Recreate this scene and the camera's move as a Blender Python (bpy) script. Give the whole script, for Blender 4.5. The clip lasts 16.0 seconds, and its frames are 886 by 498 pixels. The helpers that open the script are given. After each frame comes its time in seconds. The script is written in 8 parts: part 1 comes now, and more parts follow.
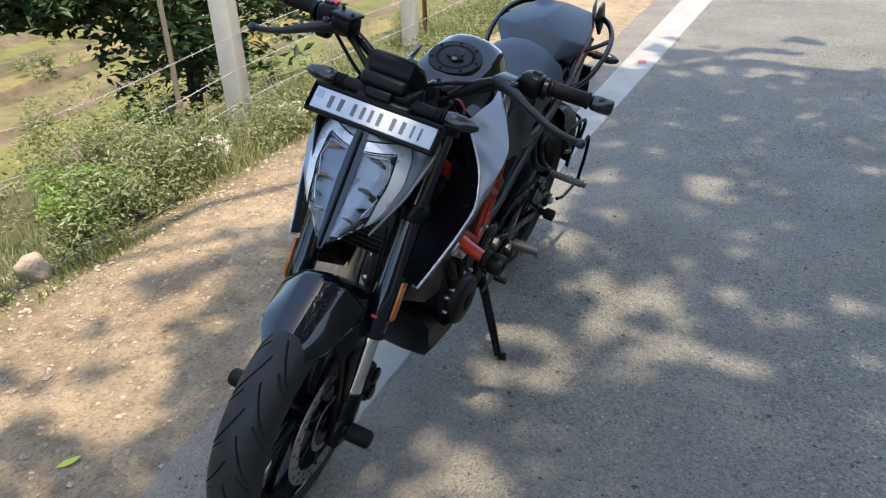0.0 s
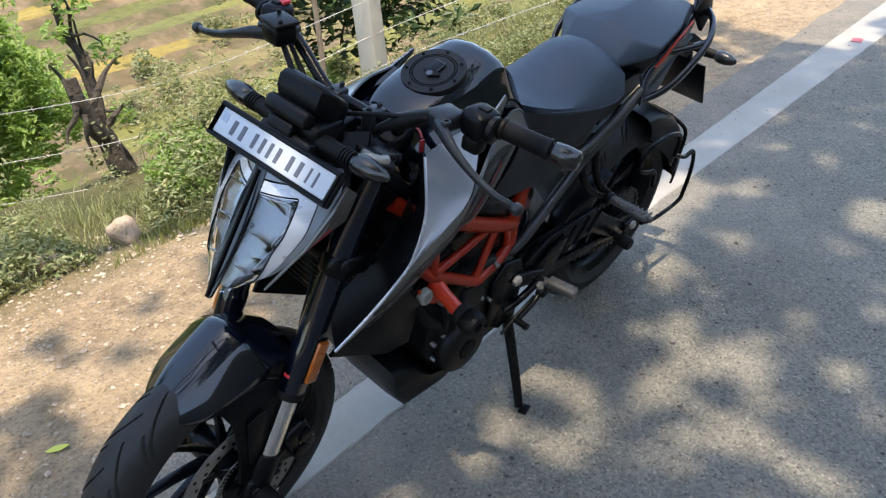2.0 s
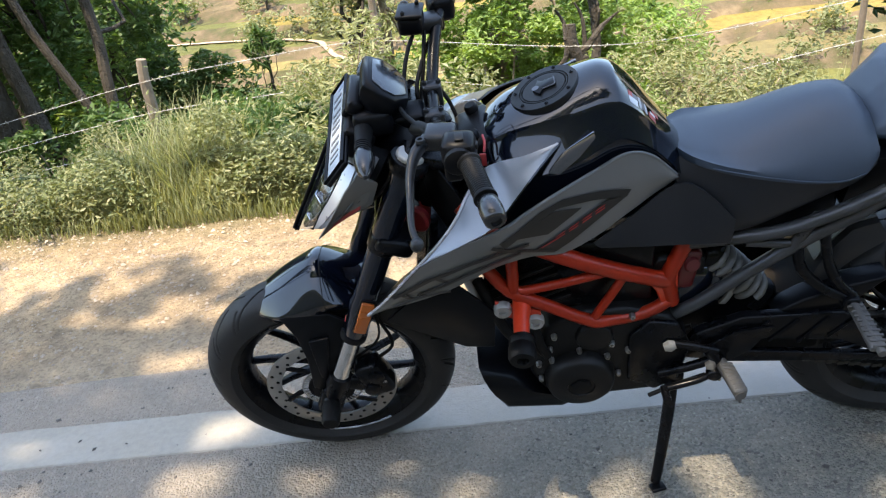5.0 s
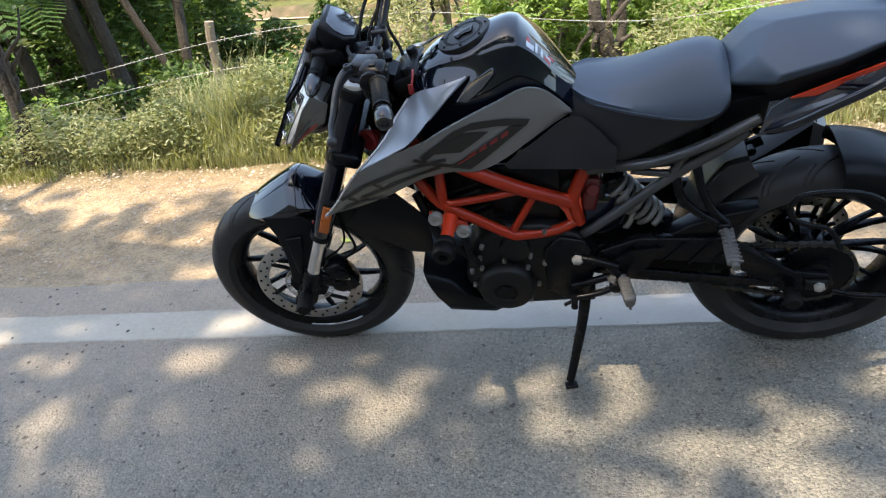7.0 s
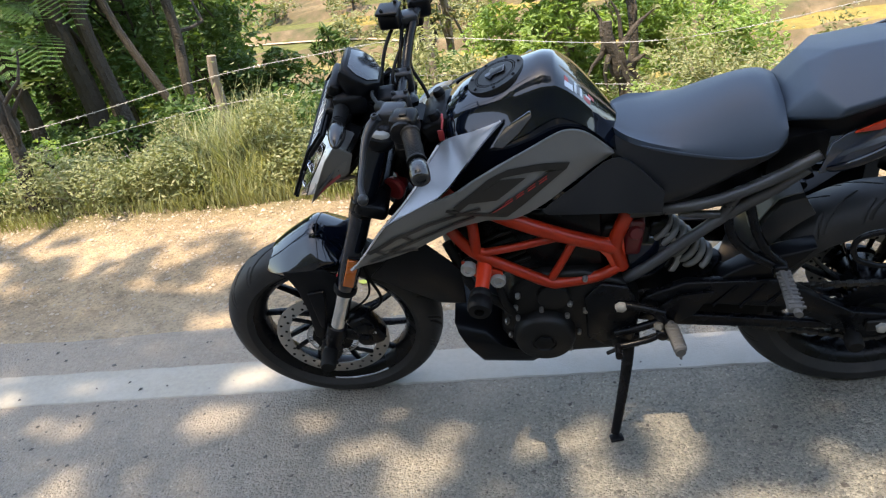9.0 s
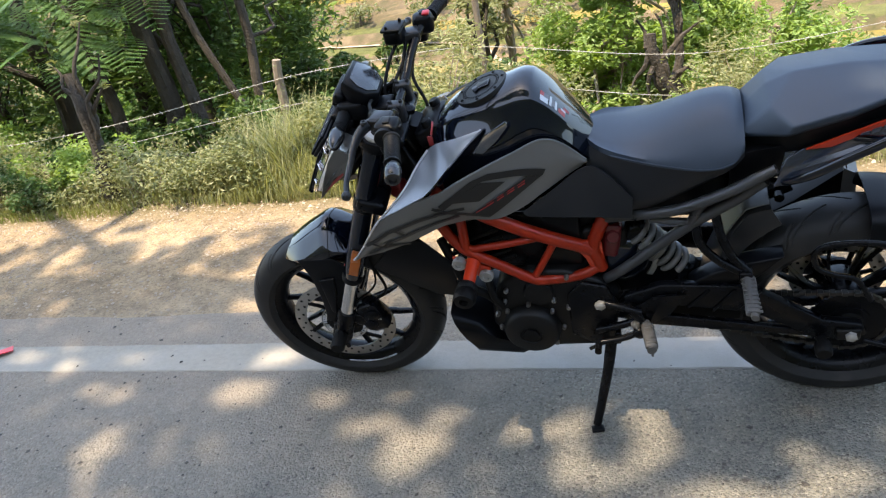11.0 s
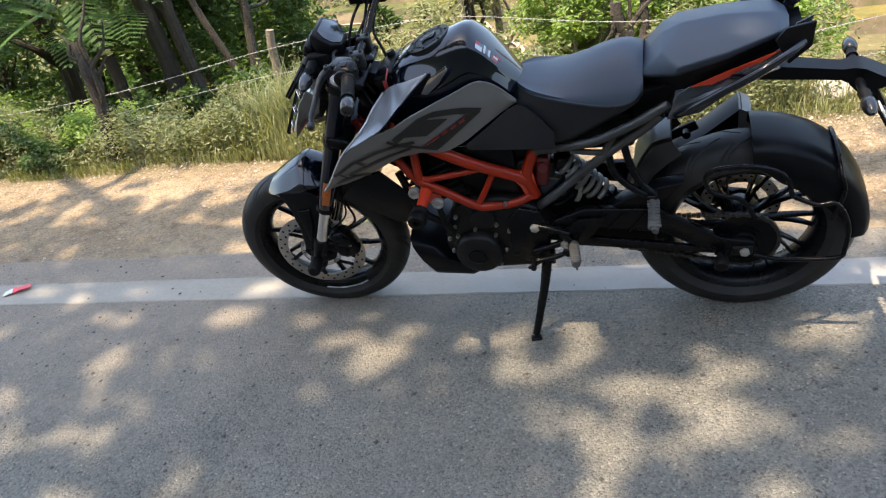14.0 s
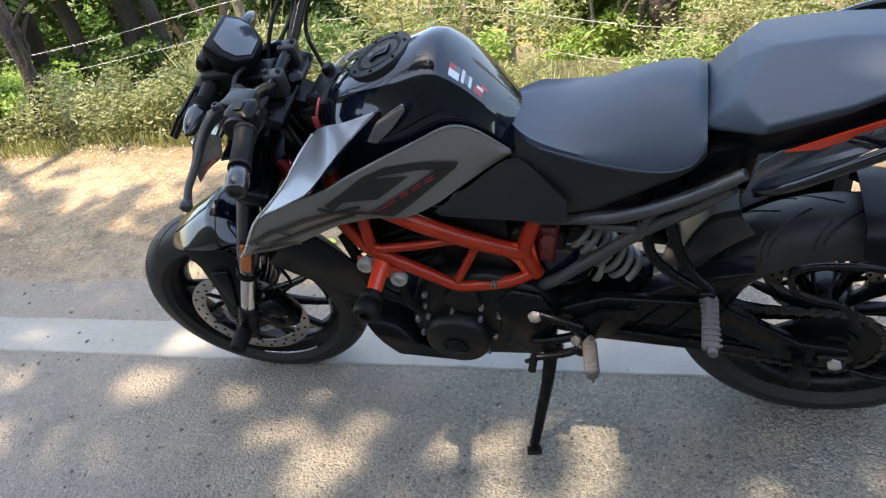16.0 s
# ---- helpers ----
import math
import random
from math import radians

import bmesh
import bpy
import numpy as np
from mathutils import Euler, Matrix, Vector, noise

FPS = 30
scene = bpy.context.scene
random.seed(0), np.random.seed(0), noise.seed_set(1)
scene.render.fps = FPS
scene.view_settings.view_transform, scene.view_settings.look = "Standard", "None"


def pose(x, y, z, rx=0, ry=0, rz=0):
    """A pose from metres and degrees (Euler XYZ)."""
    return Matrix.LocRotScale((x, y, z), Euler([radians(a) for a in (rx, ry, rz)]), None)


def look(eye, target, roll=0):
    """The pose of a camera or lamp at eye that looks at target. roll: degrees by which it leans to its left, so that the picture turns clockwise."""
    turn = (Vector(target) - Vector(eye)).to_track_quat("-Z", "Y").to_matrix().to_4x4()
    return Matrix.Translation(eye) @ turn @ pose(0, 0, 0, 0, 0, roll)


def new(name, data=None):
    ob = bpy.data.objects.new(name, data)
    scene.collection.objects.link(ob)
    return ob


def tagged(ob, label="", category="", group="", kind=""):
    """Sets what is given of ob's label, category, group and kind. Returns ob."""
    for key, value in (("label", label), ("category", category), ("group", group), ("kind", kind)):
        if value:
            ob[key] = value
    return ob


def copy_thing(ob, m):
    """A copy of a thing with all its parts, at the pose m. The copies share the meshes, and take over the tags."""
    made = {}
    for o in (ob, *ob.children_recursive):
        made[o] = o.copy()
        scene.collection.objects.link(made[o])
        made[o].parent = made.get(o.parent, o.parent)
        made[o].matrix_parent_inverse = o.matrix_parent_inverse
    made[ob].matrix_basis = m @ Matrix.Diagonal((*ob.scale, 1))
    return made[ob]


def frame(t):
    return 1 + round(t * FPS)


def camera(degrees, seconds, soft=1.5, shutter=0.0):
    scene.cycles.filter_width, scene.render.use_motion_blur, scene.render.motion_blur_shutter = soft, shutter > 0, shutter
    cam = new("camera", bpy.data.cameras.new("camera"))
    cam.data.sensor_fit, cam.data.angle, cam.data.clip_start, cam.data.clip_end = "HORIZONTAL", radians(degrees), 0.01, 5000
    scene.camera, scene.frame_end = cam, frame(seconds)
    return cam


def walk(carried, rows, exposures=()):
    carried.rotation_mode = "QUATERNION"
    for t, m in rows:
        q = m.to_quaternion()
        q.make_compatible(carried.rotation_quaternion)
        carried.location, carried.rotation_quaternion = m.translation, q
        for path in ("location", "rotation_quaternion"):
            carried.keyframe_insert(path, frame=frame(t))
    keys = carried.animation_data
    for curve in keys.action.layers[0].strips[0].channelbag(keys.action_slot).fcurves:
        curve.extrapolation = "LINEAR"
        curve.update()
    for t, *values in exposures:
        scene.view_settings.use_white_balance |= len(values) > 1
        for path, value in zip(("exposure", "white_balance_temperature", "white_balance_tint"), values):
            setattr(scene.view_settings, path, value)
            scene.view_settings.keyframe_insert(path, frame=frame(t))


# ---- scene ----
cam = camera(59.5, 16.0, soft=1.2)
PATH = [
    (0, (-1.116, -0.919, 1.368), (0.508, -0.183, 0.463), -2.2),
    (0.5, (-0.959, -0.887, 1.374), (0.603, -0.074, 0.425), -2.2),
    (1, (-0.831, -0.913, 1.384), (0.652, 0.009, 0.41), -2.9),
    (1.5, (-0.673, -1.071, 1.381), (0.718, -0.026, 0.395), -3.8),
    (2, (-0.522, -1.188, 1.382), (0.751, -0.005, 0.392), -4.6),
    (2.5, (-0.328, -1.16, 1.372), (0.813, 0.143, 0.372), -4.9),
    (3, (-0.179, -1.127, 1.379), (0.734, 0.346, 0.381), -5.2),
    (3.5, (0.028, -1.165, 1.372), (0.547, 0.507, 0.404), -6.5),
    (4, (0.169, -1.257, 1.367), (0.363, 0.49, 0.414), -7.6),
    (4.5, (0.238, -1.442, 1.373), (0.25, 0.317, 0.422), -7.9),
    (5, (0.393, -1.552, 1.378), (0.29, 0.203, 0.423), -7.9),
    (5.2, (0.449, -1.574, 1.369), (0.339, 0.173, 0.401), -7.5),
    (7.3, (0.779, -1.938, 1.37), (0.454, -0.219, 0.4), -7.9),
    (7.5, (0.819, -1.934, 1.386), (0.492, -0.222, 0.406), -8.2),
    (8, (0.859, -1.912, 1.382), (0.52, -0.193, 0.418), -8.7),
    (8.5, (0.77, -1.861, 1.391), (0.435, -0.13, 0.447), -9.2),
    (9, (0.641, -1.786, 1.392), (0.33, -0.042, 0.464), -9.6),
    (9.2, (0.604, -1.78, 1.393), (0.305, -0.028, 0.476), -9.3),
    (11.3, (0.886, -1.998, 1.425), (0.353, -0.287, 0.537), -10.0),
    (11.5, (0.877, -2.076, 1.425), (0.333, -0.369, 0.536), -9.9),
    (12, (0.902, -2.2, 1.413), (0.361, -0.498, 0.512), -9.6),
    (12.5, (1.022, -2.242, 1.423), (0.502, -0.544, 0.503), -9.5),
    (13, (1.152, -2.271, 1.42), (0.643, -0.574, 0.492), -9.8),
    (13.5, (1.177, -2.276, 1.413), (0.666, -0.579, 0.485), -10.2),
    (14, (1.08, -2.244, 1.426), (0.565, -0.552, 0.492), -10.4),
    (14.5, (0.937, -2.169, 1.423), (0.418, -0.489, 0.469), -10.6),
    (15, (0.902, -1.995, 1.392), (0.375, -0.339, 0.403), -10.7),
    (15.5, (0.977, -1.727, 1.407), (0.453, -0.095, 0.377), -10.5),
    (16, (1.0, -1.487, 1.392), (0.471, 0.11, 0.312), -10.3),
]
walk(cam, [(t, look(eye, target, roll)) for t, eye, target, roll in PATH], [(0.0, 2.10, 6900, 8), (1.5, 2.14, 6950, 8), (3.5, 2.62, 7050, 8), (5.0, 2.67, 7200, 8), (9.0, 2.64, 7550, 9), (11.5, 2.60, 7550, 9), (13.5, 2.47, 7550, 10), (14.5, 2.55, 7600, 10), (16.0, 2.86, 7650, 11)])

# world and sun
SUN = Vector((-0.187, -0.245, 1.0)).normalized()
world = bpy.data.worlds.new("sky")
scene.world = world
world.use_nodes = True
sky = world.node_tree.nodes.new("ShaderNodeTexSky")
sky.sky_type, sky.sun_disc = "NISHITA", False
sky.sun_elevation = math.asin(SUN.z)
sky.sun_rotation = math.atan2(SUN.x, SUN.y)
sky.air_density, sky.dust_density, sky.ozone_density = 1.0, 1.2, 1.0
back = world.node_tree.nodes["Background"]
back.inputs["Strength"].default_value = 0.143
world.node_tree.links.new(sky.outputs[0], back.inputs[0])
lamp = bpy.data.lights.new("sun", "SUN")
lamp.energy, lamp.angle, lamp.color = 1.98, radians(0.53), (1.0, 0.885, 0.745)
sun = new("sun", lamp)
sun.matrix_world = look(SUN * 60, (0, 0, 0))


# materials
def blank(name):
    m = bpy.data.materials.new(name)
    m.use_nodes = True
    return m, m.node_tree, m.node_tree.nodes["Principled BSDF"]


def add_node(nt, kind, **values):
    n = nt.nodes.new(kind)
    for key, v in values.items():
        n.inputs[key.replace("_", " ")].default_value = v
    return n


def noise_at(nt, coord, scale, detail=4.0, rough=0.6):
    n = add_node(nt, "ShaderNodeTexNoise", Scale=scale, Detail=detail, Roughness=rough)
    nt.links.new(coord, n.inputs["Vector"])
    return n.outputs["Fac"]


def ramp(nt, fac, stops, hard=False):
    r = nt.nodes.new("ShaderNodeValToRGB")
    e = r.color_ramp.elements
    while len(e) < len(stops):
        e.new(0.5)
    for k, (p, c) in zip(e, stops):
        k.position, k.color = p, (*c, 1)
    r.color_ramp.interpolation = "CONSTANT" if hard else "LINEAR"
    nt.links.new(fac, r.inputs[0])
    return r.outputs[0]


def mix_colour(nt, fac, a, b, kind="MIX"):
    n = nt.nodes.new("ShaderNodeMix")
    n.data_type, n.blend_type = "RGBA", kind
    for sock, v in ((n.inputs[0], fac), (n.inputs[6], a), (n.inputs[7], b)):
        if isinstance(v, (int, float)):
            sock.default_value = v
        elif isinstance(v, tuple):
            sock.default_value = (*v, 1)
        else:
            nt.links.new(v, sock)
    return n.outputs[2]


def maths(nt, op, a, b=0.0, c=0.0):
    n = nt.nodes.new("ShaderNodeMath")
    n.operation = op
    for sock, v in zip(n.inputs, (a, b, c)):
        if isinstance(v, (int, float)):
            sock.default_value = v
        else:
            nt.links.new(v, sock)
    return n.outputs[0]


def set_bump(nt, bsdf, height, strength, distance=0.002):
    b = add_node(nt, "ShaderNodeBump", Strength=strength, Distance=distance)
    nt.links.new(height, b.inputs["Height"])
    nt.links.new(b.outputs[0], bsdf.inputs["Normal"])


def coords(nt, world_space=False):
    if world_space:
        return nt.nodes.new("ShaderNodeNewGeometry").outputs["Position"]
    return nt.nodes.new("ShaderNodeTexCoord").outputs["Object"]


def finish(name, dark, light, rough, metal=0.0, coat=0.0, scale=14.0, grain=260.0, bump=0.15, dist=0.0006, rough_var=0.12, spec=0.5, dust=0.0):
    """A solid finish with blotches, fine grain and uneven gloss; dust settles in patches."""
    m, nt, b = blank(name)
    co = coords(nt)
    big, fine = noise_at(nt, co, scale), noise_at(nt, co, grain, 3.0)
    col = mix_colour(nt, big, dark, light)
    if dust:
        dust *= 0.5
        patch = ramp(nt, noise_at(nt, co, scale * 0.6, 6.0), [(0.48, (0, 0, 0)), (0.75, (dust, dust, dust))])
        col = mix_colour(nt, patch, col, (0.30, 0.25, 0.19))
    nt.links.new(col, b.inputs["Base Color"])
    nt.links.new(maths(nt, "MULTIPLY_ADD", big, rough_var * 2, rough - rough_var), b.inputs["Roughness"])
    b.inputs["Metallic"].default_value, b.inputs["Coat Weight"].default_value = metal, coat
    b.inputs["Coat Roughness"].default_value, b.inputs["Specular IOR Level"].default_value = 0.03, spec
    if bump:
        set_bump(nt, b, fine, bump, dist)
    return m


GLOSS = finish("gloss_black_paint", (0.0016, 0.0030, 0.0066), (0.0028, 0.0048, 0.0100), 0.12, coat=0.8, bump=0.012, rough_var=0.03, dust=0.006, spec=0.08)
MATTE = finish("black_plastic", (0.0015, 0.0018, 0.0026), (0.0033, 0.0037, 0.0048), 0.35, bump=0.2, dust=0.006, spec=0.12)
DULL = finish("worn_black_plastic", (0.003, 0.003, 0.0033), (0.006, 0.006, 0.006), 0.45, bump=0.3, dust=0.02, spec=0.2)
METALBLACK = finish("black_metal", (0.0015, 0.0018, 0.0026), (0.0037, 0.0041, 0.0052), 0.27, bump=0.25, dust=0.008, spec=0.13)
ENGINE = finish("engine_casting", (0.0032, 0.0032, 0.0035), (0.0085, 0.0083, 0.0082), 0.40, bump=0.6, grain=420, dust=0.02, spec=0.16)
SILVER = finish("silver_paint", (0.135, 0.148, 0.166), (0.178, 0.193, 0.214), 0.30, metal=0.4, coat=0.35, grain=900, bump=0.05, rough_var=0.04, dust=0.05)
CHAINM = finish("oiled_chain", (0.025, 0.024, 0.022), (0.05, 0.047, 0.043), 0.4, metal=0.6, bump=0.3, dust=0.05)
DARKCHROME = finish("dark_chrome", (0.16, 0.165, 0.18), (0.22, 0.225, 0.24), 0.12, metal=1.0, bump=0.01, rough_var=0.03)
GREY = finish("grey_paint", (0.115, 0.115, 0.112), (0.140, 0.140, 0.136), 0.38, metal=0.25, grain=700, bump=0.08, rough_var=0.06, dust=0.06)
FRAMEGREY = finish("grey_tube_paint", (0.085, 0.088, 0.094), (0.125, 0.13, 0.137), 0.32, metal=0.45, bump=0.12, dust=0.1)
ORANGE = finish("orange_frame_paint", (0.42, 0.023, 0.005), (0.52, 0.036, 0.008), 0.34, coat=0.25, bump=0.08, rough_var=0.08, dust=0.05)
RED = finish("red_plastic", (0.5, 0.02, 0.03), (0.6, 0.03, 0.04), 0.4, bump=0.05)
REDFADED = finish("red_print", (0.22, 0.016, 0.018), (0.30, 0.025, 0.025), 0.45, bump=0.0)
# One seat vinyl in two tones: bluish for skylit top, darker for shaded sides.
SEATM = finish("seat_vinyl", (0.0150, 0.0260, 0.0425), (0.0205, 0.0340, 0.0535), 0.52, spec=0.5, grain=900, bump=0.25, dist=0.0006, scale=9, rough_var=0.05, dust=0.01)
SHADEDVINYL = finish("shaded_side_vinyl", (0.0062, 0.0076, 0.0105), (0.010, 0.0118, 0.0155), 0.46, spec=0.3, grain=700, bump=0.2, dust=0.01)
SATIN = finish("satin_black_alloy", (0.016, 0.017, 0.019), (0.028, 0.029, 0.031), 0.34, metal=0.3, bump=0.15, dust=0.02, spec=0.3)
# Gloss black tail plastic; the blue in its colour stands for reflected sky.
TAILPANEL = finish("sky_tinted_black_plastic", (0.010, 0.0145, 0.025), (0.015, 0.021, 0.034), 0.26, spec=0.6, coat=0.3, bump=0.03, rough_var=0.04)
CHROME = finish("chrome", (0.6, 0.6, 0.6), (0.75, 0.75, 0.74), 0.14, metal=1.0, bump=0.02, rough_var=0.05)
STEEL = finish("brushed_steel", (0.28, 0.27, 0.255), (0.42, 0.41, 0.39), 0.36, metal=0.9, bump=0.25, rough_var=0.08, dust=0.08)
ALLOY = finish("dull_alloy", (0.30, 0.29, 0.27), (0.44, 0.43, 0.41), 0.5, metal=0.6, bump=0.3, dust=0.15)
RUBBER = finish("rubber", (0.0022, 0.0022, 0.0025), (0.0050, 0.0050, 0.0050), 0.55, bump=0.35, dust=0.02, spec=0.12)
TYRE = finish("tyre_rubber", (0.0115, 0.0115, 0.0122), (0.023, 0.0228, 0.0228), 0.5, scale=30, bump=0.3, grain=500, dust=0.06, spec=0.2)
PEGRUBBER = finish("dusty_peg", (0.035, 0.034, 0.033), (0.075, 0.073, 0.070), 0.6, bump=0.5, dust=0.2)
PLATE = finish("white_plate", (0.33, 0.36, 0.40), (0.40, 0.43, 0.47), 0.3, bump=0.04, dust=0.06)
INK = finish("dark_print", (0.05, 0.055, 0.07), (0.08, 0.085, 0.10), 0.4, bump=0.0)
GRAPHIC = finish("graphic_film", (0.003, 0.003, 0.003), (0.006, 0.006, 0.006), 0.45, bump=0.03)
AMBER = finish("amber_reflector", (0.28, 0.062, 0.006), (0.36, 0.088, 0.009), 0.26, coat=0.3, bump=0.2, grain=700)
SMOKED = finish("smoked_lens", (0.006, 0.006, 0.0065), (0.011, 0.011, 0.012), 0.25, coat=0.15, bump=0.1)
DARKRED = finish("dark_red_plastic", (0.06, 0.003, 0.005), (0.10, 0.006, 0.008), 0.4, bump=0.05)
BEIGE = finish("worn_collar", (0.22, 0.215, 0.20), (0.33, 0.32, 0.30), 0.45, metal=0.3, bump=0.3, dust=0.2)
SPRING = finish("spring_paint", (0.085, 0.085, 0.083), (0.125, 0.125, 0.12), 0.45, bump=0.1, dust=0.2)
TAILRED = finish("tail_lens", (0.35, 0.01, 0.012), (0.45, 0.015, 0.015), 0.15, coat=0.8, bump=0.02)
SCREEN = finish("display_glass", (0.022, 0.025, 0.030), (0.034, 0.038, 0.045), 0.18, spec=0.8, coat=0.0, bump=0.0)
LAMPGREY = finish("lamp_bowl", (0.085, 0.095, 0.105), (0.16, 0.17, 0.185), 0.22, metal=0.7, bump=0.02)
PEARL = finish("pearl_trim", (0.36, 0.36, 0.385), (0.44, 0.44, 0.465), 0.28, metal=0.35, coat=0.6, bump=0.03)
BLUEFILM = finish("blue_film", (0.22, 0.27, 0.36), (0.28, 0.33, 0.42), 0.3, bump=0.0)
CONCRETE = finish("concrete", (0.34, 0.32, 0.28), (0.52, 0.49, 0.43), 0.85, scale=7, grain=120, bump=0.7, dist=0.004)
OLDWOOD = finish("weathered_wood", (0.13, 0.10, 0.075), (0.27, 0.22, 0.17), 0.85, scale=30, grain=160, bump=0.8, dist=0.004)
RUST = finish("rusty_iron", (0.10, 0.035, 0.018), (0.2, 0.075, 0.035), 0.8, scale=30, bump=0.6)
WIRE = finish("galvanised_wire", (0.30, 0.29, 0.27), (0.48, 0.46, 0.43), 0.5, metal=0.2, bump=0.2)
WHITESTONE = finish("whitewashed_stone", (0.32, 0.28, 0.23), (0.56, 0.52, 0.46), 0.9, scale=9, grain=90, bump=0.9, dist=0.006)
STONE = finish("tan_stone", (0.22, 0.16, 0.11), (0.42, 0.32, 0.23), 0.9, scale=8, grain=80, bump=0.9, dist=0.006)
BARK = finish("bark", (0.024, 0.020, 0.016), (0.070, 0.057, 0.044), 0.9, scale=18, grain=70, bump=1.0, dist=0.012)
PALEBARK = finish("pale_bark", (0.16, 0.12, 0.09), (0.32, 0.26, 0.2), 0.9, scale=18, grain=70, bump=1.0, dist=0.01)


def make_glass():
    m, nt, b = blank("clear_lens")
    b.inputs["Base Color"].default_value = (0.95, 0.97, 1.0, 1)
    b.inputs["Roughness"].default_value = 0.03
    b.inputs["Transmission Weight"].default_value = 1.0
    b.inputs["IOR"].default_value = 1.35
    return m


def make_leaf(name, a, b_, c, thin=0.35):
    m, nt, b = blank(name)
    isl = nt.nodes.new("ShaderNodeNewGeometry").outputs["Random Per Island"]
    col = ramp(nt, isl, [(0.0, a), (0.55, b_), (1.0, c)])
    big = noise_at(nt, coords(nt, True), 2.2, 3.0)
    col = mix_colour(nt, 0.6, col, mix_colour(nt, big, a, c))
    nt.links.new(col, b.inputs["Base Color"])
    b.inputs["Roughness"].default_value = 0.5
    b.inputs["Specular IOR Level"].default_value = 0.4
    t = nt.nodes.new("ShaderNodeBsdfTranslucent")
    nt.links.new(mix_colour(nt, 1.0, col, (1.25, 1.2, 0.55), "MULTIPLY"), t.inputs[0])
    mix = nt.nodes.new("ShaderNodeMixShader")
    mix.inputs[0].default_value = thin
    out = nt.nodes["Material Output"]
    for s, sock in ((b.outputs[0], mix.inputs[1]), (t.outputs[0], mix.inputs[2])):
        nt.links.new(s, sock)
    nt.links.new(mix.outputs[0], out.inputs[0])
    return m


GLASS = make_glass()
LEAF_DARK = make_leaf("dark_leaf", (0.032, 0.07, 0.022), (0.065, 0.13, 0.038), (0.125, 0.20, 0.06), 0.4)
# Darker copy of the leaf greens, standing in for unlit, backlit foliage.
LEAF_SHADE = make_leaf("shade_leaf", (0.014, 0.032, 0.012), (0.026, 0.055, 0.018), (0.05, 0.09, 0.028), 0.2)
LEAF_WEED = make_leaf("weed_leaf", (0.044, 0.09, 0.029), (0.16, 0.21, 0.082), (0.39, 0.37, 0.205), 0.3)
LEAF_BRIGHT = make_leaf("bright_leaf", (0.11, 0.20, 0.05), (0.21, 0.33, 0.09), (0.36, 0.47, 0.17), 0.5)
LEAF_FROND = make_leaf("frond_leaf", (0.05, 0.12, 0.036), (0.08, 0.17, 0.055), (0.13, 0.23, 0.08), 0.45)
LEAF_OLIVE = make_leaf("olive_leaf", (0.085, 0.115, 0.046), (0.165, 0.19, 0.085), (0.29, 0.29, 0.155), 0.35)
GRASS = make_leaf("weed_blade", (0.10, 0.135, 0.05), (0.235, 0.26, 0.115), (0.46, 0.44, 0.26), 0.4)
SHORTGRASS = make_leaf("short_grass", (0.09, 0.13, 0.03), (0.15, 0.19, 0.05), (0.27, 0.25, 0.09), 0.3)


def dust_spread(nt, co, sep):
    """Dust blown from the verge over the road's edge, thinning towards the pillar end."""
    y = maths(nt, "MULTIPLY_ADD", sep.outputs[1], 0.9, 0.32)
    x = maths(nt, "MULTIPLY_ADD", sep.outputs[0], -0.45, 0.15)
    f = maths(nt, "ADD", maths(nt, "MAXIMUM", maths(nt, "MINIMUM", y, 0.5), -1.0), maths(nt, "MAXIMUM", maths(nt, "MINIMUM", x, 0.35), -0.3))
    f = maths(nt, "ADD", f, maths(nt, "MULTIPLY_ADD", noise_at(nt, co, 4.0, 6.0, 0.7), 1.6, -0.62))
    return maths(nt, "MAXIMUM", maths(nt, "MINIMUM", f, 1.0), 0.0)


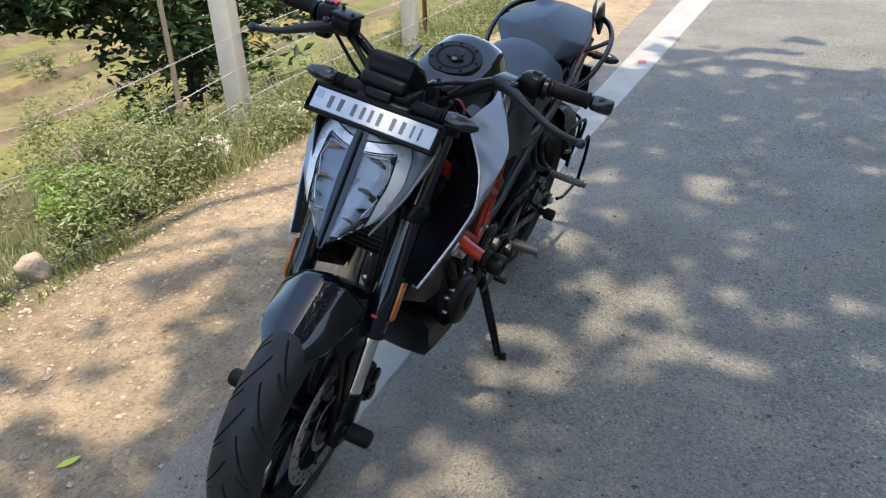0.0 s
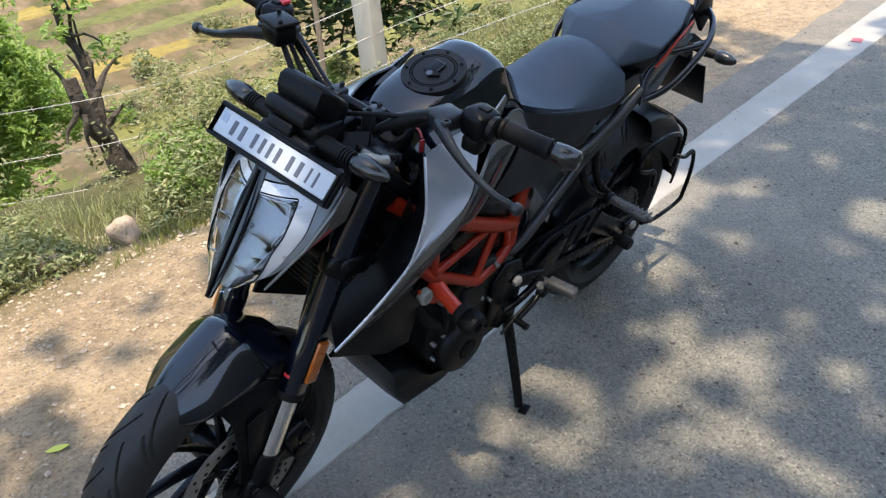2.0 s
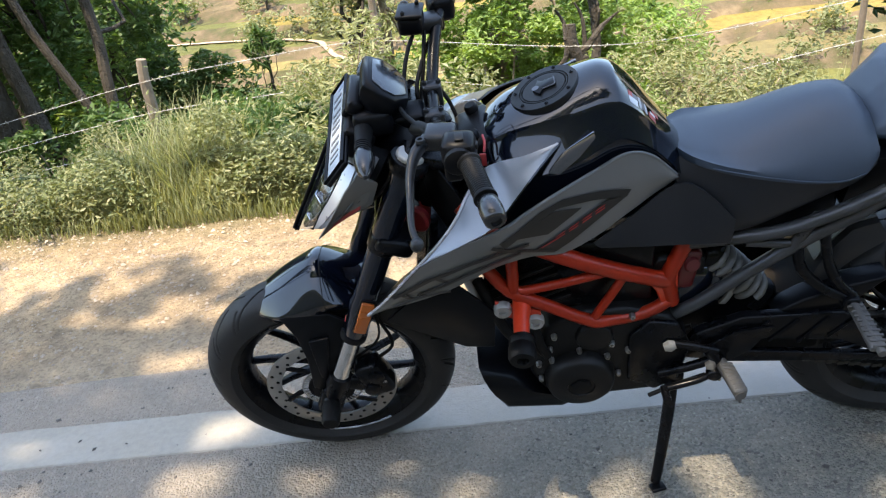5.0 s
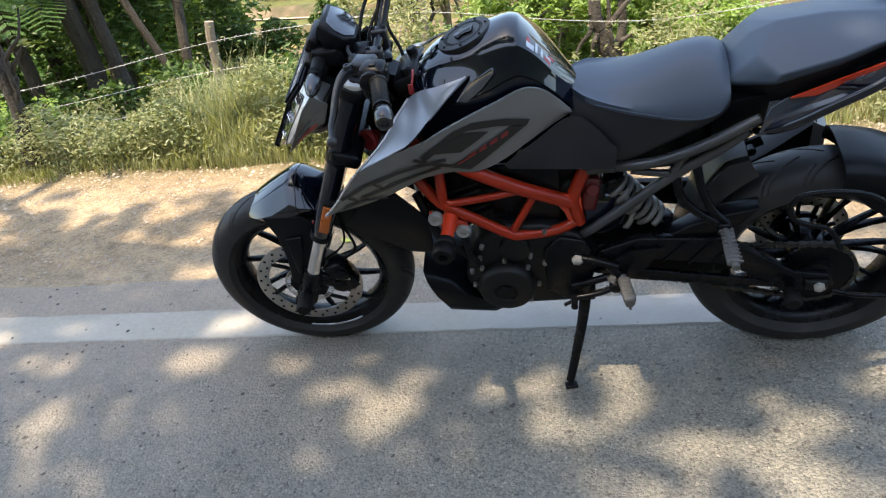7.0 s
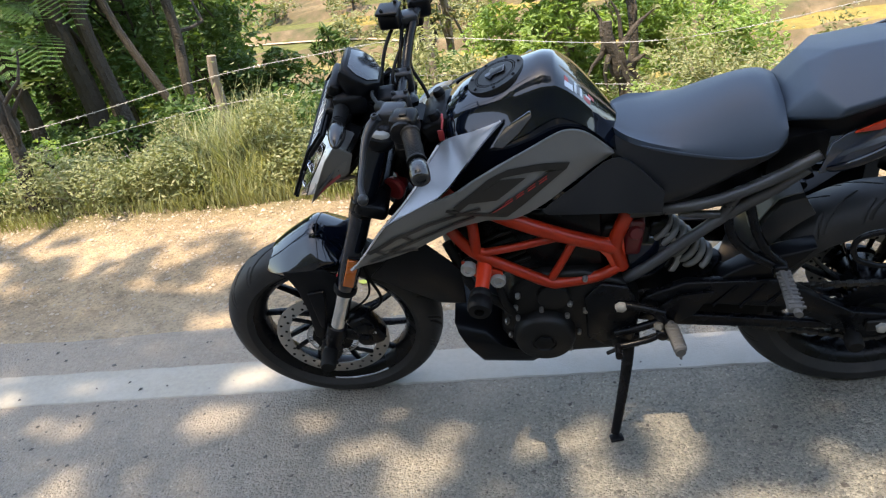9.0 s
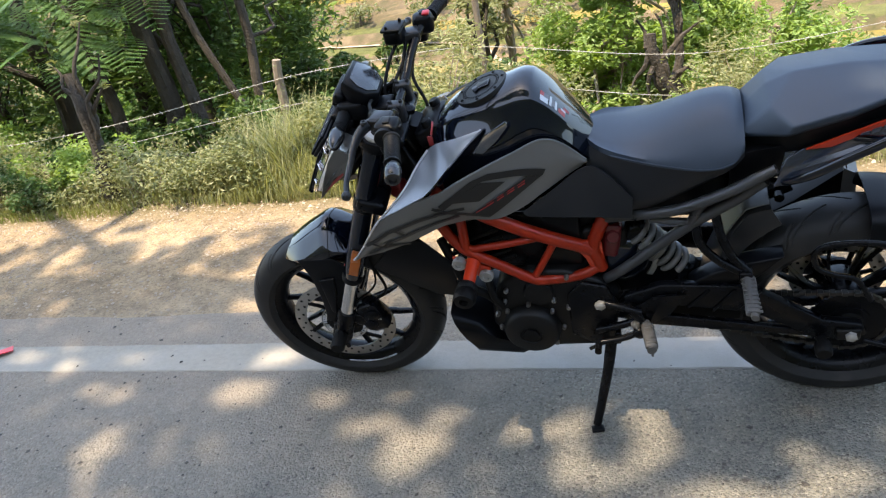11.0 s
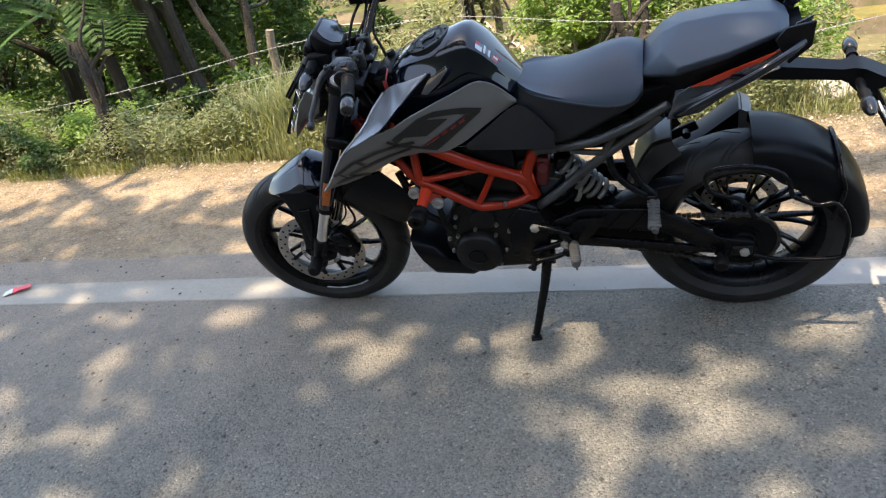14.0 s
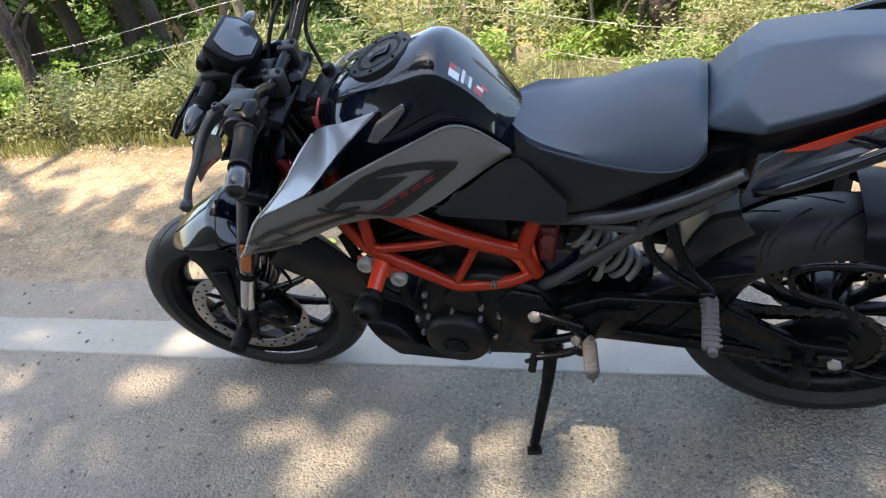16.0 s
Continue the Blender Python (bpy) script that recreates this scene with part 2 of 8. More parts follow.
def make_asphalt():
    m, nt, b = blank("asphalt")
    co = coords(nt, True)
    v = nt.nodes.new("ShaderNodeTexVoronoi")
    v.inputs["Scale"].default_value = 165.0
    nt.links.new(co, v.inputs["Vector"])
    v2 = nt.nodes.new("ShaderNodeTexVoronoi")
    v2.inputs["Scale"].default_value = 80.0
    nt.links.new(co, v2.inputs["Vector"])
    base = ramp(nt, noise_at(nt, co, 2.0, 6.0, 0.65), [(0.3, (0.120, 0.113, 0.097)), (0.7, (0.190, 0.180, 0.152))])
    chips = ramp(nt, v.outputs["Color"], [(0.0, (0.15, 0.15, 0.155)), (0.3, (0.75, 0.75, 0.75)), (0.7, (1.15, 1.15, 1.12)), (0.88, (1.45, 1.42, 1.34)), (1.0, (2.6, 2.45, 2.2))])
    col = mix_colour(nt, 0.9, base, chips, "MULTIPLY")
    pits = ramp(nt, noise_at(nt, co, 38.0, 3.0), [(0.28, (0.35, 0.35, 0.35)), (0.40, (1, 1, 1))])
    col = mix_colour(nt, 0.8, col, pits, "MULTIPLY")
    col = mix_colour(nt, 0.7, col, ramp(nt, noise_at(nt, co, 21.0, 5.0, 0.7), [(0.30, (0.42, 0.43, 0.45)), (0.42, (1, 1, 1)), (0.62, (1, 1, 1)), (0.74, (1.22, 1.2, 1.16))]), "MULTIPLY")
    stain = ramp(nt, noise_at(nt, co, 0.7, 5.0), [(0.42, (0, 0, 0)), (0.72, (0.28, 0.28, 0.28))])
    col = mix_colour(nt, stain, col, (0.28, 0.25, 0.205))
    sep = nt.nodes.new("ShaderNodeSeparateXYZ")
    nt.links.new(co, sep.inputs[0])
    col = mix_colour(nt, maths(nt, "MULTIPLY", dust_spread(nt, co, sep), 0.75), col, mix_colour(nt, noise_at(nt, co, 60.0, 4.0), (0.18, 0.14, 0.105), (0.37, 0.30, 0.23)))
    nt.links.new(col, b.inputs["Base Color"])
    b.inputs["Roughness"].default_value = 0.82
    h = maths(nt, "ADD", maths(nt, "MULTIPLY", v.outputs["Distance"], -0.8), maths(nt, "MULTIPLY", v2.outputs["Distance"], -0.6))
    h = maths(nt, "ADD", h, maths(nt, "MULTIPLY", noise_at(nt, co, 300.0, 3.0), 0.6))
    set_bump(nt, b, h, 1.0, 0.009)
    return m


def make_dirt():
    """Dusty verge near the road, dry grass on the bank, tilled strips across the valley."""
    m, nt, b = blank("dry_earth")
    co = coords(nt, True)
    sep = nt.nodes.new("ShaderNodeSeparateXYZ")
    nt.links.new(co, sep.inputs[0])
    n1, n2, n3 = noise_at(nt, co, 1.6, 6.0, 0.65), noise_at(nt, co, 14.0, 5.0, 0.7), noise_at(nt, co, 75.0, 5.0, 0.7)
    verge = ramp(nt, n1, [(0.3, (0.255, 0.187, 0.118)), (0.52, (0.33, 0.248, 0.158)), (0.72, (0.42, 0.325, 0.216))])
    grit = ramp(nt, n2, [(0.3, (0.5, 0.48, 0.46)), (0.5, (1, 1, 1)), (0.7, (1.35, 1.32, 1.25))])
    verge = mix_colour(nt, 0.8, verge, grit, "MULTIPLY")
    verge = mix_colour(nt, 0.85, verge, ramp(nt, n3, [(0.32, (0.42, 0.40, 0.38)), (0.48, (1, 1, 1)), (0.62, (1.12, 1.1, 1.06)), (0.74, (1.6, 1.55, 1.45))]), "MULTIPLY")
    grey = ramp(nt, maths(nt, "ADD", sep.outputs[1], maths(nt, "MULTIPLY", n2, 0.5)), [(0.0, (1, 1, 1)), (1.0, (0, 0, 0))])
    verge = mix_colour(nt, maths(nt, "MULTIPLY", grey, 0.5), verge, (0.29, 0.25, 0.21))
    bank = ramp(nt, noise_at(nt, co, 0.9, 6.0), [(0.35, (0.06, 0.07, 0.028)), (0.55, (0.115, 0.105, 0.05)), (0.7, (0.17, 0.135, 0.075))])
    v = nt.nodes.new("ShaderNodeTexVoronoi")
    level = maths(nt, "MULTIPLY", maths(nt, "ROUND", maths(nt, "DIVIDE", sep.outputs[2], 0.42)), 3.7)
    cell = nt.nodes.new("ShaderNodeCombineXYZ")
    nt.links.new(maths(nt, "MULTIPLY_ADD", noise_at(nt, co, 0.1, 3.0), 0.5, maths(nt, "MULTIPLY", sep.outputs[0], 0.055)), cell.inputs[0])
    nt.links.new(level, cell.inputs[2])
    nt.links.new(cell.outputs[0], v.inputs["Vector"])
    v.inputs["Scale"].default_value = 1.0
    pick = nt.nodes.new("ShaderNodeSeparateColor")
    nt.links.new(v.outputs["Color"], pick.inputs[0])
    field = ramp(nt, pick.outputs[0], [(0.0, (0.098, 0.104, 0.036)), (0.16, (0.150, 0.126, 0.062)), (0.34, (0.215, 0.166, 0.050)), (0.50, (0.130, 0.130, 0.042)), (0.64, (0.128, 0.100, 0.060)), (0.74, (0.175, 0.145, 0.062)), (0.88, (0.115, 0.12, 0.045))], True)
    field = mix_colour(nt, 0.75, field, ramp(nt, noise_at(nt, co, 0.5, 6.0), [(0.3, (0.6, 0.62, 0.55)), (0.7, (1.2, 1.15, 1.05))]), "MULTIPLY")
    field = mix_colour(nt, ramp(nt, noise_at(nt, co, 0.35, 9.0, 0.72), [(0.60, (0, 0, 0)), (0.70, (0.7, 0.7, 0.7))]), field, (0.10, 0.12, 0.045))
    field = mix_colour(nt, 0.8, field, ramp(nt, noise_at(nt, co, 2.6, 6.0, 0.75), [(0.3, (0.5, 0.5, 0.46)), (0.5, (1, 1, 1)), (0.7, (1.35, 1.3, 1.2))]), "MULTIPLY")
    y = maths(nt, "ADD", sep.outputs[1], maths(nt, "MULTIPLY", n1, 0.35))
    col = mix_colour(nt, ramp(nt, maths(nt, "MULTIPLY", maths(nt, "SUBTRACT", y, 1.45), 3.0), [(0.0, (0, 0, 0)), (1.0, (1, 1, 1))]), verge, bank)
    col = mix_colour(nt, ramp(nt, maths(nt, "MULTIPLY", maths(nt, "SUBTRACT", y, 7.0), 0.3), [(0.0, (0, 0, 0)), (1.0, (1, 1, 1))]), col, field)
    sep_n = nt.nodes.new("ShaderNodeSeparateXYZ")
    nt.links.new(nt.nodes.new("ShaderNodeNewGeometry").outputs["True Normal"], sep_n.inputs[0])
    riser = maths(nt, "MULTIPLY", maths(nt, "LESS_THAN", sep_n.outputs[2], 0.965), maths(nt, "GREATER_THAN", sep.outputs[1], 12.0))
    col = mix_colour(nt, maths(nt, "MULTIPLY", riser, 0.9), col, ramp(nt, noise_at(nt, co, 0.6, 6.0, 0.7), [(0.36, (0.05, 0.055, 0.022)), (0.52, (0.11, 0.082, 0.052)), (0.68, (0.20, 0.15, 0.095))]))
    # Dark cover for the unseen hillside, added so side reflections stay black.
    hill = ramp(nt, noise_at(nt, co, 0.8, 6.0, 0.7), [(0.35, (0.018, 0.026, 0.010)), (0.6, (0.05, 0.065, 0.022)), (0.75, (0.09, 0.085, 0.04))])
    col = mix_colour(nt, maths(nt, "LESS_THAN", y, -6.9), col, hill)
    nt.links.new(col, b.inputs["Base Color"])
    b.inputs["Roughness"].default_value = 0.95
    b.inputs["Specular IOR Level"].default_value = 0.2
    set_bump(nt, b, maths(nt, "ADD", maths(nt, "MULTIPLY", n2, 1.0), maths(nt, "MULTIPLY", n3, 0.7)), 1.0, 0.03)
    return m


def make_line_paint():
    m, nt, b = blank("road_paint")
    co = coords(nt, True)
    worn = ramp(nt, noise_at(nt, co, 26.0, 8.0, 0.72), [(0.30, (0, 0, 0)), (0.40, (1, 1, 1))])
    dirt = ramp(nt, noise_at(nt, co, 3.0, 5.0), [(0.3, (0.205, 0.196, 0.18)), (0.7, (0.295, 0.283, 0.262))])
    col = mix_colour(nt, worn, (0.2, 0.195, 0.185), dirt)
    sep = nt.nodes.new("ShaderNodeSeparateXYZ")
    nt.links.new(co, sep.inputs[0])
    col = mix_colour(nt, maths(nt, "MULTIPLY", dust_spread(nt, co, sep), 0.85), col, mix_colour(nt, noise_at(nt, co, 60.0, 4.0), (0.165, 0.145, 0.115), (0.30, 0.268, 0.21)))
    nt.links.new(col, b.inputs["Base Color"])
    b.inputs["Roughness"].default_value = 0.7
    set_bump(nt, b, noise_at(nt, co, 180.0, 4.0), 0.6, 0.003)
    return m


ASPHALT, EARTH, PAINT = make_asphalt(), make_dirt(), make_line_paint()
GRAVEL = make_leaf("gravel_stone", (0.17, 0.13, 0.095), (0.31, 0.245, 0.175), (0.46, 0.375, 0.28), 0.0)
CHIP = make_leaf("dark_chip", (0.018, 0.017, 0.016), (0.04, 0.036, 0.032), (0.09, 0.075, 0.06), 0.0)


# ---- mesh helpers ----
def lin(a, b, n, endpoint=True):
    return [float(v) for v in np.linspace(a, b, n, endpoint=endpoint)]


def to_bm(verts, faces):
    bm = bmesh.new()
    vs = [bm.verts.new(v) for v in verts]
    for f in faces:
        bm.faces.new([vs[i] for i in f])
    return bm


def link_mesh(name, bm, material, sharp=35.0):
    me = bpy.data.meshes.new(name)
    bmesh.ops.recalc_face_normals(bm, faces=bm.faces[:])
    bm.to_mesh(me)
    bm.free()
    me.polygons.foreach_set("use_smooth", [True] * len(me.polygons))
    me.set_sharp_from_angle(angle=radians(sharp))
    me.materials.append(material)
    return new(name, me)


def raw_mesh(name, verts, faces, material, smooth=False):
    me = bpy.data.meshes.new(name)
    me.from_pydata([tuple(v) for v in verts], [], faces)
    if smooth:
        me.polygons.foreach_set("use_smooth", [True] * len(me.polygons))
    me.materials.append(material)
    me.update()
    return new(name, me)


def curve_points(pts, k=6):
    """Catmull-Rom through the points, k steps a span."""
    p = [Vector(q) for q in pts]
    p = [p[0] * 2 - p[1], *p, p[-1] * 2 - p[-2]]
    out = []
    for i in range(1, len(p) - 2):
        a, b, c, d = p[i - 1:i + 3]
        for j in range(k):
            t = j / k
            out.append(0.5 * (2 * b + (c - a) * t + (2 * a - 5 * b + 4 * c - d) * t * t + (3 * b - a - 3 * c + d) * t ** 3))
    return out + [p[-2]]


def merge(bm, other):
    me = bpy.data.meshes.new("part")
    other.to_mesh(me)
    other.free()
    bm.from_mesh(me)
    bpy.data.meshes.remove(me)
    return bm


def joined(*bms):
    bm = bms[0]
    for o in bms[1:]:
        merge(bm, o)
    return bm


def tube(pts, r, n=10, k=0, closed=False, squash=1.0):
    p = curve_points(pts, k) if k else [Vector(q) for q in pts]
    radii = r if isinstance(r, (list, tuple)) else [r]
    rad = [radii[0]] * len(p) if len(radii) == 1 else [float(np.interp(i / (len(p) - 1), lin(0, 1, len(radii)), radii)) for i in range(len(p))]
    verts, up = [], None
    for i, q in enumerate(p):
        a, b = (p[i - 1], p[(i + 1) % len(p)]) if closed else (p[max(i - 1, 0)], p[min(i + 1, len(p) - 1)])
        t = (b - a).normalized()
        if up is None:
            up = t.orthogonal().normalized() if abs(t.y) > 0.9 else Vector((0, 1, 0))
        up = (up - t * up.dot(t)).normalized()
        side = t.cross(up)
        for j in range(n):
            ang = 2 * math.pi * j / n
            verts.append(q + rad[i] * (math.cos(ang) * up * squash + math.sin(ang) * side))
    m = len(p)
    faces = [(i * n + j, i * n + (j + 1) % n, ((i + 1) % m) * n + (j + 1) % n, ((i + 1) % m) * n + j) for i in range(m if closed else m - 1) for j in range(n)]
    if not closed:
        faces += [tuple(range(n))[::-1], tuple((m - 1) * n + j for j in range(n))]
    return to_bm(verts, faces)


def lathe(centre, axis, prof, n=32, close=False):
    """Turns (radius, offset) pairs about an axis."""
    c, a = Vector(centre), Vector(axis).normalized()
    u = a.orthogonal().normalized()
    w = a.cross(u)
    verts = [c + a * o + r * (math.cos(2 * math.pi * j / n) * u + math.sin(2 * math.pi * j / n) * w) for r, o in prof for j in range(n)]
    m = len(prof)
    faces = [(i * n + j, i * n + (j + 1) % n, ((i + 1) % m) * n + (j + 1) % n, ((i + 1) % m) * n + j) for i in range(m if close else m - 1) for j in range(n)]
    if not close:
        faces += [tuple(range(n)), tuple((m - 1) * n + j for j in range(n))]
    return to_bm(verts, faces)


def bevelled(bm, w, seg=2, angle=30):
    es = [e for e in bm.edges if len(e.link_faces) == 2 and e.calc_face_angle(0) > radians(angle)]
    bmesh.ops.bevel(bm, geom=es, offset=w, segments=seg, affect="EDGES", profile=0.5, clamp_overlap=True)
    return bm


def box(centre, size, bev=0.004, turn=(0, 0, 0), taper=1.0):
    bm = bmesh.new()
    bmesh.ops.create_cube(bm, size=1.0)
    for v in bm.verts:
        s = taper if v.co.z > 0 else 1.0
        v.co = Vector((v.co.x * size[0] * s, v.co.y * size[1] * s, v.co.z * size[2]))
    bmesh.ops.recalc_face_normals(bm, faces=bm.faces[:])
    if bev:
        bevelled(bm, bev)
    bm.transform(pose(*centre, *turn))
    return bm


def prism(outline, y0, y1, bev=0.003):
    """An outline of (x, z) pulled from y0 to y1."""
    n = len(outline)
    verts = [(x, y0, z) for x, z in outline] + [(x, y1, z) for x, z in outline]
    faces = [tuple(range(n)), tuple(range(2 * n - 1, n - 1, -1))] + [(i, i + n, (i + 1) % n + n, (i + 1) % n) for i in range(n)]
    bm = to_bm(verts, faces)
    bmesh.ops.recalc_face_normals(bm, faces=bm.faces[:])
    return bevelled(bm, bev) if bev else bm


def slab(pts, thick, bev=0.0):
    """A flat outline in space, given a thickness along its normal."""
    p = [Vector(q) for q in pts]
    c = sum(p, Vector()) / len(p)
    nrm = sum(((a - c).cross(b - c) for a, b in zip(p, p[1:] + p[:1])), Vector()).normalized()
    n = len(p)
    verts = [q - nrm * thick / 2 for q in p] + [q + nrm * thick / 2 for q in p]
    faces = [tuple(range(n)), tuple(range(2 * n - 1, n - 1, -1))] + [(i, i + n, (i + 1) % n + n, (i + 1) % n) for i in range(n)]
    bm = to_bm(verts, faces)
    bmesh.ops.recalc_face_normals(bm, faces=bm.faces[:])
    return bevelled(bm, bev) if bev else bm


def loft(rings, caps=True):
    n, m = len(rings[0]), len(rings)
    verts = [v for r in rings for v in r]
    faces = [(i * n + j, i * n + (j + 1) % n, (i + 1) * n + (j + 1) % n, (i + 1) * n + j) for i in range(m - 1) for j in range(n)]
    if caps:
        faces += [tuple(range(n)), tuple((m - 1) * n + j for j in range(n))]
    return to_bm(verts, faces)


def skin(rows, thick=0.0):
    """A sheet through rows of points, made solid by a thickness."""
    n, m = len(rows[0]), len(rows)
    bm = to_bm([v for r in rows for v in r], [(i * n + j, i * n + j + 1, (i + 1) * n + j + 1, (i + 1) * n + j) for i in range(m - 1) for j in range(n - 1)])
    bmesh.ops.remove_doubles(bm, verts=bm.verts[:], dist=1e-5)
    bmesh.ops.recalc_face_normals(bm, faces=bm.faces[:])
    if thick:
        bmesh.ops.solidify(bm, geom=bm.faces[:], thickness=thick)
    return bm


def mirrored(bm):
    bm.transform(Matrix.Diagonal((1, -1, 1, 1)))
    bmesh.ops.reverse_faces(bm, faces=bm.faces[:])
    return bm


# ---- ground, road, valley ----
# Below y = -7 an unseen hillside is added to block low sky.
PROFILE_Y = [-400, -60, -14, -9.5, -7.0, 1.4, 1.9, 2.6, 3.6, 5, 8, 14, 20, 26, 36, 50, 70, 100, 150, 240, 420, 900]
PROFILE_Z = [230, 42, 9.5, 4.2, -0.02, -0.012, -0.02, -0.15, -0.55, -1.6, -3.6, -6.7, -8.0, -7.2, -5.2, -2.2, 2.5, 9.5, 21, 40, 75, 150]


def ground_height(x, y):
    z = float(np.interp(y, PROFILE_Y, PROFILE_Z))
    p = Vector((x, y, 0))
    if y > 1.3:
        z += min(1.0, (y - 1.3) * 0.5) * 0.10 * noise.noise(p * 1.1)
    if y > 9:
        k = min(1.0, (y - 9) / 8)
        u = z + 1.3 * noise.noise(Vector((x * 0.018, y * 0.018, 3))) * k
        step = 0.42
        f = u / step - math.floor(u / step)
        z = (1 - k) * u + k * step * (math.floor(u / step) + min(1.0, max(0.0, (f - 0.72) / 0.28)))
    if 0.38 < y < 1.6:
        z += 0.012 * noise.noise(p * 3.0) + 0.006 * noise.noise(p * 11.0)
    return z


def spread(lo, hi, near, a, b, grow=1.17):
    """Even steps of `near` between a and b, growing outwards."""
    c = list(np.arange(a, b + near / 2, near))
    s, v = near, c[-1]
    while v < hi:
        s *= grow
        v += s
        c.append(min(v, hi))
    s, v = near, c[0]
    while v > lo:
        s *= grow
        v -= s
        c.insert(0, max(v, lo))
    return c


def build_ground():
    xs = spread(-700, 700, 0.12, -4.2, 5.4, 1.12)
    near = spread(-400, 16, 0.10, 0.3, 3.0, 1.05)
    ys = near + list(np.arange(near[-1] + 0.35, 60, 0.35)) + list(np.arange(60.5, 112, 0.8)) + list(np.geomspace(113, 900, 26))
    verts = [(x, y, ground_height(x, y) if y > 0.3 else float(np.interp(y, PROFILE_Y, PROFILE_Z))) for x in xs for y in ys]
    n = len(ys)
    faces = [(i * n + j, (i + 1) * n + j, (i + 1) * n + j + 1, i * n + j + 1) for i in range(len(xs) - 1) for j in range(n - 1)]
    ob = raw_mesh("ground", verts, faces, EARTH, True)
    tagged(ob, "dusty tan gravel verge falling to terraced fields", "ground", kind="structure")


def build_road():
    xs = spread(-220, 220, 0.06, -3.0, 7.0, 1.15)
    verts = []
    for x in xs:
        edge = 0.385 + 0.025 * noise.noise(Vector((x * 2.3, 0, 0))) + 0.014 * noise.noise(Vector((x * 11, 1, 0)))
        for y, z in ((-6.6, -0.03), (-6.5, 0.0), (-2.0, 0.0), (edge - 0.03, 0.0), (edge, -0.008), (edge + 0.02, -0.03)):
            verts.append((x, y, z))
    faces = [(i * 6 + j, (i + 1) * 6 + j, (i + 1) * 6 + j + 1, i * 6 + j + 1) for i in range(len(xs) - 1) for j in range(5)]
    ob = raw_mesh("road", verts, faces, ASPHALT, True)
    tagged(ob, "grey worn asphalt road with a ragged verge edge", "road", kind="structure")
    xs = spread(-220, 220, 0.03, -2.2, 6.0, 1.2)
    verts = []
    for x in xs:
        w = 0.004 * noise.noise(Vector((x * 9, 5, 0))) + 0.003 * noise.noise(Vector((x * 31, 6, 0)))
        w2 = 0.005 * noise.noise(Vector((x * 8, 15, 0))) + 0.003 * noise.noise(Vector((x * 29, 16, 0)))
        far = max(0.0, x - 2.0)
        lo, hi = w - 0.032 * min(far, 8.0) - 0.02 * max(0.0, far - 8.0), w2 - 0.008 * min(far, 8.0) - 0.02 * max(0.0, far - 8.0)
        for y, z in ((0.002 + lo, 0.0005), (0.006 + lo, 0.004), (0.160 + hi, 0.004), (0.165 + hi, 0.0005)):
            verts.append((x, y, z))
    faces = [(i * 4 + j, (i + 1) * 4 + j, (i + 1) * 4 + j + 1, i * 4 + j + 1) for i in range(len(xs) - 1) for j in range(3)]
    ob = raw_mesh("road_line", verts, faces, PAINT)
    tagged(ob, "worn white painted edge line along the asphalt", "road marking", kind="structure")


build_ground()
build_road()


# ---- the motorcycle ----
# Built upright, x to the rear, y to its right, z up; then leant over onto its stand.
bike = new("motorcycle")
bike.matrix_world = pose(-0.015, 0.027, 0.0, 0, 0, -2.4) @ pose(0, 0, 0, 13.4, 0, 0)
tagged(bike, "black and silver motorcycle, orange trellis frame, leaning on its side stand", "motorcycle")
AXIS = Vector((0.395, 0, 0.919)).normalized()
HEAD = Vector((0.355, 0, 0.95))
TURN = Matrix.Translation(HEAD) @ Matrix.Rotation(radians(4.0), 4, AXIS) @ Matrix.Translation(-HEAD)
FRONT, REAR = Vector((0.025, 0, 0.293)), Vector((1.362, 0, 0.306))


def part(name, bm, material, parent=None, label="", steer=False, sharp=46.0):
    if steer:
        bm.transform(TURN)
    ob = link_mesh(name, bm, material, sharp)
    ob.parent = parent or bike
    if label:
        ob["label"] = label
    return ob


def both(name, make, material, parent=None, label="", steer=False, sharp=46.0):
    """The same part on the left (y < 0) and mirrored on the right."""
    return [part(name, make(), material, parent, label, steer, sharp), part(name, mirrored(make()), material, parent, label, steer, sharp)]


def bolt(c, r=0.007, axis=(0, -1, 0), h=0.006):
    return lathe(c, axis, [(r, 0), (r, h * 0.6), (r * 0.8, h), (r * 0.5, h), (r * 0.45, h * 0.5)], 10)


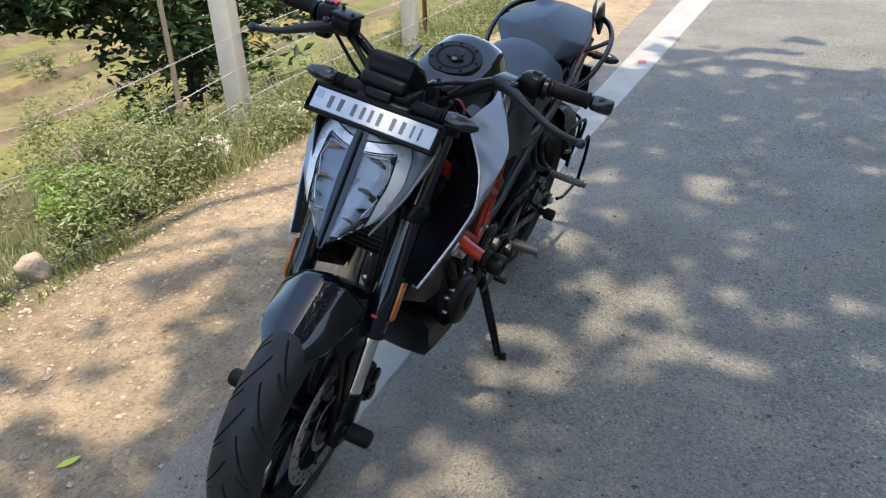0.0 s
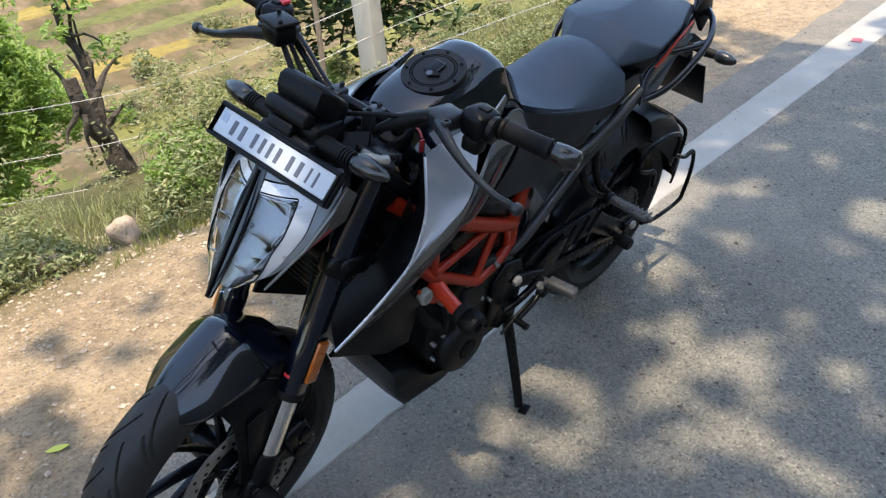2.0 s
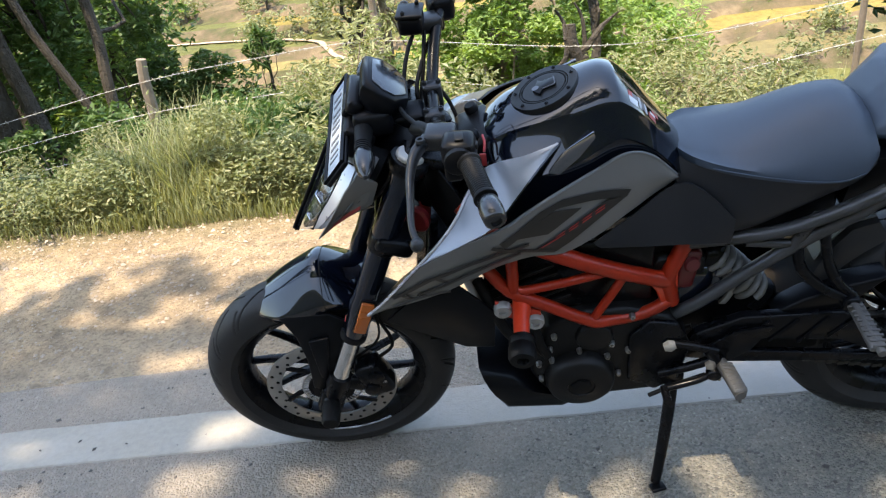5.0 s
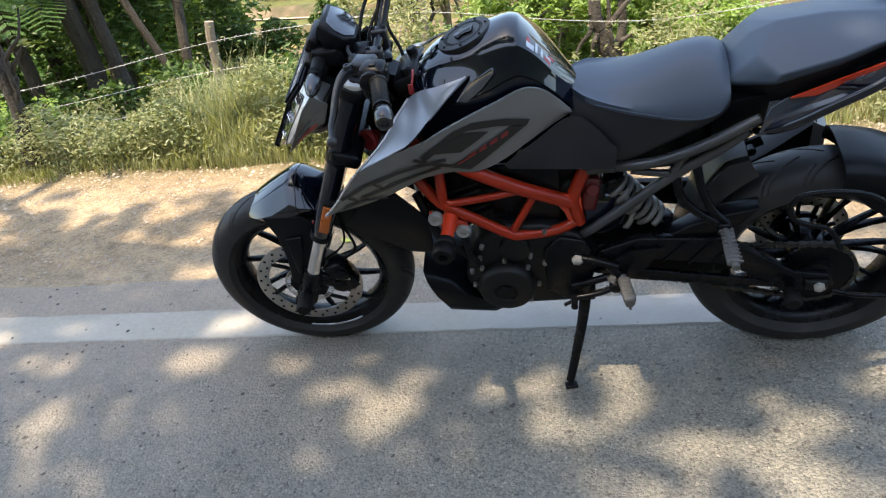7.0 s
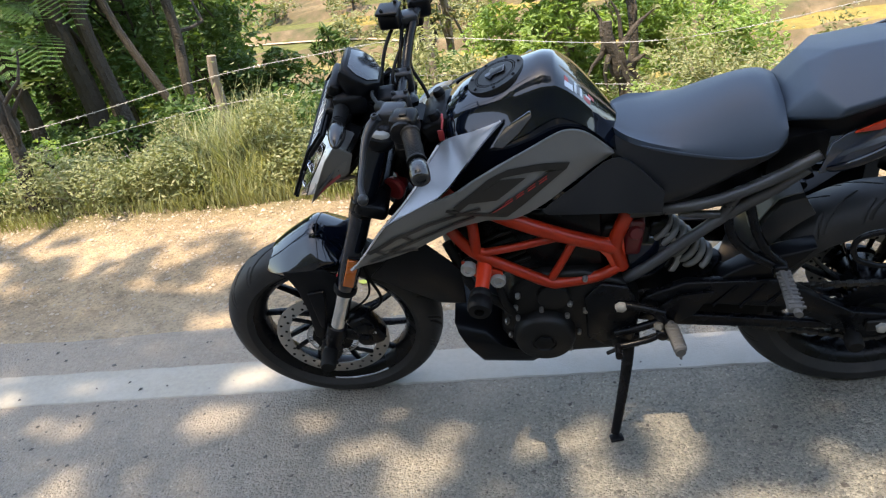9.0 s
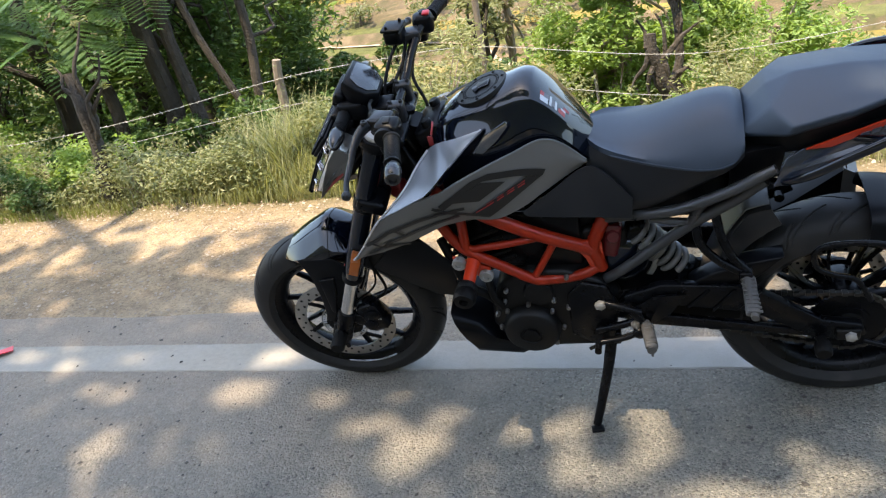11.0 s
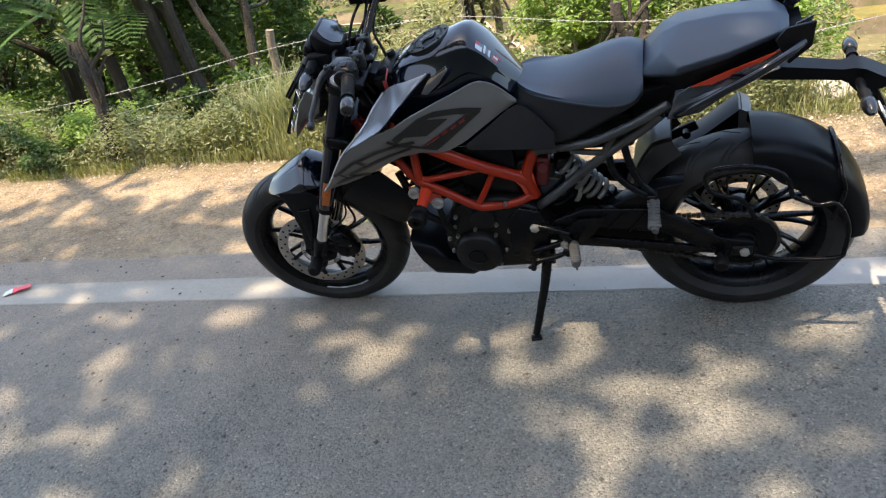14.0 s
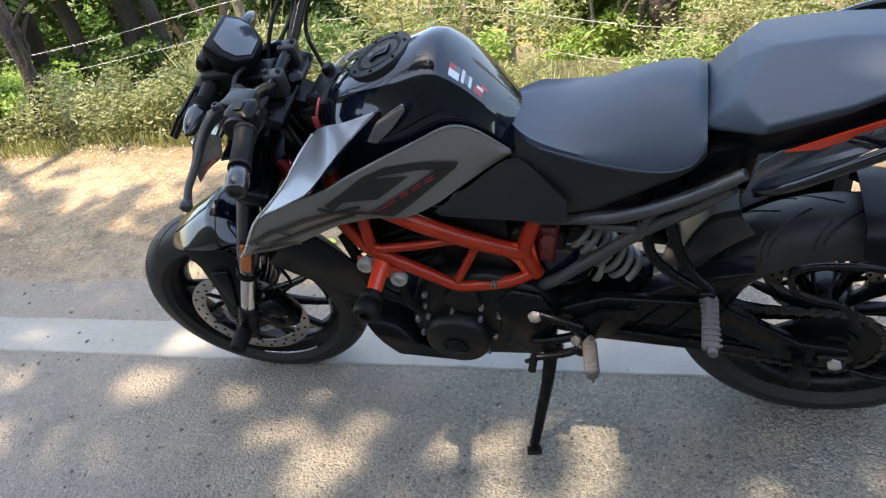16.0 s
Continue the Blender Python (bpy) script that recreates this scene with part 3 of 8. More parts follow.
def tyre(c, radius, width, rim, repeats, seed):
    """A tyre whose tread grooves are cut into the rubber."""
    n, prof = 900, []
    half = width / 2
    for k in range(33):
        a = math.pi * (k / 32 - 0.5)
        prof.append((half * math.sin(a), rim + (radius - rim) * max(0.0, math.cos(a)) ** 0.62))
    prof = [(-half * 0.62, rim - 0.008), (-half * 0.8, rim + 0.006)] + [p for p in prof if p[1] > rim + 0.012] + [(half * 0.8, rim + 0.006), (half * 0.62, rim - 0.008)]
    fine = []
    for (y0, r0), (y1, r1) in zip(prof, prof[1:]):
        fine += [(y0 + (y1 - y0) * t, r0 + (r1 - r0) * t) for t in (0, 0.33, 0.67)]
    fine.append(prof[-1])
    verts = []
    for j in range(n):
        ang = 2 * math.pi * j / n
        for y, r in fine:
            v, dig = y / half, 0.0
            side = 1 if v > 0 else -1
            turns = ang / (2 * math.pi) * repeats + (0.5 if side > 0 else 0.0)
            av = abs(v)
            if 0.04 < av < 0.93 and r > rim + 0.03:
                a = turns - 1.15 * av ** 0.8
                d = abs(a - round(a)) / repeats * 2 * math.pi * radius
                if av < 0.88 and d < 0.0032:
                    dig = 0.0045
                b = turns + 0.48 - 0.75 * av
                d = abs(b - round(b)) / repeats * 2 * math.pi * radius
                if 0.42 < av < 0.9 and d < 0.0028:
                    dig = 0.004
            rr = r - dig
            verts.append((c.x + rr * math.cos(ang), c.y + y, c.z + rr * math.sin(ang)))
    m = len(fine)
    faces = [(j * m + i, j * m + i + 1, ((j + 1) % n) * m + i + 1, ((j + 1) % n) * m + i) for j in range(n) for i in range(m - 1)]
    return to_bm(verts, faces)


def wheel_rim(c, r, w):
    out = [(r - 0.022, -w * 0.28), (r - 0.008, -w * 0.42), (r + 0.002, -w * 0.5), (r + 0.004, -w * 0.47), (r - 0.004, -w * 0.4), (r - 0.006, w * 0.4), (r + 0.004, w * 0.47), (r + 0.002, w * 0.5), (r - 0.008, w * 0.42), (r - 0.022, w * 0.28), (r - 0.027, 0)]
    return lathe(c, (0, 1, 0), out, 72, True)


def spokes(parent, c, r0, r1, count, w, steer, swirl=0.22, wide=0.010, start=0.3):
    for k in range(count):
        a = 2 * math.pi * (k + start) / count
        rows = []
        for t in lin(0, 1, 5):
            r, b = r0 + (r1 - r0) * t, a + swirl * t
            wid, dep = (wide - wide * 0.3 * t), w * (0.5 - 0.18 * t)
            u, s = Vector((math.cos(b), 0, math.sin(b))), Vector((-math.sin(b), 0, math.cos(b)))
            p = c + u * r
            rows.append([p + s * wid + Vector((0, -dep * 0.5, 0)), p + s * wid * 0.4 + Vector((0, -dep, 0)), p - s * wid * 0.4 + Vector((0, -dep, 0)), p - s * wid + Vector((0, -dep * 0.5, 0)),
                         p - s * wid + Vector((0, dep * 0.5, 0)), p - s * wid * 0.4 + Vector((0, dep, 0)), p + s * wid * 0.4 + Vector((0, dep, 0)), p + s * wid + Vector((0, dep * 0.5, 0))])
        part("spoke", loft(rows), METALBLACK, parent, steer=steer)


def holes(c, y, radii, count, r):
    bms = []
    for i, rad in enumerate(radii):
        for k in range(count):
            a = 2 * math.pi * (k + 0.5 * (i % 2)) / count
            bms.append(lathe((c.x + rad * math.cos(a), y, c.z + rad * math.sin(a)), (0, -1, 0), [(r, 0), (r, 0.0006)], 8))
    return joined(*bms)


def disc(c, y, r0, r1, parent, steer):
    d = part("brake_disc", lathe((c.x, y, c.z), (0, 1, 0), [(r0, -0.002), (r1 - 0.001, -0.0022), (r1, -0.0015), (r1, 0.0015), (r0, 0.002)], 64, True), STEEL, parent, "drilled steel brake disc", steer)
    part("drill_hole", holes(c, y - 0.0022, (r0 + (r1 - r0) * 0.25, r0 + (r1 - r0) * 0.7), 22, 0.0042), METALBLACK, d, steer=steer)
    arms = []
    for k in range(6):
        a = 2 * math.pi * k / 6
        arms.append(tube([(c.x + rr * math.cos(a + 0.5 * (rr - 0.04) * 8), y, c.z + rr * math.sin(a + 0.5 * (rr - 0.04) * 8)) for rr in (0.045, 0.08, r0 + 0.004)], 0.0075, 6, squash=0.5))
    part("disc_carrier", lathe((c.x, y, c.z), (0, 1, 0), [(0.03, -0.004), (0.055, -0.004), (0.055, 0.004), (0.03, 0.004)], 32, True), METALBLACK, d, steer=steer)
    for arm in arms:
        part("carrier_arm", arm, METALBLACK, d, steer=steer)
    return d


def build_front_wheel():
    w = new("front_wheel")
    w.parent = bike
    part("tyre", tyre(FRONT, 0.293, 0.112, 0.216, 17, 1), TYRE, w, "black rubber tyre with curved tread grooves", True)
    part("rim", wheel_rim(FRONT, 0.217, 0.088), METALBLACK, w, "black alloy rim", True)
    spokes(w, FRONT, 0.03, 0.196, 10, 0.030, True, 0.22, 0.0075)
    part("hub", lathe(FRONT, (0, 1, 0), [(0.012, -0.08), (0.026, -0.075), (0.036, -0.05), (0.036, 0.05), (0.026, 0.075), (0.012, 0.08)], 28), METALBLACK, w, steer=True)
    disc(FRONT, -0.068, 0.117, 0.151, w, True)
    teeth = [box((FRONT.x + 0.062 * math.cos(a), -0.074, FRONT.z + 0.062 * math.sin(a)), (0.011, 0.002, 0.0035), 0, (0, -math.degrees(a), 0)) for a in lin(0, 2 * math.pi, 46, endpoint=False)]
    part("sensor_ring", joined(lathe((FRONT.x, -0.074, FRONT.z), (0, 1, 0), [(0.067, -0.001), (0.070, -0.001), (0.070, 0.001), (0.067, 0.001)], 48, True), *teeth), STEEL, w, "slotted steel sensor ring", True)
    stripe = [FRONT + Vector((0.2135 * math.cos(a), -0.046, 0.2135 * math.sin(a))) for a in lin(radians(-105), radians(-60), 10)]
    part("rim_stripe", tube(stripe, 0.003, 6, squash=0.4), PEARL, w, "pale rim sticker", True)


def fork_x(z):
    return 0.02 + 0.43 * (z - 0.27)


def build_fork():
    for s in (-1, 1):
        f = new("fork_leg")
        f.parent = bike
        def at(z, dy=0.0, dx=0.0):
            return Vector((fork_x(z) + dx, s * 0.1 + dy, z))
        part("outer_tube", lathe(at(0.50), at(0.93) - at(0.50), [(0.024, 0), (0.0275, 0.006), (0.0275, 0.10), (0.0255, 0.11), (0.0255, 0.26), (0.027, 0.27), (0.027, 0.455), (0.025, 0.47)], 28), GLOSS, f, "black outer fork tube", True)
        part("inner_tube", lathe(at(0.345), at(0.93) - at(0.5), [(0.021, 0), (0.021, 0.18)], 24), CHROME, f, "chrome inner fork tube", True)
        part("seal_ring", lathe(at(0.492), at(0.93) - at(0.5), [(0.022, 0), (0.029, 0.002), (0.029, 0.014), (0.024, 0.02)], 24), RUBBER, f, steer=True)
        part("axle_clamp", joined(lathe(at(0.37), at(0.2) - at(0.37), [(0.025, 0), (0.027, 0.01), (0.027, 0.06), (0.024, 0.10)], 24), box((fork_x(0.28), s * 0.1, 0.285), (0.058, 0.036, 0.075), 0.012, (0, 23, 0)), lathe((FRONT.x, s * 0.085, FRONT.z), (0, s, 0), [(0.02, 0), (0.02, 0.035), (0.013, 0.042)], 20)), METALBLACK, f, "black cast axle clamp", True)
        part("fork_cap", lathe(at(0.925), AXIS, [(0.024, 0), (0.0255, 0.004), (0.0255, 0.018), (0.022, 0.022), (0.010, 0.0225), (0.009, 0.018)], 28), ALLOY, f, "silver fork cap", True)
        part("axle_slider", lathe((FRONT.x, s * 0.122, FRONT.z), (0, s, 0), [(0.015, 0), (0.021, 0.004), (0.021, 0.05), (0.017, 0.056)], 20), RUBBER, f, "black axle bobbin", True)
        part("reflector", box((fork_x(0.575) + 0.004, s * 0.131, 0.575), (0.026, 0.009, 0.088), 0.003, (0, 23, 0)), AMBER, f, "amber side reflector", True)
        part("reflector_bracket", joined(box((fork_x(0.575) + 0.004, s * 0.124, 0.575), (0.032, 0.007, 0.096), 0.003, (0, 23, 0)), tube([(fork_x(0.57), s * 0.1, 0.57), (fork_x(0.57) + 0.002, s * 0.126, 0.57)], 0.008, 8)), MATTE, f, steer=True)
        part("red_band", box((fork_x(0.545) - 0.0265, s * 0.1, 0.549), (0.003, 0.014, 0.008), 0.001, (0, 23, 0)), RED, f, steer=True)
    part("lower_clamp", joined(box((fork_x(0.755) + 0.02, 0, 0.752), (0.075, 0.27, 0.036), 0.012, (0, 23, 0)), *[lathe((fork_x(0.74), s * 0.1, 0.735), AXIS, [(0.029, 0), (0.031, 0.004), (0.031, 0.034), (0.029, 0.038)], 24) for s in (-1, 1)]), METALBLACK, label="black lower fork clamp", steer=True)
    part("upper_clamp", joined(box((fork_x(0.93) + 0.028, 0, 0.925), (0.085, 0.22, 0.026), 0.009, (0, 23, 0)), *[lathe((fork_x(0.915), s * 0.1, 0.912), AXIS, [(0.034, 0), (0.036, 0.003), (0.036, 0.024), (0.034, 0.027)], 24) for s in (-1, 1)], lathe((0.365, 0, 0.935), AXIS, [(0.02, 0), (0.02, 0.012), (0.014, 0.016)], 6)), METALBLACK, label="black upper fork clamp", steer=True)
    caliper = part("brake_caliper", joined(box((0.135, -0.092, 0.345), (0.062, 0.055, 0.105), 0.014, (0, -18, 0)), box((0.10, -0.10, 0.33), (0.06, 0.02, 0.04), 0.006, (0, 20, 0)), lathe((0.142, -0.118, 0.365), (0, -1, 0), [(0.019, 0), (0.019, 0.006), (0.015, 0.008)], 18), lathe((0.128, -0.118, 0.325), (0, -1, 0), [(0.019, 0), (0.019, 0.006), (0.015, 0.008)], 18)), METALBLACK, label="black brake caliper", steer=True)
    part("print_bar", joined(*[box((0.128 + 0.008 * k, -0.1205, 0.352 - 0.001 * k), (0.005, 0.001, 0.007), 0) for k in range(5)]), ALLOY, caliper, steer=True)
    part("brake_hose", tube([(0.15, -0.085, 0.39), (0.19, -0.08, 0.43), (0.17, -0.07, 0.53), (0.2, -0.06, 0.64), (0.26, -0.05, 0.75), (0.33, 0.06, 0.93), (0.36, 0.18, 1.04)], 0.0042, 8, 6), RUBBER, steer=True)
    part("sensor_cable", tube([(0.05, -0.09, 0.30), (0.08, -0.075, 0.37), (0.16, -0.07, 0.44), (0.17, -0.06, 0.56), (0.22, -0.05, 0.7)], 0.003, 6, 6), RUBBER, steer=True)


def cols_row(cols, i):
    return [c[i] for c in cols]


def build_front_fender():
    """A pressed mudguard: a rounded crown, a leaning facet, then a bright lower facet, with the seam across it."""
    rows = []
    for x, zt, w, drop in [(-0.104, 0.540, 0.026, 0.008), (-0.096, 0.549, 0.046, 0.020), (-0.065, 0.571, 0.070, 0.042), (-0.02, 0.600, 0.083, 0.068), (0.03, 0.629, 0.090, 0.090), (0.058, 0.641, 0.092, 0.093), (0.082, 0.632, 0.089, 0.078), (0.11, 0.612, 0.084, 0.060), (0.14, 0.590, 0.075, 0.042), (0.165, 0.570, 0.062, 0.026)]:
        half = [(0.0, 0.0), (0.10, 0.012), (0.30, 0.065), (0.48, 0.125), (0.53, 0.155), (0.72, 0.33), (0.92, 0.51), (1.0, 0.60), (0.99, 0.68), (0.95, 0.86), (0.90, 1.0)]
        prof = [(-u, d) for u, d in half[::-1]] + half[1:]
        rows.append([(x + 0.012 * abs(u) ** 2 * (1 if x < -0.05 else 0), w * u, zt - drop * d) for u, d in prof])
    cols = [curve_points([r[j] for r in rows], 4) for j in range(len(rows[0]))]
    fen = part("front_fender", skin([[c[i] for c in cols] for i in range(len(cols[0]))], 0.004), GLOSS, label="glossy black front mudguard", steer=True, sharp=26)
    part("fender_seam", tube([Vector(p) + Vector((0.004 * abs(k - 10) / 10, 0, 0.0002)) for k, p in enumerate(cols_row(cols, 22))], 0.0011, 5), METALBLACK, fen, steer=True)
    for s in (-1, 1):
        part("fender_stay", joined(slab([(-0.03, s * 0.080, 0.556), (0.075, s * 0.086, 0.556), (0.115, s * 0.092, 0.53), (0.085, s * 0.094, 0.45), (0.05, s * 0.095, 0.36), (0.018, s * 0.096, 0.315), (-0.008, s * 0.096, 0.33), (0.0, s * 0.094, 0.42), (-0.006, s * 0.09, 0.5)], 0.007, 0.002),
                                    slab([(0.018, s * 0.099, 0.492), (0.062, s * 0.1, 0.497), (0.050, s * 0.1, 0.43), (0.030, s * 0.1, 0.36), (0.018, s * 0.1, 0.37)], 0.008, 0.0025)), MATTE, fen, "matte black fender stay", True)


def head_point(s, u, off=0.0):
    """A point of the lamp's face: s up from its tip, u across from -1 to 1."""
    w = float(np.interp(s, [0, 0.12, 0.3, 0.55, 0.78, 1.0], [0.040, 0.078, 0.106, 0.127, 0.124, 0.096]))
    x = 0.045 + 0.125 * s + 0.085 * abs(u) ** 1.7 * (0.55 + 0.45 * s) - off * 0.86
    z = 0.718 + 0.215 * s + 0.03 * abs(u) ** 2 * (1 - s) - off * 0.45
    return Vector((x, w * u + 0.014, z))


def head_patch(outline_rows, off, thick):
    return skin([[head_point(s, u, off) for s, u in row] for row in outline_rows], thick)


def build_headlight():
    lamp_ob = new("headlight")
    lamp_ob.parent = bike
    ss = lin(0, 1, 15)
    shell = [[head_point(s, u, -0.022) for u in lin(-1, 1, 15)] for s in ss]
    back = [[p + Vector((0.075 if abs(j - 7) < 7 else 0.045, 0, 0.02)) for j, p in enumerate(r)] for r in shell]
    part("housing", joined(skin(shell, 0.004), skin(back, 0.004)), MATTE, lamp_ob, "black lamp housing", True)
    for s in (-1, 1):
        # outer mask, pale running-light band, lens
        lens_edge = lambda q: float(np.interp(q, [0.04, 0.12, 0.35, 0.6, 0.8], [0.84, 0.77, 0.62, 0.61, 0.60]))
        band_edge = lambda q: float(np.interp(q, [0.04, 0.12, 0.35, 0.6, 0.9], [0.93, 0.90, 0.85, 0.83, 0.80]))
        band = [[(q, s * u) for u in lin(band_edge(q), 1.0, 4)] for q in lin(0.06, 0.99, 15)]
        part("mask", joined(head_patch(band, 0.002, 0.005), head_patch([[(q, s * u) for u in lin(0.12, 0.98, 8)] for q in (0.90, 0.95, 1.0)], 0.003, 0.005)), SILVER, lamp_ob, "silver lamp mask", True)
        drl = [[(q, s * u) for u in lin(lens_edge(q) + 0.015, band_edge(q) - 0.01, 4)] for q in lin(0.08, 0.82, 13)]
        part("running_light", joined(head_patch(drl, 0.004, 0.005), head_patch([[(q, s * u) for u in lin(0.13, 0.79, 8)] for q in (0.80, 0.84, 0.89)], 0.004, 0.005)), PEARL, lamp_ob, "pearl white running light strip", True)
        for q0, w in ((0.16, 0.22), (0.36, 0.17), (0.70, 0.12)):
            part("lamp_notch", head_patch([[(q0, s * (lens_edge(q0) - 0.01)), (q0, s * lens_edge(q0))], [(q0 + 0.05, s * (lens_edge(q0) - w)), (q0 + 0.05, s * lens_edge(q0))], [(q0 + 0.09, s * (lens_edge(q0) - 0.01)), (q0 + 0.09, s * lens_edge(q0))]], -0.003, 0.003), METALBLACK, lamp_ob, "black lamp divider", True)
        deep = lambda q: -0.008 - 0.016 * ((q - 0.04) / 0.255 % 1.0)
        rows = [[head_point(q + dq, s * u, deep(q) - 0.004 * math.sin(9 * u + 14 * q)) for u in lin(0.13, lens_edge(q) - 0.01, 6)] for q, dq in ((0.045, 0), (0.13, 0), (0.21, 0), (0.29, 0), (0.296, 0.002), (0.38, 0), (0.46, 0), (0.545, 0), (0.551, 0.002), (0.64, 0), (0.72, 0), (0.79, 0))]
        bowl = part("reflector_base", skin(rows, 0.002), LAMPGREY, lamp_ob, "bright faceted lamp bowl", True, 12.0)
        for q, u, r in ((0.68, 0.36, 0.021), (0.43, 0.37, 0.019), (0.18, 0.34, 0.014)):
            c = head_point(q, s * u, deep(q) + 0.001)
            part("reflector_bowl", lathe(c, (-0.86, 0, -0.45), [(r * 0.25, 0.0), (r * 0.6, 0.001), (r * 0.95, 0.003), (r, 0.0045), (r * 1.04, 0.004)], 6), CHROME, bowl, "chrome faceted reflector", True, 20.0)
        part("bowl_trim", tube([head_point(0.76, s * 0.16, -0.004), head_point(0.74, s * 0.52, -0.004), head_point(0.58, s * 0.60, -0.004), head_point(0.44, s * 0.54, -0.004), head_point(0.40, s * 0.60, -0.004), head_point(0.24, s * 0.54, -0.004)], 0.0013, 6), PEARL, bowl, steer=True)
        part("lens_trim", tube([head_point(q, s * (lens_edge(q) + 0.006), 0.004) for q in lin(0.05, 0.80, 12)] + [head_point(0.81, s * u, 0.004) for u in lin(0.6, 0.14, 5)], 0.0016, 6), METALBLACK, lamp_ob, steer=True)
        part("lens", head_patch([[(q, s * u) for u in lin(0.10, lens_edge(q), 8)] for q in lin(0.03, 0.81, 14)], 0.002, 0.002), GLASS, lamp_ob, "clear lens", True)
        part("side_cover", slab([(0.098, s * 0.074 + 0.014, 0.742), (0.155, s * 0.096 + 0.014, 0.80), (0.226, s * 0.116, 0.858), (0.245, s * 0.120, 0.905), (0.215, s * 0.126, 0.935), (0.185, s * 0.128, 0.90), (0.145, s * 0.106, 0.83)], 0.005, 0.0015), MATTE if s > 0 else GREY, lamp_ob, "dark lamp side cover", True)
        edge = lambda x: s * float(np.interp(x, [0.098, 0.155, 0.226, 0.245], [0.074, 0.096, 0.116 - 0.014 * s, 0.120 - 0.014 * s])) + 0.014 + s * 0.003
        part("red_accent", slab([(x, edge(x), z) for x, z in ((0.118, 0.766), (0.16, 0.804), (0.202, 0.843), (0.205, 0.858), (0.165, 0.825))], 0.004), REDFADED, lamp_ob, "red accent film", True)
    part("centre_spine", head_patch([[(q, u) for u in lin(-0.13, 0.13, 5)] for q in lin(0.0, 0.98, 10)], 0.009, 0.008), GLOSS, lamp_ob, "glossy black centre spine", True)
    part("spine_ridge", tube([head_point(q, 0, 0.012) for q in lin(0.02, 0.97, 8)], 0.0035, 8), MATTE, lamp_ob, steer=True)
    part("bracket", box((0.215, 0, 0.945), (0.06, 0.12, 0.06), 0.01, (0, 25, 0)), MATTE, lamp_ob, steer=True)


def build_front_plate():
    m = pose(0.183, 0.006, 0.9455, 0, 42, 0)
    holder = part("plate_holder", joined(*[b for b in (box((0, 0, 0), (0.010, 0.285, 0.062), 0.004), box((0.03, 0.0, 0.012), (0.05, 0.09, 0.03), 0.006))]), MATTE, label="black number plate holder")
    rim = part("plate_rim", joined(tube([(-0.007, -0.138, -0.027), (-0.007, 0.138, -0.027), (-0.007, 0.138, 0.027), (-0.007, -0.138, 0.027)], 0.0045, 6, closed=True)), MATTE, holder)
    white = part("number_plate", box((-0.006, 0, 0), (0.003, 0.262, 0.044), 0.001), PLATE, holder, "white number plate")
    marks = []
    for y, w in ((0.092, 0.017), (0.070, 0.017), (0.041, 0.014), (0.022, 0.014), (0.004, 0.013), (-0.015, 0.015), (-0.044, 0.016), (-0.065, 0.016), (-0.086, 0.008), (-0.102, 0.008)):
        marks.append(box((-0.0079, y, -0.001), (0.001, w * 0.52, 0.026), 0))
    ink = part("print_bar", joined(*marks), INK, holder, "dark print bars")
    badge = part("blue_badge", joined(box((-0.0079, 0.119, 0.008), (0.001, 0.014, 0.016), 0)), BLUEFILM, holder)
    for o in (holder, rim, white, ink, badge):
        o.data.transform(TURN @ m)


def build_gauge():
    """A six-sided hooded pod, its glass facing back and up to the rider."""
    def ring(scale, depth, low=0.0):
        # u across, v up the slope of the glass
        shape = [(-0.030, -0.040), (-0.058, -0.012), (-0.060, 0.018), (-0.044, 0.046), (0.044, 0.046), (0.060, 0.018), (0.058, -0.012), (0.030, -0.040)]
        out = []
        for u, v in shape:
            v = v * scale + low
            out.append((0.287 - v * 0.75 - depth * 0.62, u * scale + 0.012, 1.024 + v * 0.66 - depth * 0.78))
        return out
    g = part("instrument_pod", bevelled(loft([ring(0.93, -0.002), ring(1.0, 0.002), ring(1.06, 0.012), ring(1.04, 0.030, -0.004), ring(0.86, 0.052, -0.010), ring(0.60, 0.060, -0.012)]), 0.0025), MATTE, label="black six-sided instrument pod", steer=True)
    part("display", slab(ring(0.80, -0.0035), 0.003, 0.001), SCREEN, g, "grey glass display", True)
    part("pod_neck", joined(box((0.25, 0, 0.975), (0.07, 0.11, 0.05), 0.012), box((0.30, 0, 0.955), (0.08, 0.06, 0.03), 0.008)), MATTE, g, steer=True)
    part("pod_hood", joined(box((0.222, 0.012, 1.005), (0.03, 0.10, 0.030), 0.010, (0, 30, 0)), box((0.206, 0.012, 0.985), (0.02, 0.055, 0.02), 0.004, (0, 30, 0))), MATTE, g, steer=True)
    for s in (-1, 1):
        ind = part("front_indicator", joined(tube([(0.232, s * 0.05, 0.972), (0.232, s * 0.112, 0.974)], [0.017, 0.013], 14), *[lathe((0.232, s * (0.098 + 0.006 * k), 0.974), (0, s, 0), [(0.012, 0), (0.0155, 0.001), (0.0155, 0.004), (0.012, 0.005)], 14) for k in range(4)]), RUBBER, label="black stalk indicator", steer=True)
        part("pod", lathe((0.233, s * 0.118, 0.974), (0.06, s, 0.0), [(0.010, 0), (0.016, 0.006), (0.0185, 0.02), (0.0165, 0.04), (0.011, 0.062), (0.004, 0.072)], 16), SMOKED, ind, "smoked indicator lens", True)


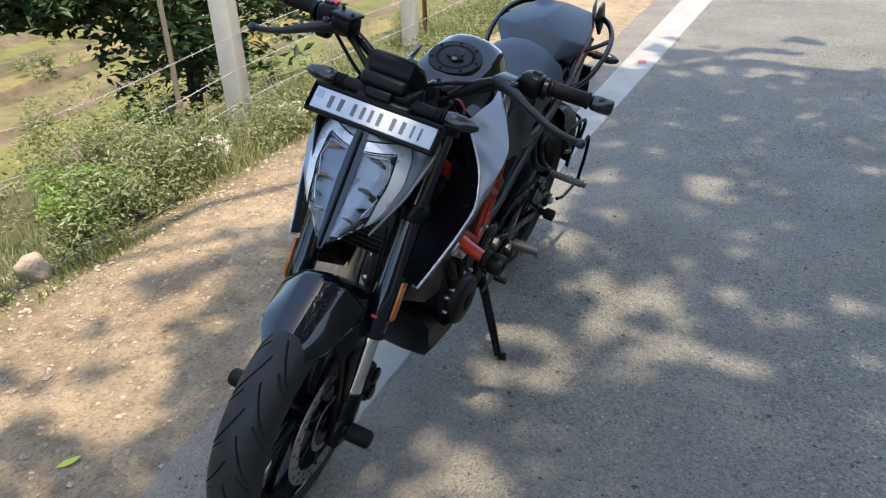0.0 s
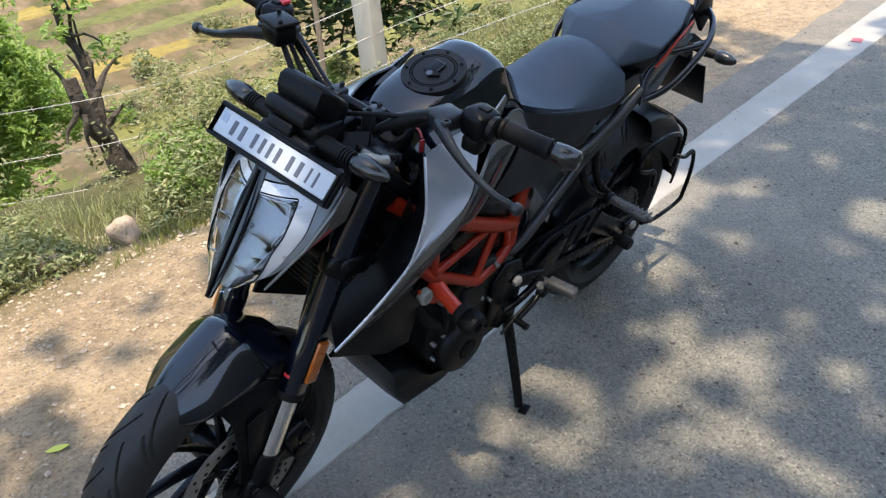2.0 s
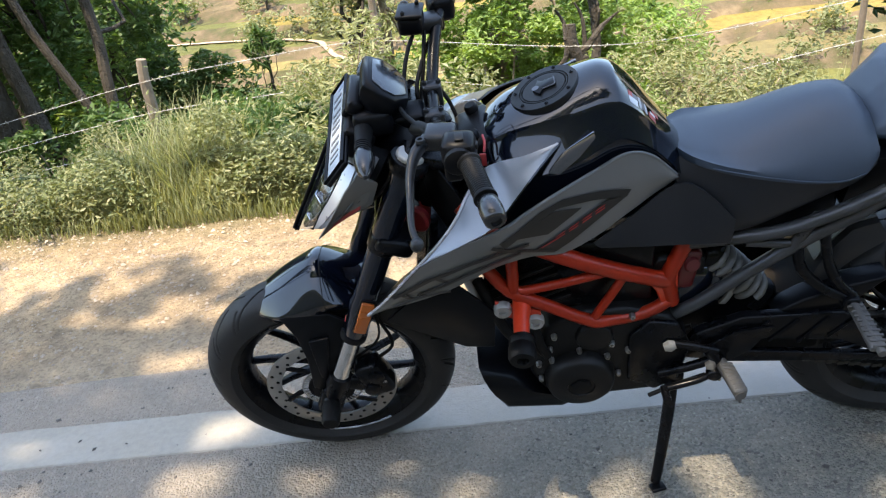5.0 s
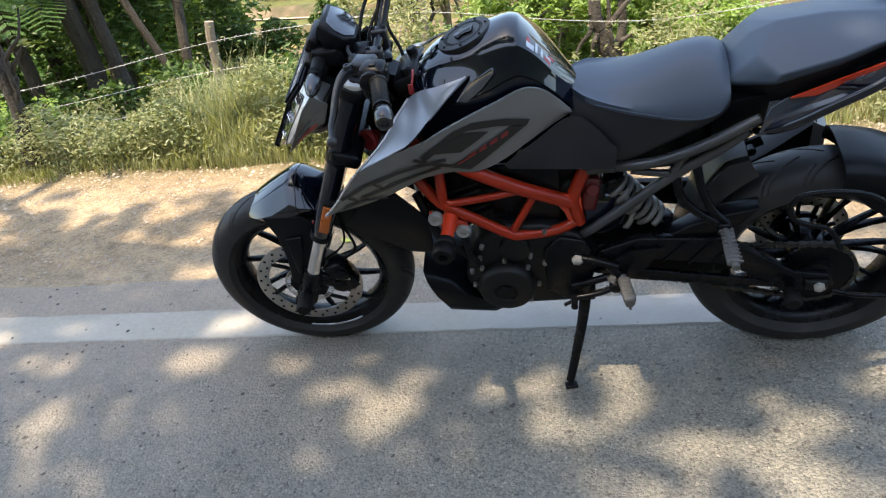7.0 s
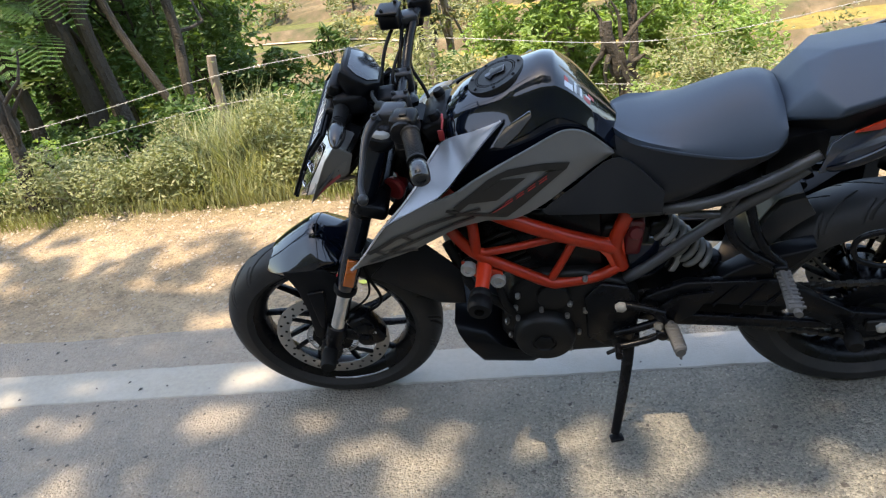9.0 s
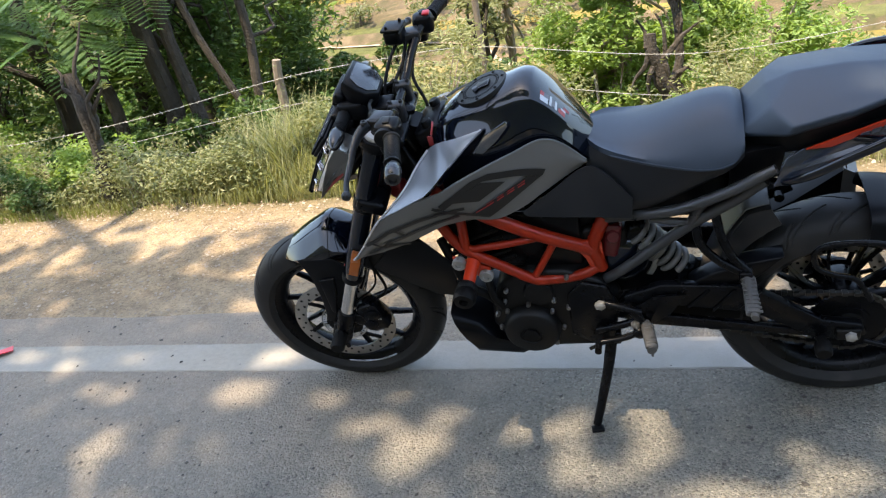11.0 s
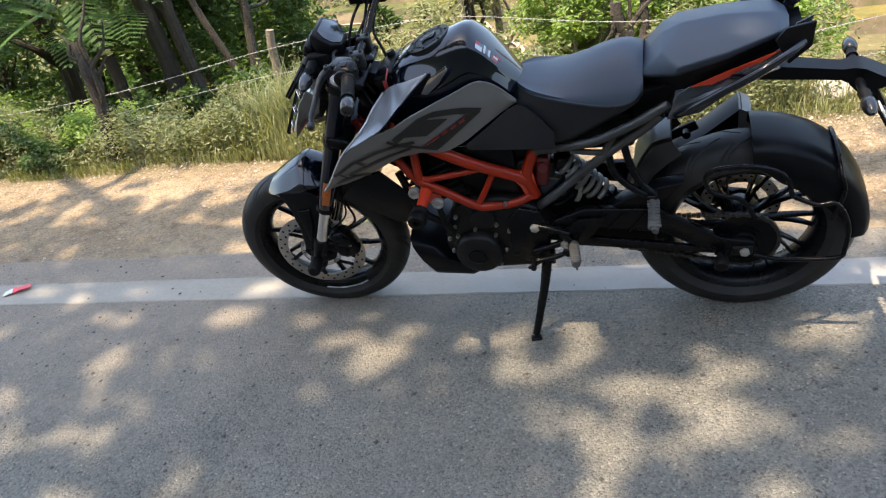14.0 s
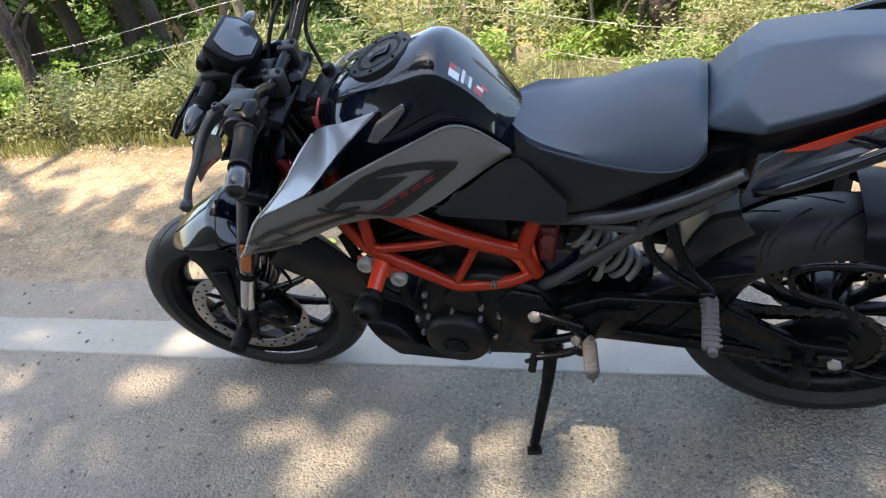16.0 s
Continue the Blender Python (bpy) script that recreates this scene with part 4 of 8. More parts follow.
def build_handlebar():
    half = [(0.358, 0, 0.972), (0.358, 0.05, 0.972), (0.362, 0.085, 0.982), (0.372, 0.14, 1.012), (0.386, 0.2, 1.034), (0.402, 0.26, 1.038), (0.428, 0.38, 1.031)]
    full = [(x, -y, z) for x, y, z in half[::-1]] + half[1:]
    hb = part("handlebar", tube(full, 0.0112, 14, 5), METALBLACK, label="black tapered handlebar", steer=True)
    both("bar_riser", lambda: joined(box((0.358, -0.045, 0.962), (0.036, 0.03, 0.05), 0.006), bolt((0.345, -0.045, 0.987), 0.005, (0, 0, 1)), bolt((0.371, -0.045, 0.987), 0.005, (0, 0, 1))), SATIN, hb, steer=True)
    def grip():
        a, b = Vector((0.405, -0.268, 1.0375)), Vector((0.4215, -0.352, 1.0325))
        prof, L = [(0.0125, 0)], (b - a).length
        prof += [(0.0185, 0.001), (0.0185, 0.006)]
        for k in range(18):
            o = 0.008 + (L - 0.014) * k / 18
            prof += [(0.0163, o), (0.0155, o + 0.0016), (0.0163, o + 0.0032)]
        prof += [(0.0178, L - 0.004), (0.0178, L), (0.0125, L + 0.001)]
        return lathe(a, b - a, prof, 20)
    both("grip", grip, RUBBER, hb, "ribbed rubber grip", True)
    both("bar_end", lambda: lathe((0.4225, -0.355, 1.0325), (0.026, -0.14, -0.008), [(0.0125, 0), (0.0155, 0.003), (0.0175, 0.02), (0.0165, 0.042), (0.012, 0.046), (0.008, 0.046), (0.007, 0.042)], 20), SMOKED, hb, "dark polished bar end weight", True)
    for s in (-1, 1):
        sw = part("switch_housing", joined(box((0.393, s * 0.236, 1.037), (0.052, 0.05, 0.05), 0.013, (0, 0, s * 10)), lathe((0.39, s * 0.258, 1.037), (0.1, s, 0), [(0.02, 0), (0.0225, 0.002), (0.0225, 0.01), (0.019, 0.013)], 20), box((0.382, s * 0.238, 1.005), (0.03, 0.035, 0.03), 0.008)), MATTE, hb, "black switch housing", True)
        part("switch", joined(box((0.418, s * 0.238, 1.044), (0.008, 0.014, 0.01), 0.003), box((0.412, s * 0.232, 1.022), (0.012, 0.018, 0.008), 0.003), box((0.395, s * 0.24, 1.0635), (0.014, 0.02, 0.005), 0.002)), DULL, sw, steer=True)
        part("lever_perch", joined(box((0.366, s * 0.188, 1.032), (0.05, 0.045, 0.03), 0.008, (0, 0, s * 12)), tube([(0.36, s * 0.18, 1.03), (0.335, s * 0.205, 1.03)], [0.013, 0.010], 10), bolt((0.336, s * 0.212, 1.044), 0.008, (0, 0, 1))), SATIN, hb, steer=True)
        part("lever", tube([(0.345, s * 0.19, 1.032), (0.326, s * 0.222, 1.03), (0.315, s * 0.255, 1.018), (0.311, s * 0.30, 1.0), (0.310, s * 0.34, 0.99), (0.316, s * 0.368, 0.984)], [0.0125, 0.0125, 0.0095, 0.0078, 0.007, 0.008], 12, 5, squash=0.7), SATIN, hb, "satin black hand lever", True)
        part("lever_ball", lathe((0.316, s * 0.374, 0.9835), (0.1, s, -0.1), [(0.003, -0.010), (0.009, -0.006), (0.0105, 0), (0.009, 0.006), (0.003, 0.010)], 14), SATIN, hb, steer=True)
    part("kill_switch", box((0.405, 0.232, 1.064), (0.018, 0.02, 0.008), 0.003), RED, hb, "red stop switch", True)
    res = part("brake_reservoir", box((0.335, 0.165, 1.050), (0.046, 0.050, 0.036), 0.008, (0, 0, -8)), MATTE, hb, "black brake fluid reservoir", True)
    part("lid", joined(box((0.335, 0.165, 1.071), (0.050, 0.054, 0.008), 0.003, (0, 0, -8)), bolt((0.322, 0.147, 1.075), 0.004, (0, 0, 1)), bolt((0.35, 0.183, 1.075), 0.004, (0, 0, 1))), DULL, res, steer=True)
    part("lever_boot", tube([(0.352, -0.165, 1.03), (0.332, -0.13, 1.012), (0.318, -0.09, 0.985)], [0.009, 0.014, 0.006], 10, 4), RUBBER, hb, "rubber lever boot", True)
    cables = [[(0.345, -0.17, 1.03), (0.31, -0.08, 1.01), (0.30, 0.0, 0.97), (0.33, 0.05, 0.88), (0.37, 0.06, 0.76)], [(0.39, -0.215, 1.03), (0.35, -0.12, 0.99), (0.34, -0.05, 0.94), (0.38, -0.06, 0.86)],
              [(0.39, 0.215, 1.03), (0.345, 0.12, 0.99), (0.33, 0.05, 0.95), (0.37, 0.04, 0.86)], [(0.35, 0.19, 1.045), (0.315, 0.11, 1.0), (0.30, 0.04, 0.92), (0.31, 0.03, 0.8)], [(0.38, 0.22, 1.02), (0.36, 0.14, 0.955), (0.39, 0.09, 0.9), (0.41, 0.05, 0.82)]]
    for c in cables:
        part("cable", tube(c, 0.0042, 8, 6), RUBBER, hb, steer=True)


def rings_from(sections, k=4):
    """Rings of (y, z) half sections along x, smoothed and mirrored."""
    n = len(sections[0][1])
    lines = [curve_points([(x, ys[j][0], ys[j][1]) for x, ys in sections], k) for j in range(n)]
    out = []
    for i in range(len(lines[0])):
        right = [lines[j][i] for j in range(n)]
        left = [Vector((p.x, -p.y, p.z)) for p in right[::-1] if p.y > 1e-6]
        out.append(right + left)
    return out


def build_tank():
    crown = []
    sec = []
    for x, zt, w1, z1, w2, z2, w3, z3 in [(0.425, 0.905, 0.050, 0.899, 0.085, 0.852, 0.10, 0.74), (0.452, 0.934, 0.062, 0.922, 0.114, 0.872, 0.12, 0.74), (0.490, 0.957, 0.070, 0.944, 0.134, 0.885, 0.13, 0.735), (0.556, 0.979, 0.077, 0.963, 0.138, 0.898, 0.118, 0.73), (0.610, 0.999, 0.077, 0.975, 0.122, 0.908, 0.106, 0.725),
                                      (0.645, 1.009, 0.075, 0.982, 0.108, 0.920, 0.100, 0.72), (0.668, 1.006, 0.073, 0.983, 0.102, 0.926, 0.088, 0.715), (0.682, 0.996, 0.072, 0.978, 0.099, 0.925, 0.085, 0.712), (0.712, 0.964, 0.068, 0.952, 0.094, 0.908, 0.082, 0.71), (0.750, 0.917, 0.062, 0.903, 0.086, 0.872, 0.074, 0.705), (0.790, 0.866, 0.055, 0.838, 0.074, 0.815, 0.064, 0.70), (0.812, 0.835, 0.048, 0.805, 0.060, 0.775, 0.056, 0.70)]:
        crown.append((x, zt, w1, z1))
        sec.append((x, [(0, zt), (w1 * 0.5, zt - (zt - z1) * 0.18), (w1 * 0.85, zt - (zt - z1) * 0.62), (w1, z1), (w1 + 0.004, z1 - 0.007), (w1 + (w2 - w1) * 0.35, z1 - (z1 - z2) * 0.42), (w1 + (w2 - w1) * 0.78, z1 - (z1 - z2) * 0.80), (w2, z2), (w2 - 0.005, z2 - 0.006), ((w2 + w3) / 2 - 0.004, (z2 + z3) / 2), (w3, z3), (0, z3)]))
    tank = part("fuel_tank", loft(rings_from(sec)), GLOSS, label="glossy black fuel tank", sharp=24)
    tilt = pose(0.556, 0, 0.9765, 0, -19, 0)
    def disc_at(prof, n=48):
        b = lathe((0, 0, 0), (0, 0, 1), prof, n)
        b.transform(tilt)
        return b
    tilt = tilt @ Matrix.Diagonal((0.77, 0.77, 1.0, 1.0))
    cap = part("filler_cap", disc_at([(0.082, -0.012), (0.082, 0.003), (0.080, 0.0055), (0.060, 0.006), (0.0585, 0.003), (0.057, 0.006), (0.0545, 0.006), (0.053, 0.003), (0.051, 0.006), (0.02, 0.0065)]), DULL, tank, "round black filler cap")
    for k in range(7):
        a = 2 * math.pi * (k + 0.25) / 7
        bm = bolt((0.070 * math.cos(a), 0.070 * math.sin(a), 0.005), 0.0045, (0, 0, 1), 0.003)
        bm.transform(tilt)
        part("cap_bolt", bm, METALBLACK, cap)
    flap = slab([(-0.025, -0.012, 0.009), (-0.01, -0.032, 0.009), (0.0, -0.014, 0.009), (0.03, -0.016, 0.009), (0.03, 0.016, 0.009), (0.0, 0.016, 0.009), (-0.01, 0.026, 0.009)], 0.004, 0.001)
    flap.transform(tilt)
    part("key_flap", flap, MATTE, cap)
    hole = joined(lathe((-0.018, -0.004, 0.0105), (0, 0, 1), [(0.0085, 0), (0.0085, 0.001)], 14), tube([(0.028, -0.016, 0.0105), (0.028, 0.016, 0.0105)], 0.0012, 6), tube([(-0.002, -0.016, 0.0105), (0.028, -0.016, 0.0105)], 0.001, 6))
    hole.transform(tilt)
    part("key_slot", hole, INK, cap)
    part("tank_nose", joined(box((0.425, 0, 0.895), (0.07, 0.13, 0.05), 0.014, (0, -20, 0)), *[lathe((0.425, s * 0.045, 0.915), (-0.3, 0, 1), [(0.013, 0), (0.013, 0.016), (0.010, 0.02)], 14) for s in (-1, 1)]), MATTE, tank, "black plastic tank nose")
    part("key_tag", joined(tube([(0.44, -0.055, 0.932), (0.443, -0.075, 0.930), (0.441, -0.088, 0.918)], 0.0025, 6, 4), box((0.438, -0.092, 0.905), (0.012, 0.003, 0.026), 0.001)), REDFADED, tank, "red fabric key tag")
    def slope(x, y):
        """The tank's top surface, 1 mm proud."""
        row = [np.interp(x, [q[0] for q in crown], [q[c] for q in crown]) for c in (1, 2, 3)]
        return float(row[0] - (row[0] - row[2]) * np.interp(abs(y) / row[1], [0, 0.5, 0.85, 1.0], [0, 0.18, 0.62, 1.0]) + 0.0016)
    for m, x0, x1, y0, y1 in ((PLATE, 0.694, 0.709, -0.062, -0.048), (REDFADED, 0.694, 0.701, -0.048, -0.036), (INK, 0.701, 0.710, -0.048, -0.036), (PLATE, 0.712, 0.716, -0.060, -0.034), (INK, 0.716, 0.722, -0.057, -0.037), (PLATE, 0.722, 0.726, -0.058, -0.036), (REDFADED, 0.729, 0.741, -0.057, -0.046), (PLATE, 0.733, 0.742, -0.046, -0.040), (REDFADED, 0.738, 0.748, -0.040, -0.032)):
        part("tank_badge", skin([[(x, y, slope(x, y)) for y in lin(y0, y1, 3)] for x in lin(x0, x1, 3)], 0.001), m, tank)


EDGE = [(0.183, 0.162, 0.610), (0.218, 0.176, 0.651), (0.253, 0.192, 0.700), (0.283, 0.203, 0.742), (0.308, 0.207, 0.772), (0.346, 0.192, 0.804), (0.379, 0.170, 0.834), (0.405, 0.140, 0.866), (0.432, 0.108, 0.892), (0.462, 0.116, 0.914), (0.510, 0.126, 0.930), (0.566, 0.116, 0.942)]
CREASE = [(0.309, 0.2075, 0.771), (0.350, 0.210, 0.795), (0.392, 0.2115, 0.818), (0.432, 0.210, 0.838), (0.457, 0.204, 0.858), (0.490, 0.181, 0.887), (0.530, 0.148, 0.918), (0.567, 0.117, 0.941)]
UPPER = [(0.184, 0.163, 0.609), (0.218, 0.1765, 0.650), (0.253, 0.1925, 0.698), (0.283, 0.2035, 0.740), (0.309, 0.2078, 0.769), (0.350, 0.2105, 0.793), (0.392, 0.212, 0.816), (0.440, 0.207, 0.830), (0.470, 0.196, 0.836), (0.508, 0.180, 0.851), (0.567, 0.150, 0.866), (0.628, 0.122, 0.881), (0.674, 0.105, 0.895), (0.704, 0.098, 0.894), (0.735, 0.092, 0.876), (0.780, 0.078, 0.822)]
LOWER = [(0.186, 0.148, 0.604), (0.212, 0.156, 0.615), (0.260, 0.165, 0.634), (0.305, 0.172, 0.654), (0.349, 0.175, 0.673), (0.400, 0.172, 0.697), (0.440, 0.168, 0.715), (0.500, 0.152, 0.720), (0.550, 0.140, 0.711), (0.590, 0.130, 0.702), (0.628, 0.121, 0.726), (0.695, 0.105, 0.768), (0.778, 0.080, 0.816)]


def panel_y(x, z):
    """How far out the side panel stands at (x, z)."""
    u = [np.interp(x, [p[0] for p in row], [p[c] for p in row]) for row in (UPPER, LOWER) for c in (1, 2)]
    t = min(1.0, max(0.0, (u[1] - z) / max(u[1] - u[3], 1e-3)))
    return u[0] + (u[2] - u[0]) * t + 0.008 * math.sin(math.pi * t)


def panel_strip(pts, s, width):
    """A band of graphic film laid along the panel."""
    rows = []
    fine = []
    for a, b in zip(pts, pts[1:]):
        fine += [(a[0] + (b[0] - a[0]) * t, a[1] + (b[1] - a[1]) * t) for t in lin(0, 1, 6, endpoint=False)]
    fine.append(pts[-1])
    for i, (x, z) in enumerate(fine):
        ax, az = fine[max(i - 1, 0)]
        bx, bz = fine[min(i + 1, len(fine) - 1)]
        l = math.hypot(bx - ax, bz - az)
        nx, nz = -(bz - az) / l, (bx - ax) / l
        rows.append([(x + nx * w, s * (panel_y(x + nx * w, z + nz * w) + 0.0022), z + nz * w) for w in (-width / 2, 0, width / 2)])
    return skin(rows, 0.0006)


def panel_patch(corners, s, n=6):
    """A four-cornered patch of film on the panel."""
    a, b, c, d = [Vector((x, 0, z)) for x, z in corners]
    rows = []
    for i in range(n + 1):
        p, q = a.lerp(b, i / n), d.lerp(c, i / n)
        row = []
        for j in range(4):
            v = p.lerp(q, j / 3)
            row.append((v.x, s * (panel_y(v.x, v.z) + 0.002), v.z))
        rows.append(row)
    return skin(rows, 0.0006)


def sheet_between(a, b, s, bulge, n=5, k=4):
    A, B = curve_points(a, k), curve_points(b, k)
    return [[(p.lerp(q, t).x, s * (p.lerp(q, t).y + bulge * math.sin(math.pi * t)), p.lerp(q, t).z) for t in lin(0, 1, n)] for p, q in zip(A, B)]


def build_side_panels():
    for s in (-1, 1):
        side = new("side_panel")
        side.parent = bike
        lift = lambda pts, h: [(x, y, z + (h * float(np.interp(x, [0.28, 0.34, 0.40, 0.49], [0, 1, 1, 0])) if s > 0 else 0.0)) for x, y, z in pts]
        edge, crease = lift(EDGE, 0.018), lift(CREASE, 0.036)
        part("shroud", skin(sheet_between(edge[4:], crease, s, 0.003), 0.004), SILVER, side, "silver metallic tank shroud")
        low = [(float(x), float(np.interp(x, [p[0] for p in LOWER], [p[1] for p in LOWER])), float(np.interp(x, [p[0] for p in LOWER], [p[2] for p in LOWER]))) for x in (p[0] + 0.003 for p in UPPER)]
        part("lower_panel", skin(sheet_between(UPPER, low, s, 0.006, 7), 0.004), GREY, side, "dark grey side panel with black and red graphics")
        inner = [(p[0] + 0.065, p[1] - 0.095, p[2] + 0.006) for p in edge[:9]]
        part("inner_duct", skin(sheet_between(edge[:6], inner[:6], s, -0.004, 5), 0.003), MATTE, side, "matte black inner duct")
        part("shroud_return", skin(sheet_between(edge[5:9], [(x + 0.03, y - 0.045, z + 0.002) for x, y, z in edge[5:9]], s, 0.0, 4), 0.003), SILVER if s > 0 else MATTE, side, "folded shroud edge")
        part("leading_edge", tube([(x - 0.001, s * y, z) for x, y, z in edge[:9]], 0.003, 6, 4), PEARL, side, "pale leading edge")
        part("panel_rim", tube([(x, s * (y + 0.001), z) for x, y, z in UPPER[8:]], 0.0022, 6, 4), SILVER, side)
        part("notch_wall", skin(sheet_between(crease[3:], [(x + 0.012, y - 0.04, z - 0.014) for x, y, z in crease[3:]], s, 0.0, 4), 0.003), GLOSS, side)
        black = [panel_patch([(0.454, 0.798), (0.530, 0.841), (0.525, 0.821), (0.462, 0.780)], s), panel_patch([(0.530, 0.841), (0.570, 0.848), (0.557, 0.833), (0.525, 0.821)], s, 4), panel_patch([(0.570, 0.848), (0.644, 0.837), (0.622, 0.824), (0.557, 0.833)], s), panel_patch([(0.644, 0.837), (0.693, 0.825), (0.685, 0.811), (0.622, 0.824)], s),
                 panel_patch([(0.510, 0.740), (0.648, 0.815), (0.685, 0.812), (0.554, 0.720)], s, 8), panel_patch([(0.471, 0.799), (0.551, 0.830), (0.603, 0.816), (0.540, 0.780)], s),
                 panel_strip([(0.440, 0.795), (0.468, 0.769), (0.508, 0.743), (0.553, 0.722)], s, 0.008), panel_strip([(0.505, 0.768), (0.447, 0.770), (0.398, 0.761), (0.319, 0.731), (0.244, 0.681)], s, 0.009),
                 panel_strip([(0.489, 0.747), (0.441, 0.740), (0.390, 0.724), (0.293, 0.681)], s, 0.009), panel_strip([(0.240, 0.648), (0.303, 0.672), (0.353, 0.674)], s, 0.007), panel_strip([(0.334, 0.735), (0.352, 0.716)], s, 0.008), panel_strip([(0.262, 0.692), (0.282, 0.674)], s, 0.007), panel_strip([(0.30, 0.684), (0.31, 0.672)], s, 0.007)]
        part("graphic", joined(*black), GRAPHIC, side, "black graphic film")
        bars = [panel_strip([(0.527, 0.746), (0.560, 0.762)], s, 0.0028)]
        for k in range(4):
            x, z = 0.553 + 0.0245 * k, 0.764 + 0.0108 * k
            bars.append(panel_patch([(x, z), (x + 0.017, z + 0.008), (x + 0.019, z + 0.0115), (x + 0.004, z + 0.004)], s, 3))
            bars.append(panel_patch([(x + 0.001, z - 0.006), (x + 0.018, z + 0.002), (x + 0.018, z + 0.005), (x + 0.003, z - 0.002)], s, 3))
        for o in bars:
            bmesh.ops.translate(o, verts=o.verts[:], vec=(0, s * 0.0012, 0))
        part("print_bar", joined(*bars), REDFADED, side, "red print bars")
        for c in ((0.312, s * 0.188, 0.764), (0.245, s * 0.172, 0.668)):
            part("panel_bolt", bolt(c, 0.0065, (-0.8, s * 0.5, 0)), METALBLACK, side)
        part("tank_gill", slab([(0.545, s * 0.135, 0.895), (0.575, s * 0.130, 0.935), (0.625, s * 0.121, 0.962), (0.628, s * 0.124, 0.950), (0.600, s * 0.133, 0.920), (0.565, s * 0.139, 0.892)], 0.006, 0.002), DARKCHROME, side, "glossy dark gill")


def build_seats():
    """A crowned rider seat that rises to the rear, and a wedge-nosed, faceted pillion seat."""
    sec, side = [], []
    for x, zt, we, ze, wl, zl in [(0.775, 0.868, 0.040, 0.856, 0.076, 0.80), (0.795, 0.860, 0.066, 0.850, 0.10, 0.745), (0.82, 0.856, 0.088, 0.846, 0.112, 0.705), (0.86, 0.855, 0.102, 0.836, 0.12, 0.692), (0.915, 0.869, 0.117, 0.828, 0.122, 0.702), (0.975, 0.893, 0.127, 0.820, 0.124, 0.732), (1.02, 0.909, 0.132, 0.817, 0.126, 0.758), (1.06, 0.914, 0.134, 0.820, 0.126, 0.780), (1.088, 0.909, 0.130, 0.832, 0.124, 0.80), (1.108, 0.894, 0.114, 0.852, 0.116, 0.82)]:
        d = zt - ze
        sec.append((x, [(0, zt), (we * 0.38, zt - d * 0.10), (we * 0.66, zt - d * 0.36), (we * 0.86, zt - d * 0.70), (we * 0.96, ze + 0.006), (we - 0.001, ze - 0.007), (we - 0.014, ze - 0.016), (we * 0.5, ze - 0.02), (0, ze - 0.02)]))
        side.append((x, [(0, ze - 0.004), (we - 0.02, ze - 0.004), (we - 0.004, ze - 0.006), (we * 0.5 + wl * 0.5 - 0.004, ze * 0.7 + zl * 0.3), (wl - 0.003, ze * 0.3 + zl * 0.7), (wl - 0.006, zl + 0.012), (wl - 0.016, zl), (wl * 0.6, zl + 0.004), (0, zl + 0.004)]))
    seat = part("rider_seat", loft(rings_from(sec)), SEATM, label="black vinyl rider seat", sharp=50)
    # The flanks take the darker tone, which stands in for their shade.
    part("seat_side", loft(rings_from(side)), SHADEDVINYL, seat, "seat sides in vinyl darkened for shade", sharp=50)
    part("seat_seam", tube([(0.835, -0.098, 0.8405), (0.875, -0.108, 0.834), (0.93, -0.121, 0.826), (1.0, -0.1315, 0.817), (1.05, -0.1355, 0.8165), (1.085, -0.133, 0.827)], 0.0013, 6, 4), SEATM, seat)
    top = [(0.626, 0.121, 0.712), (0.70, 0.111, 0.764), (0.776, 0.094, 0.812), (0.825, 0.116, 0.802), (0.878, 0.131, 0.745)]
    low = [(0.640, 0.124, 0.700), (0.70, 0.127, 0.698), (0.77, 0.129, 0.696), (0.83, 0.131, 0.694), (0.874, 0.132, 0.692)]
    for s in (-1, 1):
        part("side_cover", skin(sheet_between(top, low, s, 0.003, 5), 0.006), SHADEDVINYL, seat, "matte black side cover", sharp=60)
    # the pillion pad: a flat top, a blunt nose facet, and an undercut base
    v = dict(d=(1.089, 0, 0.863), e=(1.091, 0.074, 0.860), a=(1.153, 0, 0.934), b=(1.155, 0.080, 0.922), c=(1.193, 0.143, 0.913), f=(1.187, 0.138, 0.891), g=(1.205, 0, 0.956), h=(1.30, 0.128, 0.932), i=(1.30, 0, 0.966), k=(1.415, 0.088, 0.953), l=(1.415, 0, 0.961), m=(1.443, 0.052, 0.946), n=(1.447, 0, 0.948),
             hr=(1.30, 0.122, 0.914), kr=(1.415, 0.082, 0.938), mr=(1.440, 0.048, 0.934), db=(1.098, 0, 0.846), eb=(1.10, 0.066, 0.846), fb=(1.19, 0.110, 0.868), gb=(1.19, 0, 0.868), hb=(1.30, 0.10, 0.895), ib=(1.30, 0, 0.895), kb=(1.41, 0.068, 0.922), lb=(1.41, 0, 0.922), nb=(1.435, 0, 0.93))
    faces = ["deba", "efcb", "abg", "bcg", "c h i g", "h k l i", "k m n l", "c f hr h", "h hr kr k", "k kr mr m", "e eb fb f", "f fb hb hr", "hr hb kb kr", "kr kb mr", "d db eb e", "db gb fb eb", "gb ib hb fb", "ib lb kb hb", "lb nb mr kb", "n m mr nb"]
    faces = [q.split() if " " in q else list(q) for q in faces]
    names = list(v)
    index = {(q, s): len(names) * (s < 0) + names.index(q) for q in names for s in (1, -1)}
    verts = [(x, s * y, z) for s in (1, -1) for x, y, z in v.values()]
    bm = to_bm(verts, [[index[q, 1] for q in w] for w in faces] + [[index[q, -1] for q in w][::-1] for w in faces])
    bmesh.ops.remove_doubles(bm, verts=bm.verts, dist=0.0005)
